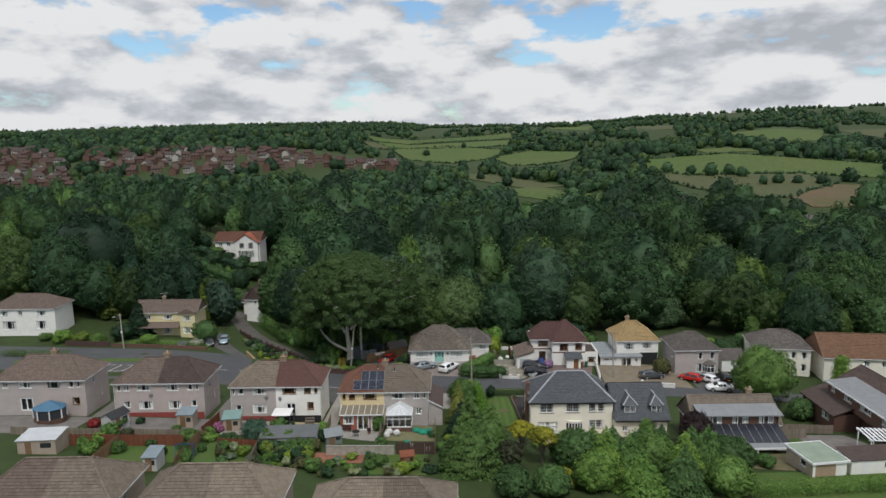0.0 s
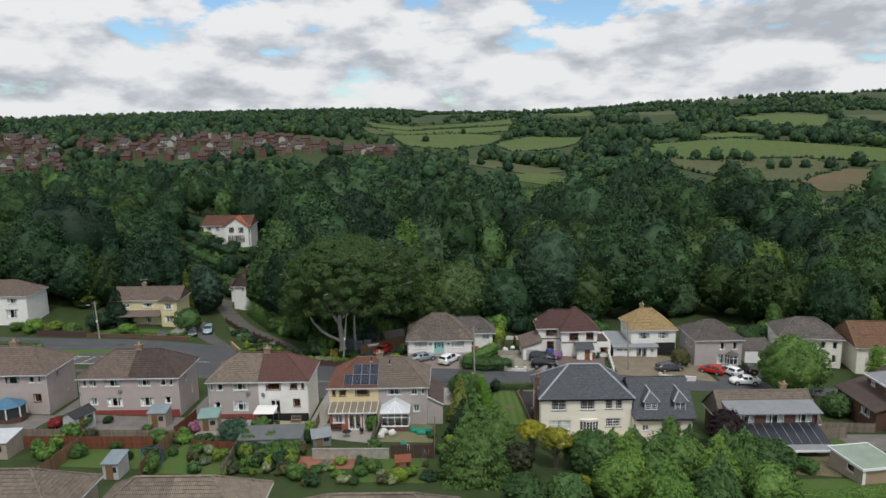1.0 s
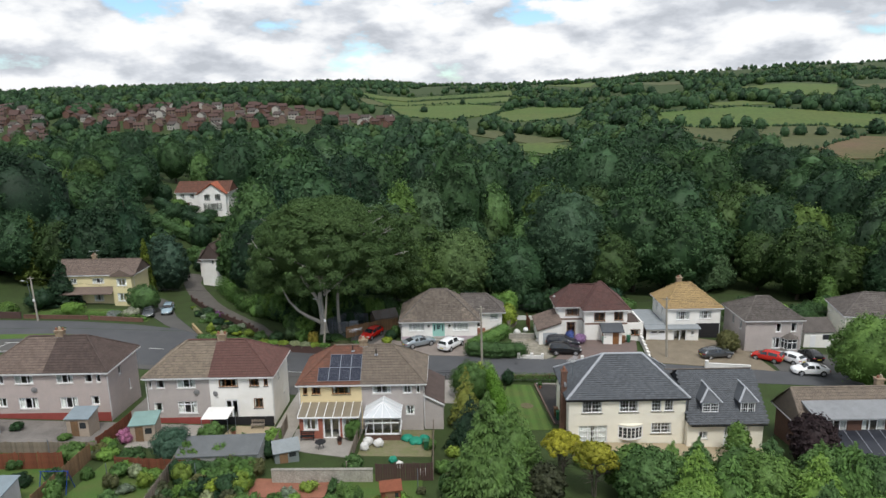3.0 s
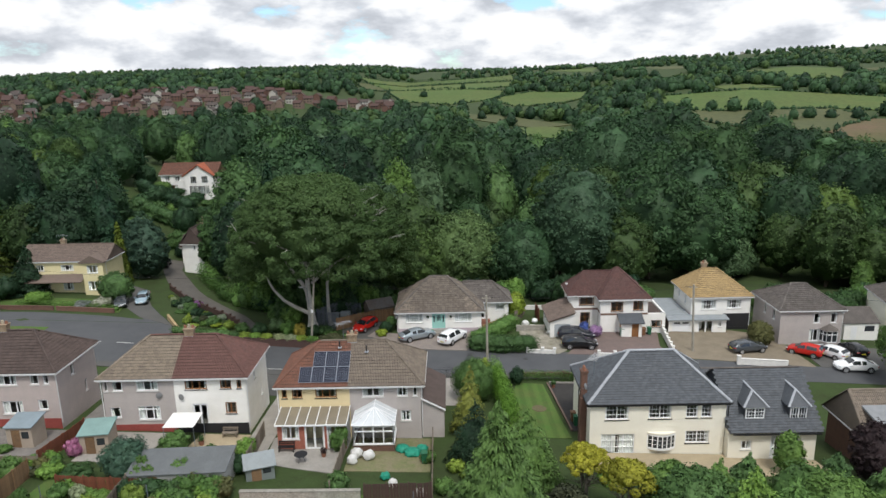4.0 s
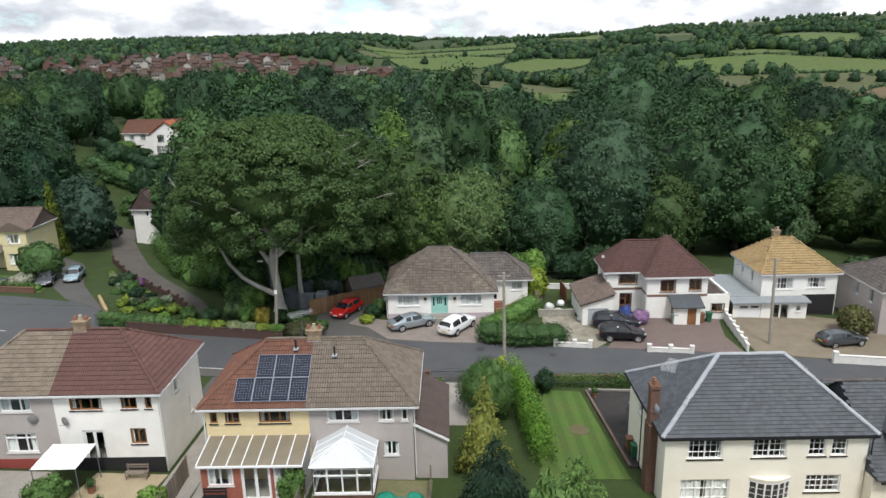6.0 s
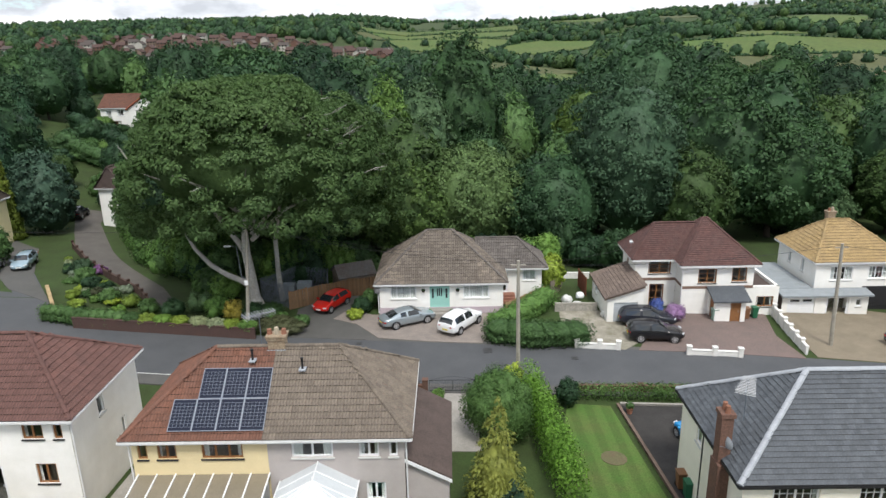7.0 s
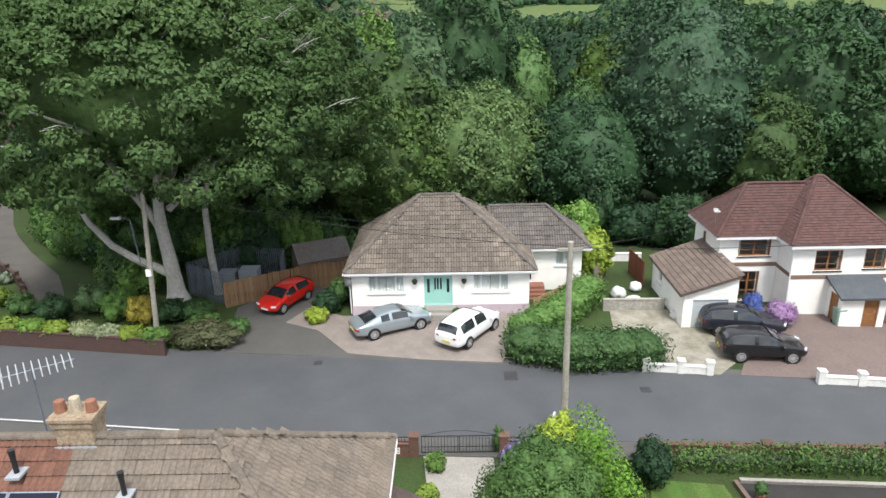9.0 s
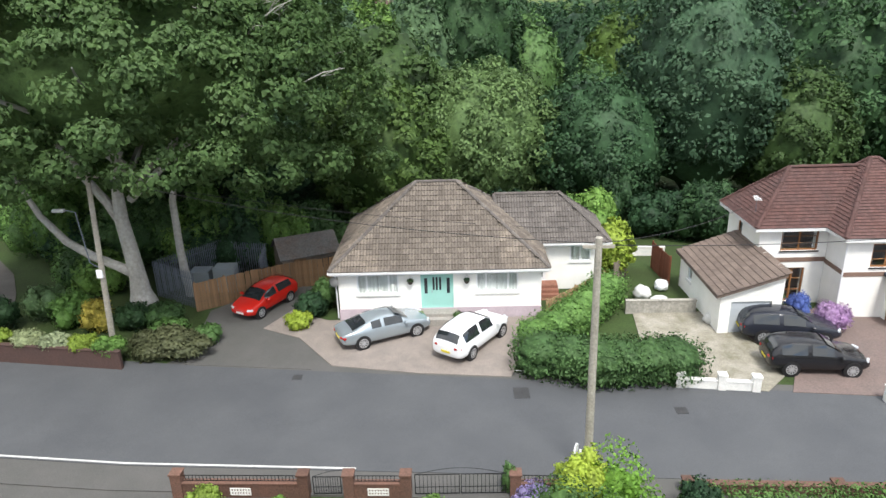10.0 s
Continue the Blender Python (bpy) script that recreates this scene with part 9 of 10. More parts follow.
shed((-19.5, -38.0, gz(-19.5, -36.3) - 0.1), 3, 7.2, 3.2, 1.95, 0.25, mat("pale_block", (0.42, 0.42, 0.41), 0.9, var=0.2), mat("slate_felt", (0.135, 0.145, 0.15), 0.8, var=0.25, scale=0.8), "long flat-roofed garage with grey felt roof", mono=True, name="garage")
shed((-3.4, -45.6, gz(-3.4, -45.6)), 10, 1.5, 1.4, 1.8, 0.4, TIMBER_RED, TIMBER_RED, "small red timber shed")
shed((-14.0, -36.6, gz(-14, -36.6)), 20, 2.2, 1.9, 1.3, 0.7, mat("greenhouse_panel", (0.20, 0.23, 0.23), 0.3, var=0.15, bump=0, spec=0.6), mat("greenhouse_roof", (0.22, 0.25, 0.26), 0.25, var=0.2, bump=0, spec=0.6), "small greenhouse with grey panels", name="greenhouse")
shed((-33.5, -47.5, gz(-33, -47)), 0, 1.6, 2.4, 1.9, 0.3, mat("pale_cladding", (0.5, 0.5, 0.5), 0.7, var=0.15), MATS["blue_grey_felt"], "narrow pale garden shed", mono=True)
shed((54.4, 0.6, gz(54.4, 0.6)), 0, 4.4, 5.2, 2.3, 1.3, RENDER_WHITE, T_GREYB, "white garage with a dark tiled roof beside a house", door_m=UPVC, name="garage")
shed((53.2, -45.2, gz(53.2, -45.6)), 5, 7.0, 2.8, 1.9, 0.4, RENDER_WHITE, T_DARK, "long white outbuilding with a dark tiled roof", mono=True, door_m=UPVC, name="outbuilding")
hedge([(33.5, -52.6), (42, -52.0), (50, -51.2), (60, -50.2)], 1.7, 1.7, LAUREL, "long clipped bright green hedge across a garden", 9000, 0.17, 59)
board_fence([(47.4, -31.5), (51, -29.6), (57, -30.2)], 1.3, TIMBER_GREY, "weathered horizontal garden fence", board=0.2)
# octagonal summerhouse with blue roof
gaz = thing("summerhouse", Matrix.Translation((-55.2, -31.6, gz(-55.2, -31.6))), "brick summerhouse with blue glazed roof", "summerhouse")
oct8 = [(2.2 * math.cos(math.pi * (i + 0.5) / 4), 1.8 * math.sin(math.pi * (i + 0.5) / 4)) for i in range(8)]
p = B()
slab(p, oct8, -0.4, 0.8)
part("base_wall", p, BRICK, gaz)
p = B()
slab(p, [(x * 0.96, y * 0.96) for x, y in oct8], 0.8, 2.2)
part("glazing", p, MATS["dark_glass"], gaz)
for x, y in oct8:
    p = B()
    box(p, x - 0.06, x + 0.06, y - 0.06, y + 0.06, 0.8, 2.25)
    part("post", p, UPVC, gaz)
p = B()
ap = p.verts.new((0, 0, 3.2))
rim_v = [p.verts.new((x * 1.08, y * 1.08, 2.2)) for x, y in oct8]
for i in range(8):
    p.faces.new((rim_v[i], rim_v[(i + 1) % 8], ap))
p.faces.new(rim_v[::-1])
part("roof", p, mat("blue_roof_glazing", (0.06, 0.16, 0.26), 0.3, var=0.15, bump=0, spec=0.6), gaz)
# garden fences behind the semis
for pts, h, m, lab in (
    ([(-31.9, -29.2), (-32.0, -36.0)], 1.4, TIMBER_RED, "red-brown timber fence between gardens"), ([(-31.6, -38.0), (-30.8, -48.0)], 1.6, TIMBER, "brown timber fence between gardens"), ([(-57, -37.6), (-44, -37.2), (-31.9, -36.3)], 1.1, TIMBER_GREY, "grey panel fence across gardens"),
    ([(-47, -41.2), (-40.7, -40.8), (-33, -40.0)], 1.6, TIMBER_RED, "red-brown timber fence across gardens"), ([(-40.8, -41), (-40.2, -50)], 1.7, TIMBER, "brown timber fence between gardens"), ([(-28.5, -39.6), (-22.2, -39.8)], 1.1, TIMBER_RED, "low red-brown timber fence"), ([(-23.0, -40), (-22.2, -48)], 1.5, TIMBER_GREY, "weathered timber fence between gardens"),
    ([(-15.6, -29.2), (-15.3, -35.5)], 1.5, TIMBER_GREY, "weathered timber fence beside a patio"), ([(-5.0, -41.4), (-0.2, -41.0)], 1.7, WALL_BROWN, "dark brown timber fence behind a garden"), ([(-7.8, -32.5), (-7.7, -40.5)], 1.4, TIMBER_GREY, "weathered timber fence between gardens"), ([(-0.3, -29.8), (-0.1, -41.0)], 1.3, TIMBER_GREY, "weathered timber fence between gardens"),
    ([(40.5, -35.5), (52, -32.5)], 1.5, TIMBER_GREY, "weathered timber fence beside a lawn")):
    board_fence(pts, h, m, lab, board=0.2)
garden_wall((-14.0, -41.6), (-5.3, -41.4), 1.2, 0.3, STONE, "weathered grey stone garden wall")


# ---------------------------------------------------------------- fittings of the solar-panelled house and its neighbour
def solar_panels():
    up = Vector((0, 3.9, 2.85)).normalized()
    nrm = Vector((1, 0, 0)).cross(up)
    rot = Matrix((Vector((1, 0, 0)), up, nrm)).transposed().to_4x4()
    cell = mat("solar_cell", (0.006, 0.009, 0.024), 0.35, var=0.12, scale=3, fine=10, bump=0, spec=0.25)
    line_m = mat("panel_line", (0.16, 0.18, 0.22), 0.5, var=0.1, bump=0)
    frame_m = mat("panel_frame", (0.24, 0.265, 0.31), 0.5, metal=0.3, var=0.1, bump=0)
    w, h = 1.1, 1.58
    base = Vector((-7.65, -29.6, 6.0))
    for row, xs, v0 in ((0, [-12.15 + 1.115 * i for i in range(4)], 0.42), (1, [-11.03 + 1.115 * i for i in range(3)], 2.02)):
        for x in xs:
            t = thing("solar_panel", Matrix.Translation(Vector((x, base.y, base.z)) + up * v0 + nrm * 0.14) @ rot, "dark blue solar panel with pale grid lines", "solar panel", "solar panels on a roof")
            p = lattice([(0, 0.03), (w - 0.03, w)], [(0, 0.03), (h - 0.03, h)], 0.0, 0.04)
            f = part("frame", p, frame_m, t)
            f.matrix_basis = Matrix(((1, 0, 0, 0), (0, 0, 1, 0), (0, -1, 0, 0.04), (0, 0, 0, 1)))
            p = B()
            box(p, 0.03, w - 0.03, 0.03, h - 0.03, 0.0, 0.032)
            part("cell_sheet", p, cell, t)
            us = [(0.03 + (w - 0.06) * i / 6 - 0.007, 0.03 + (w - 0.06) * i / 6 + 0.007) for i in range(1, 6)] + [(0.03, 0.034), (w - 0.034, w - 0.03)]
            zs = [(0.03 + (h - 0.06) * i / 9 - 0.007, 0.03 + (h - 0.06) * i / 9 + 0.007) for i in range(1, 9)]
            g = part("grid_lines", lattice(us, zs, 0.0, 0.004), line_m, t)
            g.matrix_basis = Matrix(((1, 0, 0, 0), (0, 0, 1, 0), (0, -1, 0, 0.037), (0, 0, 0, 1)))


solar_panels()


def vent(P, label="black roof vent pipe with a lead collar"):
    v = thing("roof_vent", Matrix.Translation(P), label, "vent")
    p = B()
    tube(p, [(0, 0, -0.1), (0, 0, 0.35), (0.0, 0, 0.62)], [0.055, 0.055, 0.075], 10)
    part("pipe", p, PIPE_BLACK, v)
    p = B()
    box(p, -0.16, 0.16, -0.2, 0.2, -0.02, 0.04)
    part("collar", p, LEAD, v)


vent((-8.75, -26.5, 8.5)), vent((-6.25, -26.9, 8.2))


def aerial(P, rz, k=1.0, label="rooftop television aerial with many rods"):
    a = thing("tv_aerial", pose(*P, 0, 0, rz) @ Matrix.Scale(k, 4), label, "aerial")
    p = B()
    rod(p, (0, 0, -0.3), (0, 0, 1.5), 0.022, n=6)
    part("mast", p, STEEL, a)
    p = B()
    rod(p, (-0.75, 0, 1.45), (0.85, 0, 1.45), 0.018, n=4)
    boom = part("boom", p, STEEL, a)
    alloy = mat("bare_aluminium", (0.5, 0.51, 0.52), 0.5, metal=0.3, var=0.1, bump=0)
    for i in range(11):
        p = B()
        x = -0.72 + i * 0.15
        for z in (1.38, 1.52):
            rod(p, (x, -0.42 + 0.016 * i, z), (x, 0.42 - 0.016 * i, z), 0.013, n=4)
        part("rod", p, alloy, boom)


aerial((-8.5, -25.6, 9.1), 35), aerial((16.8, 0.9, 5.3), 80, 0.45), aerial((14.0, -29.6, 7.0), 60), aerial((-59.5, 19.3, 8.4), 20)


def dish(P, rz, label="grey satellite dish on a wall bracket", m=None):
    d = thing("satellite_dish", pose(*P, 0, 0, rz), label, "satellite dish")
    p = B()
    rings = []
    for k in range(4):
        r = 0.3 * k / 3
        rings.append([p.verts.new((math.cos(t) * r, -0.25 + 0.8 * r * r, math.sin(t) * r)) for t in (2 * math.pi * i / 16 for i in range(16))] if k else [p.verts.new((0, -0.25, 0))])
    for i in range(16):
        p.faces.new((rings[0][0], rings[1][i], rings[1][(i + 1) % 16]))
        for k in (1, 2):
            p.faces.new((rings[k][i], rings[k + 1][i], rings[k + 1][(i + 1) % 16], rings[k][(i + 1) % 16]))
    part("reflector", p, m or mat("dish_grey", (0.2, 0.2, 0.2), 0.5, var=0.1, bump=0), d)
    p = B()
    rod(p, (0, 0, 0), (0, -0.25, 0), 0.02, n=6), rod(p, (0, -0.2, -0.25), (0, -0.62, -0.05), 0.012, n=5)
    part("bracket", p, STEEL, d)


dish((-25.0, -28.6, 5.1), 20), dish((-22.9, -28.6, 4.9), -20), dish((-42, -28.5, 5.6), 20), dish((-5.6, 0.3, 2.0), -25), dish((13.3, -30.2, 6.0), -70, m=LEAD)


def lean_to():
    s = thing("sunroom", Matrix.Translation((-10.75, -29.25, 1.0)), "lean-to sunroom with brick base and glazed roof", "sunroom")
    h = 2.55
    m = mat("orange_brick", (0.36, 0.13, 0.09), 0.9, var=0.3, scale=2.5, fine=14, bump=0.3)
    w = wall(s, "wall", (-3.0, -2.35), (3.0, -2.35), -0.5, h, m, [(0.4, 1.9, 1.1, 2.3), (2.35, 4.1, 0.08, 2.4), (4.3, 5.8, 0.15, 2.3)], thick=0.12)
    window(s, w, 0.4, 1.9, 1.1, 2.3, cols=2, inset=0.03), window(s, w, 4.3, 5.8, 0.15, 2.3, cols=2, inset=0.03, sill=False)
    door(s, w, 2.35, 4.1, 0.08, 2.4, glazed=True, leaves=2)
    wall(s, "wall", (-3.0, 0), (-3.0, -2.35), -0.5, h, UPVC, thick=0.1), wall(s, "wall", (3.0, -2.35), (3.0, 0), -0.5, h, UPVC, thick=0.1)
    p = B()
    prism(p, [(-2.6, h + 0.02), (0, h + 0.42), (0, h + 0.45), (-2.6, h + 0.05)], "x", -3.1, 3.1)
    part("roof_glazing", p, mat("tinted_roof_sheet", (0.22, 0.19, 0.14), 0.35, var=0.2, scale=1, bump=0, spec=0.5), s)
    for i in range(8):
        x = -3.1 + 6.2 * i / 7
        p = B()
        prism(p, [(-2.62, h + 0.04), (0, h + 0.44), (0, h + 0.52), (-2.62, h + 0.12)], "x", x - 0.03, x + 0.03)
        part("glazing_bar", p, UPVC, s)
    p = B()
    box(p, -3.12, 3.12, -2.7, -2.58, h - 0.06, h + 0.05)
    part("gutter", p, UPVC, s)


lean_to()


def conservatory():
    s = thing("conservatory", Matrix.Translation((-5.35, -29.25, 1.0)), "white conservatory with hipped glazed roof", "conservatory")
    x, d, h = 1.75, 2.8, 2.55
    p = B()
    for a in ((-x, x, -d, -d + 0.12), (-x, -x + 0.12, -d + 0.12, 0), (x - 0.12, x, -d + 0.12, 0)):
        box(p, *a, -0.4, 0.75)
    part("dwarf_wall", p, BRICK, s)
    for a, b, cols in (((-x, -d), (x, -d), 4), ((x, -d), (x, 0), 3), ((-x, 0), (-x, -d), 3)):
        w = wall(s, "head", a, b, h - 0.12, h, UPVC, thick=0.08)
        window(s, w, 0.0, math.hypot(a[0] - b[0], a[1] - b[1]), 0.76, h - 0.1, cols=cols, top=0.5, sill=True, curtain=0, inset=0.0)
    e = 0.12
    c = [Vector(q) for q in ((-x - e, -d - e, h), (x + e, -d - e, h), (x + e, 0, h), (-x - e, 0, h))]
    r = [Vector((0, -1.5, h + 1.05)), Vector((0, 0, h + 1.05))]
    p = B()
    v = [p.verts.new(q) for q in c + r]
    for f in ((0, 1, 4), (1, 2, 5, 4), (3, 0, 4, 5)):
        p.faces.new([v[i] for i in f])
    part("roof_glazing", p, mat("white_roof_sheet", (0.55, 0.58, 0.6), 0.35, var=0.1, bump=0, spec=0.5), s)
    lines = [(c[0], r[0]), (c[1], r[0]), (r[0], r[1]), (c[0], c[1]), (c[1], c[2]), (c[0], c[3])]
    for k in range(1, 4):
        f = k / 4
        lines.append((c[0].lerp(c[1], f), r[0]))
        for a, b in ((c[1], c[2]), (c[0], c[3])):
            q = a.lerp(b, f)
            lines.append((q, Vector((0, max(q.y, -1.5), h + 1.05)) if q.y > -1.5 else r[0]))
    for a, b in lines:
        p = B()
        rod(p, a + Vector((0, 0, 0.03)), b + Vector((0, 0, 0.03)), 0.035, n=5)
        part("glazing_bar", p, UPVC, s)
    p = B()
    rod(p, r[0], r[0] + Vector((0, 0, 0.3)), 0.05, 0.01, 6)
    part("finial", p, UPVC, s)


conservatory()
side = thing("side_shed", Matrix.Translation((-0.2, -25.6, 0.9)), "brown-roofed lean-to store beside a house", "shed")
p = B()
prism(p, [(-1.05, -1.0), (0.95, -1.0), (0.95, 2.7), (-1.05, 3.7)], "y", -3.4, 3.2)
part("wall_shell", p, PEBBLE_GREY, side)
p = B()
prism(p, [(-1.1, 3.78), (1.1, 2.62), (1.1, 2.72), (-1.1, 3.88)], "y", -3.6, 3.4)
part("roof", p, T_DARK, side)
p = B()
prism(p, [(-1.1, 3.6), (1.1, 2.45), (1.1, 2.62), (-1.1, 3.78)], "y", -3.64, -3.57)
part("barge_board", p, UPVC, side)
# white awning behind the neighbouring house
aw = thing("awning", Matrix.Translation((-22.2, -30.7, gz(-22.2, -30.7))), "white square garden awning on posts", "awning")
p = B()
v = [p.verts.new(q) for q in ((-1.35, -1.25, 2.15), (1.35, -1.25, 2.15), (1.35, 1.25, 2.3), (-1.35, 1.25, 2.3), (-0.5, -0.4, 2.35), (0.5, -0.4, 2.35), (0.5, 0.4, 2.4), (-0.5, 0.4, 2.4))]
for f in ((0, 1, 5, 4), (1, 2, 6, 5), (2, 3, 7, 6), (3, 0, 4, 7), (4, 5, 6, 7), (3, 2, 1, 0)):
    p.faces.new([v[i] for i in f])
part("canopy", p, mat("white_canvas", (0.78, 0.77, 0.75), 0.85, var=0.06, bump=0.1), aw)
for x, y in ((-1.3, -1.2), (1.3, -1.2), (1.3, 1.2), (-1.3, 1.2)):
    p = B()
    rod(p, (x, y, -0.3), (x, y, 2.2), 0.03, n=6)
    part("post", p, STEEL, aw)


# ---------------------------------------------------------------- poles, wires, bins, clutter
WOODPOLE = mat("pole_timber", (0.36, 0.335, 0.285), 0.9, var=0.3, scale=1.2, fine=12, bump=0.4)


def utility_pole(base, top, label, lamp=None, sign=False):
    t = thing("utility_pole", Matrix.Translation(base), label, "pole")
    d = Vector(top) - Vector(base)
    p = B()
    rod(p, Vector((0, 0, -0.8)), d, 0.16, 0.11, 12)
    part("pole", p, WOODPOLE, t)
    p = B()
    box(p, d.x - 0.5, d.x + 0.5, d.y - 0.04, d.y + 0.04, d.z - 0.35, d.z - 0.26)
    part("crossarm", p, WOODPOLE, t)
    if lamp:
        o = d * 0.5
        p = B()
        tube(p, [o, o + Vector((-0.35, -0.2, 0.4)), o + Vector((-0.45, -0.3, 2.9)), o + Vector((-0.95, -0.35, 3.05))], [0.03] * 4, 7)
        arm = part("lamp_arm", p, STEEL, t)
        p = B()
        c = o + Vector((-1.15, -0.36, 3.0))
        box(p, c.x - 0.3, c.x + 0.25, c.y - 0.12, c.y + 0.12, c.z - 0.06, c.z + 0.09)
        bevelled(p, 0.04)
        part("lamp_head", p, mat("lamp_grey", (0.4, 0.42, 0.42), 0.5, var=0.1), arm)
        p = B()
        q = d * 0.48
        box(p, q.x - 0.14, q.x + 0.14, q.y - 0.24, q.y - 0.12, q.z - 0.2, q.z + 0.2)
        part("box", p, UPVC, t)
    if sign:
        p = B()
        rod(p, (-0.36, -0.3, 1.3), (-0.33, -0.14, 1.3), 0.05, n=10), rod(p, (-0.5, -0.1, 1.3), (-0.46, -0.12, 1.3), 0.24, n=18)
        part("sign", p, UPVC, t, "round white sign seen from behind")
    return t


utility_pole((5.6, -13.1, gz(5.6, -13.1)), (5.45, -13.6, 9.15), "weathered timber utility pole beside the road", sign=True)
utility_pole((-16.5, -3.3, gz(-16.5, -3.3)), (-15.2, -4.6, 9.6), "timber utility pole with street lamp arm", lamp=True)
utility_pole((31.2, -6.6, gz(31.2, -6.6)), (30.6, -7.0, 7.9), "timber utility pole beside a drive")
utility_pole((-63.0, 6.9, gz(-63, 6.9)), (-63.4, 7.2, 8.6), "timber utility pole beside the road", lamp=True)
utility_pole((75.5, -14, gz(75.5, -14)), (75.3, -14, 7.5), "timber utility pole near a house")


def wire(a, b, sag, label="thin black overhead wire"):
    p = B()
    a, b = Vector(a), Vector(b)
    tube(p, [a.lerp(b, i / 14) - Vector((0, 0, sag * 4 * (i / 14) * (1 - i / 14))) for i in range(15)], [0.014] * 15, 4)
    w = part("overhead_wire", p, PIPE_BLACK)
    tagged(w, label, "wire")


wire((-63.4, 7.2, 8.5), (-15.2, -4.6, 9.4), 1.2), wire((-15.2, -4.6, 9.4), (5.45, -13.6, 8.95), 0.5), wire((5.45, -13.6, 8.9), (30.6, -7.0, 7.8), 0.6), wire((5.45, -13.6, 8.95), (17.2, 3.5, 4.6), 0.3), wire((-15.2, -4.6, 9.3), (9.8, 5.0, 3.0), 0.5), wire((30.6, -7.0, 7.7), (75.3, -14, 7.3), 1.0)


def bin_thing(P, col, label, rz=0):
    t = thing("wheelie_bin", pose(*P, 0, 0, rz), label, "bin")
    p = B()
    vs = box(p, -0.25, 0.25, -0.28, 0.28, 0.05, 0.95)
    for v in vs[:4]:
        v.co.x *= 0.8
        v.co.y *= 0.8
    bevelled(p, 0.02)
    part("tub", p, col, t)
    p = B()
    box(p, -0.28, 0.28, -0.33, 0.3, 0.96, 1.04)
    bevelled(p, 0.02)
    part("lid", p, col, t)
    for x in (-0.2, 0.2):
        p = B()
        rod(p, (x - 0.03, 0.26, 0.1), (x + 0.03, 0.26, 0.1), 0.1, n=12)
        part("wheel", p, TYRE, t)


GREEN_BIN, BROWN_BIN = mat("green_plastic", (0.02, 0.12, 0.06), 0.5, var=0.1, bump=0), mat("brown_plastic", (0.20, 0.10, 0.05), 0.5, var=0.1, bump=0)
for x, y, m, lab in ((27.3, -1.3, GREEN_BIN, "green wheeled bin by a house wall"), (26.5, -1.5, BROWN_BIN, "brown wheeled bin by a house wall"), (13.2, -26.3, GREEN_BIN, "green wheeled bin beside a chimney wall"), (13.1, -25.4, BROWN_BIN, "brown wheeled bin beside a chimney wall"), (-0.9, -34.3, GREEN_BIN, "green wheeled bin in a back garden"), (23.6, -1.9, mat("sage_plastic", (0.2, 0.3, 0.25), 0.5, var=0.1, bump=0), "pale green water butt by a porch")):
    bin_thing((x, y, gz(x, y) + 0.06), m, lab)


def heap(name, P, r, h, material, label, seed):
    """A lumpy bag or heap resting on the ground."""
    t = thing(name, Matrix.Translation((P[0], P[1], gz(*P[:2]) + 0.04)), label, name.replace("_", " "))
    p = B()
    bmesh.ops.create_icosphere(p, subdivisions=3, radius=1.0)
    for v in p.verts:
        q = v.co * (1 + 0.28 * noise.noise(v.co * 2.2 + Vector((seed, 0, 0))))
        v.co = Vector((q.x * r, q.y * r, max(0.0, q.z * 0.6 + 0.45) * h))
    ob = part("heap_body", p, material, t)
    ob.data.shade_smooth()


SACK = mat("white_sacking", (0.6, 0.6, 0.58), 0.85, var=0.15, scale=3, fine=12, bump=0.4)
TARP = mat("green_sheeting", (0.02, 0.26, 0.17), 0.6, var=0.3, scale=3, fine=8, bump=0.3)
for i, (x, y, r, h, m, n, lab) in enumerate(((-6.7, -33.3, 0.5, 0.8, SACK, "bulk_bag", "white bulk bag of rubble in a garden"), (-5.6, -33.6, 0.5, 0.75, SACK, "bulk_bag", "white bulk bag of rubble in a garden"), (-6.9, -34.5, 0.45, 0.7, SACK, "bulk_bag", "white bulk bag of rubble in a garden"), (-2.9, -31.9, 0.6, 0.5, TARP, "tarpaulin", "crumpled green sheeting on soil"), (-2.0, -32.6, 0.7, 0.5, TARP, "tarpaulin", "crumpled green sheeting on soil"), (-1.2, -31.6, 0.5, 0.4, TARP, "tarpaulin", "crumpled green sheeting on soil"), (-3.9, -37.2, 0.4, 0.5, TARP, "tarpaulin", "crumpled green sheeting on soil"), (-3.2, -38.5, 0.35, 0.6, SACK, "sack", "white sack in a garden"), (-1.0, -40.0, 0.4, 0.6, SACK, "sack", "white sack by a fence"), (11.6, 2.3, 0.5, 0.7, SACK, "bulk_bag", "white bulk bag in a yard"), (13.0, 3.4, 0.4, 0.6, UPVC, "drum", "white plastic drum in a yard"), (12.4, 1.6, 0.5, 0.35, SACK, "sack", "white sacks and rubble in a yard"), (13.0, 1.2, 0.4, 0.3, TARP, "tarpaulin", "green sheeting in a yard"), (14.3, -0.9, 0.3, 0.5, SACK, "sack", "white sack by a garage wall"), (11.2, -5.8, 0.45, 0.3, STONE, "rubble", "small pile of stone rubble"))):
    heap(n, (x, y), r, h, m, lab, i)
garden_wall((10.2, 0.45), (14.0, 0.35), 0.75, 0.18, STONE, "rough grey block wall in a yard")
garden_wall((10.8, 10.5), (15.2, 10.2), 0.6, 0.2, WALL_WHITE, "white block wall behind a garden")
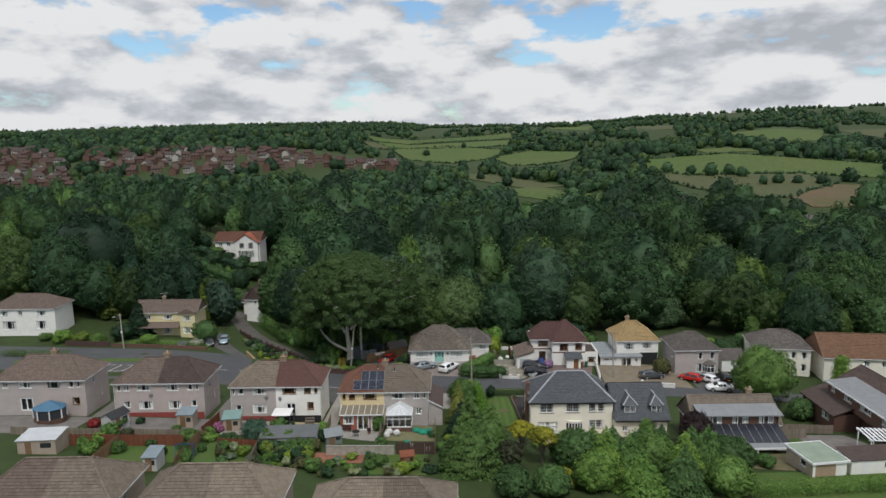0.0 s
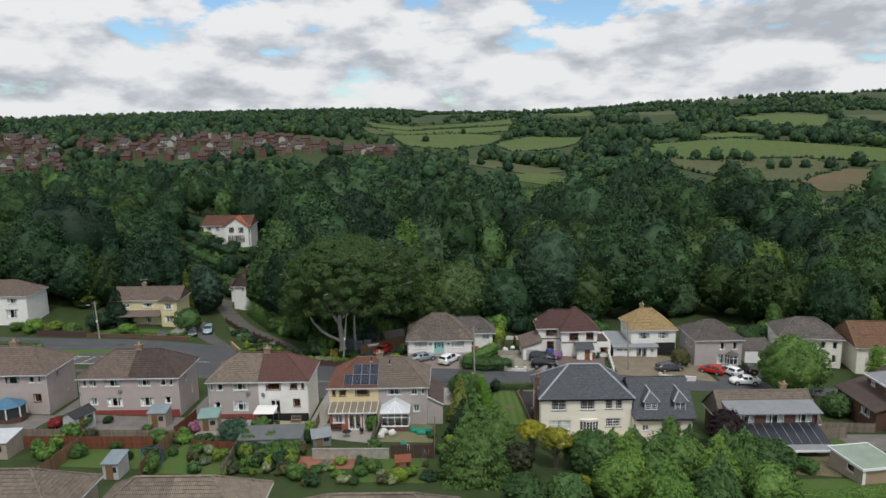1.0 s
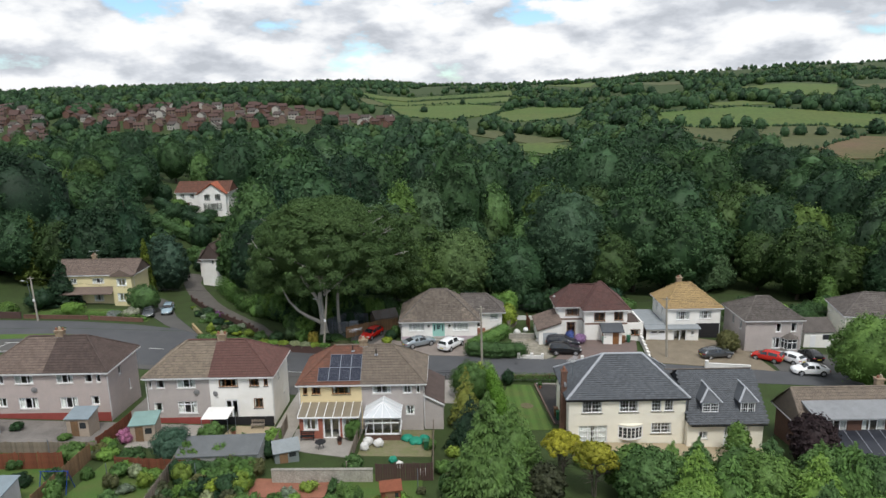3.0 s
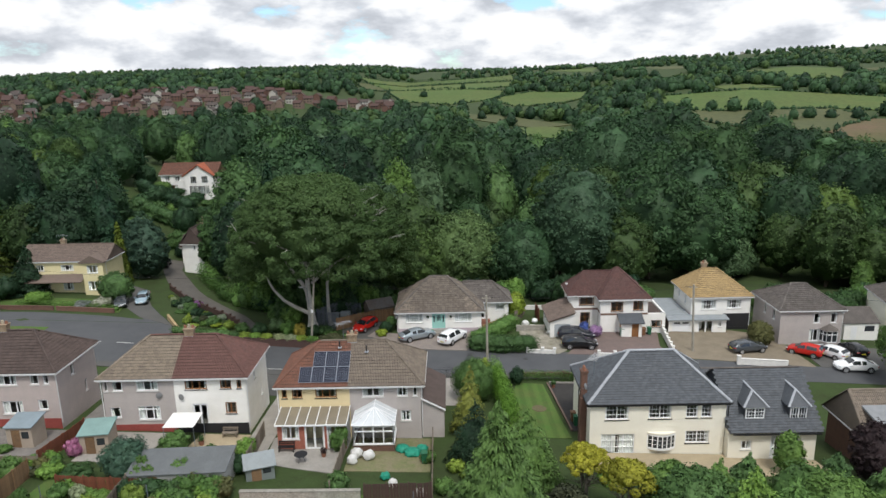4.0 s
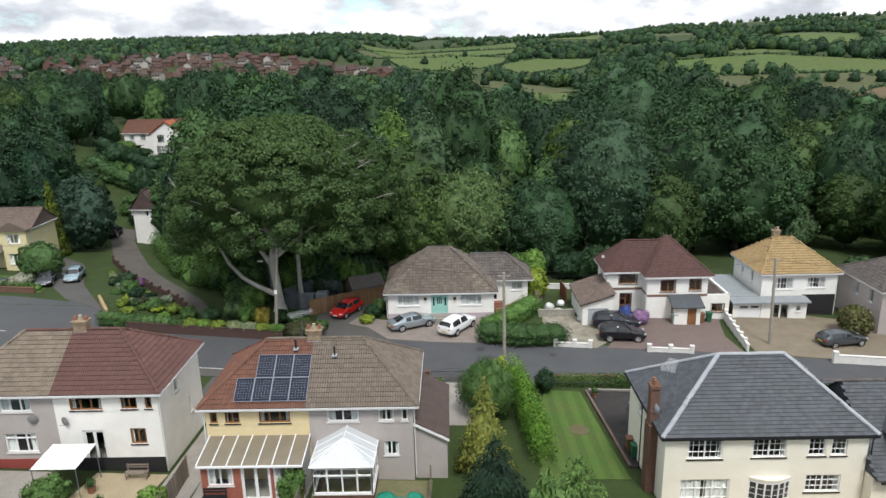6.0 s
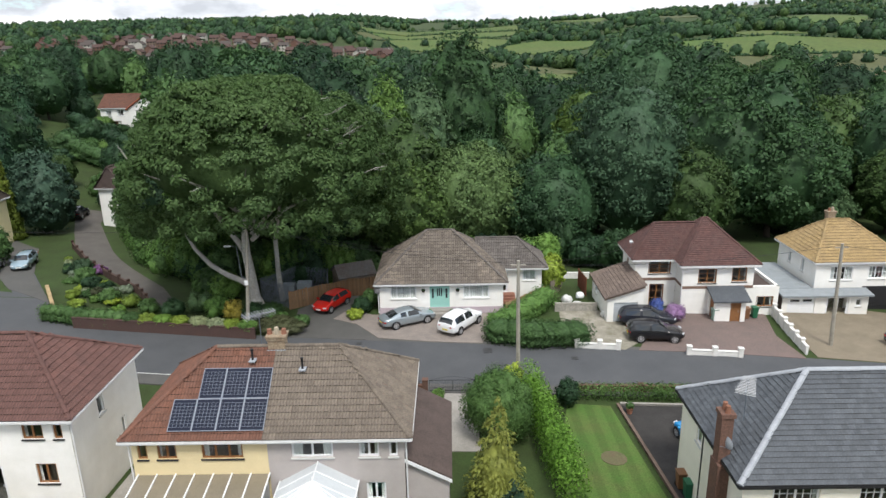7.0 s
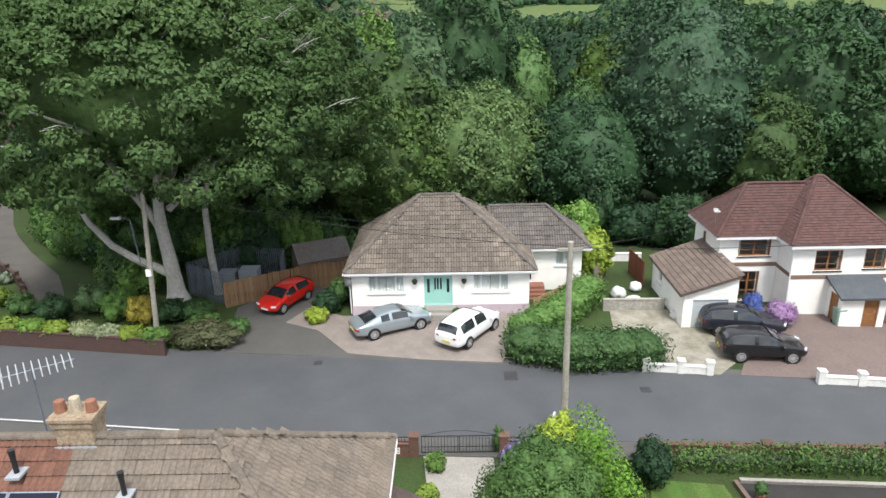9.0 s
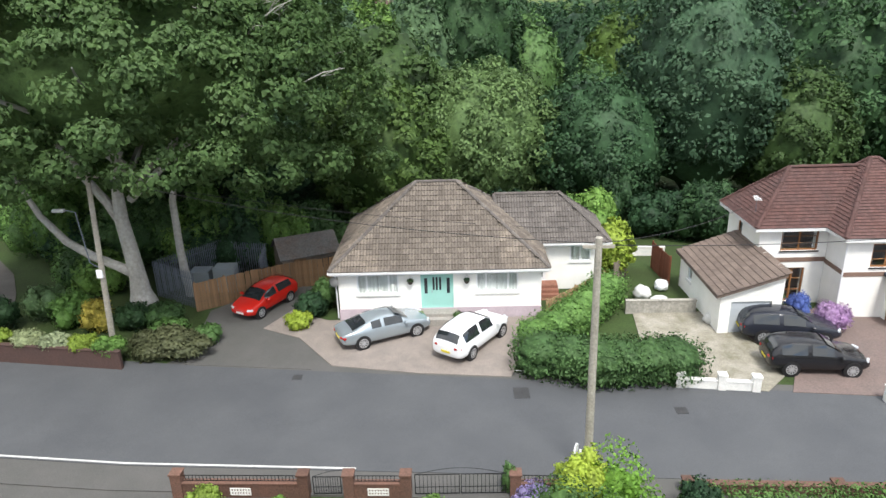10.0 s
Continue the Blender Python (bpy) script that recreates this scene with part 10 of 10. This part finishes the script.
# manhole covers, patches and pots
for x, y, w, d in ((3.4, -6.9, 0.7, 0.9), (10.1, -8.7, 0.5, 0.5), (-6.9, -5.4, 0.45, 0.45)):
    patch("drain_cover", [(x, y), (x + w, y), (x + w, y - d), (x, y - d)], mat("iron_cover", (0.05, 0.05, 0.052), 0.7, var=0.3, fine=30), 0.045, "dark iron drain cover in the road", step=5, category="drain cover")


def pot(P, r, h, plant, label, seed):
    t = thing("plant_pot", Matrix.Translation(P), label, "plant pot")
    p = B()
    rod(p, (0, 0, 0), (0, 0, h), r * 0.75, r, 12)
    part("pot", p, MATS["clay_pot"], t)
    V, F = leaf_cloud([((0, 0, h + r * 0.9), (r * 1.3, r * 1.3, r * 1.4))], 260, 0.09, seed, core=0.7)
    raw("foliage", V, F, plant, t, normals=np.concatenate(NORMALS))


pot((-1.05, -0.55, gz(-1, -0.5) + 0.05), 0.2, 0.35, LEAF_BRIGHT, "potted plant beside a mint-green door", 401), pot((1.0, -0.5, gz(1, -0.5) + 0.05), 0.2, 0.3, LEAF_HEDGE, "potted plant beside a mint-green door", 402), pot((12.4, -17.4, gz(12.4, -17.4) + 0.06), 0.22, 0.35, LEAF_HEDGE, "potted plant at a tarmac's edge", 403), pot((-20.6, -31.2, gz(-20.6, -31.2) + 0.08), 0.25, 0.4, LEAF_HEDGE, "potted plant on a patio", 404), pot((-9.5, -33.2, gz(-9.5, -33.2) + 0.07), 0.22, 0.35, LEAF_PURPLE, "potted plant on a patio", 405)


def bench(P, rz, label, m):
    t = thing("garden_bench", pose(*P, 0, 0, rz), label, "bench")
    for z, y in ((0.45, 0.0), (0.45, 0.15), (0.45, 0.3)):
        p = B()
        box(p, -0.7, 0.7, y - 0.06, y + 0.06, z - 0.02, z + 0.02)
        part("seat_slat", p, m, t)
    for z in (0.65, 0.82):
        p = B()
        box(p, -0.7, 0.7, 0.38, 0.41, z - 0.05, z + 0.05)
        part("back_slat", p, m, t)
    for x in (-0.62, 0.62):
        for y in (-0.02, 0.38):
            p = B()
            box(p, x - 0.03, x + 0.03, y - 0.03, y + 0.03, 0, 0.9 if y > 0 else 0.6)
            part("leg", p, m, t)


bench((-18.6, -29.7, gz(-18.6, -29.7) + 0.08), 0, "grey garden bench against a white wall", TIMBER_GREY), bench((-12.9, -32.3, gz(-12.9, -32.3) + 0.07), 0, "dark garden bench before a sunroom", IRON)
tb = thing("garden_table", Matrix.Translation((-11.2, -34.2, gz(-11.2, -34.2) + 0.07)), "round garden table with dark top", "table")
p = B()
rod(p, (0, 0, 0.70), (0, 0, 0.74), 0.55, n=20)
part("tabletop", p, IRON, tb)
for k in range(3):
    t = 2.1 * k
    p = B()
    rod(p, (0.35 * math.cos(t), 0.35 * math.sin(t), 0), (0.1 * math.cos(t), 0.1 * math.sin(t), 0.7), 0.02, n=6)
    part("leg", p, IRON, tb)
sw = thing("swing_frame", Matrix.Translation((-31.0, -44.4, gz(-31, -44.4))), "blue metal garden swing frame", "swing")
BLUE = mat("blue_metal", (0.01, 0.05, 0.25), 0.4, var=0.1, bump=0)
for a, b in (((-1.1, -0.7, 0), (-1.1, 0, 1.9)), ((-1.1, 0.7, 0), (-1.1, 0, 1.9)), ((1.1, -0.7, 0), (1.1, 0, 1.9)), ((1.1, 0.7, 0), (1.1, 0, 1.9)), ((-1.2, 0, 1.9), (1.2, 0, 1.9))):
    p = B()
    rod(p, a, b, 0.035, n=7)
    part("tube", p, BLUE, sw)
for x, y in ((-34.8, -38.8), (-20.0, -43.0), (-27.2, -43.5), (-1.3, -43.5)):
    cp = thing("clothes_post", Matrix.Translation((x, y, gz(x, y))), "pale metal clothes post on a lawn", "post")
    p = B()
    rod(p, (0, 0, -0.2), (0, 0, 2.3), 0.03, n=7)
    part("post", p, STEEL, cp)


# ---------------------------------------------------------------- small things on the bungalow's front
def hanging_basket(x, label):
    t = thing("hanging_basket", Matrix.Translation((x, 0.45, 1.95)), label, "hanging basket")
    p = B()
    tube(p, [(0, 0, 0.35), (0, -0.28, 0.35)], [0.012, 0.012], 6)
    for s in (-0.13, 0.13):
        rod(p, (0, -0.28, 0.35), (s, -0.28, 0.02), 0.006, n=4)
    part("bracket", p, LEAD, t)
    p = B()
    tube(p, [(0, -0.28, -0.2), (0, -0.28, -0.14), (0, -0.28, 0.02)], [0.04, 0.12, 0.17], 10)
    part("basket", p, mat("basket_liner", (0.06, 0.05, 0.04), 0.95, var=0.3), t)
    V, F = leaf_cloud([((0, -0.28, 0.03), (0.17, 0.17, 0.1))], 160, 0.08, int(x * 10) + 40, core=0.6)
    raw("foliage", V, F, LEAF_DARK, t, normals=np.concatenate(NORMALS))


hanging_basket(-1.55, "small hanging basket on a white wall"), hanging_basket(1.5, "small hanging basket on a white wall")
sign = thing("house_sign", Matrix.Translation((-1.6, 0.44, 1.35)), "small dark plaque on a white wall", "sign")
p = B()
box(p, -0.17, 0.17, -0.03, 0.0, -0.08, 0.08)
part("plate", p, LEAD, sign)
p = B()
box(p, -0.1, 0.1, -0.034, -0.03, -0.03, 0.03)
part("plain_bar", p, UPVC, sign)


# the low brown wall beside the curving drive, and the beds below it
for a, b in zip([(-43.9, 20.4), (-38.8, 13.8), (-34.0, 9.0), (-29.2, 4.6)], [(-38.8, 13.8), (-34.0, 9.0), (-29.2, 4.6), (-26.4, 0.9)]):
    garden_wall(a, b, 0.75, 0.14, mat("dark_brown_panel", (0.085, 0.052, 0.042), 0.9, var=0.3), "low brown panelled wall with brick piers beside a drive", piers=(0.02, 0.35, 0.68), pier_h=0.25)
for i in range(26):
    rng = random.Random(820 + i)
    f = rng.random()
    x = -42.0 + 14.5 * f + rng.gauss(0, 0.7)
    y = 17.5 - 15.5 * f ** 0.8 - rng.uniform(0.9, 4.0) * (0.5 + 0.5 * f)
    if far_edge(x) + 1.2 < y and not on_drive(x, y, 2.4) and not inside((x, y), LANE) and x > -42.5 + 0.2 * (y - 12):
        bush((x, y), rng.uniform(0.4, 0.9), rng.uniform(0.4, 0.95), rng.choice((LEAF_HEDGE, LAUREL, LEAF_DARK, LIME, LEAF_OAK, VARIEG)), "low shrub in a planted bank beside a drive", 650, 0.15, 820 + i)
# overgrown back gardens between the sheds and the near roofs
for i in range(46):
    rng = random.Random(900 + i)
    x, y = ((rng.uniform(-23, -15.6), rng.uniform(-45.5, -37.5)), (rng.uniform(-31.5, -29.8), rng.uniform(-47, -37)), (rng.uniform(-8.5, -0.5), rng.uniform(-48, -45)), (rng.uniform(-45, -41), rng.uniform(-46, -37)), (rng.uniform(0, 3.0), rng.uniform(-46, -33)))[0 if i < 24 else 1 + i % 4]
    bush((x, y), rng.uniform(0.5, 1.2), rng.uniform(0.7, 2.3), rng.choice((LEAF_HEDGE, LAUREL, LEAF_BRIGHT, LEAF_OAK, LIME, SCRUB)), "tangled plants in an overgrown back garden", 700, 0.17, 900 + i)

for i in range(16):
    rng = random.Random(1000 + i)
    x, y = (47 + i * 2.2, 9.5 + rng.gauss(0, 1.2)) if i < 13 else (-9.5 + 2.0 * (i - 13), 12.0)
    bush((x, y), rng.uniform(1.8, 2.6), rng.uniform(2.6, 4.6), rng.choice((LEAF_HEDGE, LAUREL, LEAF_OAK)), "dense green thicket behind the gardens", 1700, 0.28, 1000 + i, name="thicket")
hedge([(-72.5, 78), (-66, 73), (-58.5, 69.5)], 3.0, 3.2, LEAF_DARK, "tall dark hedge below a house on the slope", 4200, 0.32, 1030)
hedge([(-67.5, 64), (-62, 60.5), (-55.5, 57.5)], 3.4, 3.0, LEAF_OAK, "broad dark-green hedge on the slope", 4200, 0.32, 1031)
for i in range(14):
    rng = random.Random(1050 + i)
    bush((-62 + rng.uniform(-6, 5), 66 + rng.uniform(-12, 8)), rng.uniform(1.6, 2.8), rng.uniform(1.6, 3.4), rng.choice((LEAF_HEDGE, LEAF_OAK, LEAF_DARK)), "dark-green shrub on the slope below a house", 900, 0.34, 1050 + i)
# ---------------------------------------------------------------- the distance
def far_landscape():
    """Woods, hedgerows and single trees beyond the near wood, joined by kind."""
    rng = random.Random(9)
    blobs = {0: [], 1: [], 2: []}

    def wooded(x, y):
        v = noise.noise((x / 210, y / 260, 4.2)) + 0.5 * noise.noise((x / 70, y / 90, 8.1))
        return v > (-0.5 if y < 700 else -0.25 if y < 1200 else 0.0) - (0.35 if x < -60 else 0.0)

    def free(x, y):
        return not any(inside((x, y), f[1]) for f in FIELDS) and not any(inside((x, y), e) for e in CLEAR + OPEN_ESTATES)
    for y0, y1, count, s0 in ((255, 420, 900, 1.0), (420, 700, 1500, 1.05), (700, 1000, 1500, 1.15), (1000, 1500, 2300, 0.95), (1500, 2300, 2200, 1.0), (2300, 3600, 1900, 1.25)):
        for _ in range(count):
            y = y0 + (y1 - y0) * rng.random() ** 1.1
            half = (y + 140) * 0.70
            x = rng.uniform(-half, half)
            if free(x, y) and wooded(x, y):
                blobs[rng.choices((0, 1, 2), (5, 2.0, 3.5))[0]].append((x, y, s0 * rng.uniform(0.6, 1.2)))
    # hedgerows round the fields, with trees in them
    for name, poly, _ in FIELDS[:7]:
        for (ax, ay), (bx, by) in zip(poly, poly[1:] + poly[:1]):
            l = math.hypot(bx - ax, by - ay)
            n = int(l / 3.2)
            for i in range(n):
                if rng.random() < 0.8:
                    blobs[rng.choice((0, 2))].append((ax + (bx - ax) * i / n + rng.gauss(0, 0.8), ay + (by - ay) * i / n + rng.gauss(0, 0.8), rng.uniform(0.16, 0.28)))
    # a row of single trees across the pasture, and a few elsewhere
    for x, y, s in ((169, 438, 0.8), (182, 443, 0.9), (197, 430, 0.8), (209, 420, 1.0), (225, 424, 0.9), (230, 411, 0.8), (228, 370, 0.6), (241, 375, 0.85)):
        blobs[0].append((x, y, s))
    for x, y, s in ((254, 373, 0.7), (269, 368, 0.75), (296, 381, 1.15), (188, 306, 0.9), (252, 288, 0.7), (-29, 837, 1.0), (25, 936, 0.7), (76, 539, 0.9), (33, 547, 0.7), (54, 486, 0.9)):
        blobs[2].append((x, y, s))
    for x, y in ((-486, 685), (-404, 595), (-373, 579), (-324, 556), (-217, 532), (-196, 544), (-183, 568), (-297, 660), (-120, 603)):
        for _ in range(3):
            blobs[2].append((x + rng.gauss(0, 6), y + rng.gauss(0, 5), rng.uniform(0.7, 1.15)))
    # parallel hedges across the hill pastures
    for k in range(5):
        y = 965 + k * 48
        for i in range(60):
            x = -118 + i * 3.8
            blobs[2].append((x + rng.gauss(0, 0.6), y + (x + 118) * 0.55, 0.15))
    protos = [far_crown(12, 6.0, -0.5, 130, 2.0, 41 + k, nl=5) for k in range(3)]
    light = [far_crown(12, 6.0, -0.5, 45, 3.0, 61 + k, nl=5) for k in range(3)]
    mats = (LEAF_OAK, LEAF_BEECH, LEAF_DARK)
    for k, items in blobs.items():
        V, F, Q, base = [], [], [], 0
        for x, y, s in items:
            v, f, q = (light if y > 1000 or s < 0.3 else protos)[k]
            t = rng.uniform(0, 6.28)
            c, sn = math.cos(t) * s, math.sin(t) * s
            R = np.array(((c, -sn, 0), (sn, c, 0), (0, 0, min(s, 0.55 + 0.42 * s) * rng.uniform(0.75, 1.15))))
            V.append(v @ R.T + np.array((x, y, gz(x, y) - 0.4 * s)))
            F.append(f + base)
            Q.append(q @ (R / s).T)
            base += len(v)
        wood_object(np.concatenate(V), np.concatenate(F), np.concatenate(Q), mats[k], ("mid-green trees and hedgerows", "lighter trees", "dark trees and hedges")[k])


ESTATES = [[(-558, 732), (-536, 766), (-435, 639), (-379, 568), (-343, 501), (-416, 509)], [(-394, 621), (-447, 744), (-361, 686), (-317, 714), (-210, 671), (-146, 645), (-110, 658), (-67, 771), (-55, 654), (-103, 605), (-215, 541), (-309, 554), (-374, 587)]]
OPEN_ESTATES = [[(-558, 732), (-416, 509), (-382, 457), (-310, 441), (-360, 535), (-379, 568), (-435, 639), (-536, 766)], [(-394, 621), (-447, 744), (-356, 554), (-292, 518), (-202, 503), (-49, 571), (-55, 654), (-67, 771)]]
far_landscape()


def estate_houses():
    """Small far houses: walls with windows and a gabled roof each, built twice and copied."""
    rng = random.Random(21)
    protos = []
    for i, (wm, rm) in enumerate(((mat("estate_brick", (0.15, 0.085, 0.065), 0.9, var=0.25), mat("far_red_roof", (0.085, 0.052, 0.045), 0.9, var=0.2)), (mat("estate_render", (0.42, 0.40, 0.36), 0.9, var=0.15), mat("far_brown_roof", (0.08, 0.066, 0.06), 0.9, var=0.2)), (mat("pale_brick", (0.20, 0.145, 0.115), 0.9, var=0.2), MATS["far_red_roof"]))):
        h = thing("far_house", Matrix.Translation((400 + 30 * i, -300, 20)), ("small red brick house on a far estate", "small cream house on a far estate", "small pale brick house on a far estate")[i], "house", "houses of the far estate")
        p = B()
        prism(p, [(-3.4, -2), (3.4, -2), (3.4, 4.9), (0, 7.2), (-3.4, 4.9)], "x", -4.6, 4.6)
        part("wall_shell", p, wm, h)
        p = B()
        prism(p, [(-3.9, 4.6), (0, 7.25), (3.9, 4.6), (3.9, 4.85), (0, 7.55), (-3.9, 4.85)], "x", -4.9, 4.9)
        part("roof", p, rm, h)
        for x in (-3.0, 0.0, 3.0):
            for z in (1.0, 3.5):
                p = B()
                box(p, x - 0.7, x + 0.7, -3.46, -3.38, z, z + 1.1)
                part("window", p, MATS["dark_glass"], h)
        protos.append(h)
    n = 0
    for e, most in ((ESTATES[0], 60), (ESTATES[1], 125)):
        spots = []
        x0, x1, y0, y1 = min(q[0] for q in e), max(q[0] for q in e), min(q[1] for q in e), max(q[1] for q in e)
        for _ in range(4000):
            x, y = rng.uniform(x0, x1), rng.uniform(y0, y1)
            if len(spots) < most and inside((x, y), e) and all((x - a) ** 2 + (y - b) ** 2 > 13.5 ** 2 for a, b in spots):
                spots.append((x, y))
        for x, y in spots:
            copy_thing(rng.choices(protos, (5, 2, 3))[0], pose(x, y, gz(x, y), 0, 0, rng.choice((0, 0, 90, 12, -20, 80))))
    for x, y, rz in ((130, 273, 10), (140, 279, 60), (136, 266, 0), (700, 1900, 0), (760, 1960, 30), (820, 1880, 80), (900, 2050, 0), (980, 1980, 15), (640, 2100, 0), (1050, 2150, 40), (560, 2250, 0)):
        copy_thing(protos[1], pose(x, y, gz(x, y), 0, 0, rz))
    for h in protos:
        for c in list(h.children):
            bpy.data.objects.remove(c)
        bpy.data.objects.remove(h)


estate_houses()
simple_house((186, 232, gz(186, 232)), -16, 16, -6, 6, 3.6, 6.6, -12, 12, 0, IVORY, T_GREYB, "long low cream building with grey roof in the valley", south=[(2, 5, 0.8, 2.4, W3), (9, 12, 0.8, 2.4, W3), (18, 21, 0.8, 2.4, W3), (26, 29, 0.8, 2.4, W3)], tile=(0.9, 0.9), profile="flat", rz=-12)
simple_house((-13, 88, gz(-13, 88) + 3.0), -6, 6, -4, 4, 4.6, 7.0, -3, 3, 0, RENDER_WHITE, T_MID, "white house half hidden among trees", south=[(2, 4, 0.8, 2.2, W3), (7, 9, 3, 4, W3)], tile=(0.5, 0.5))
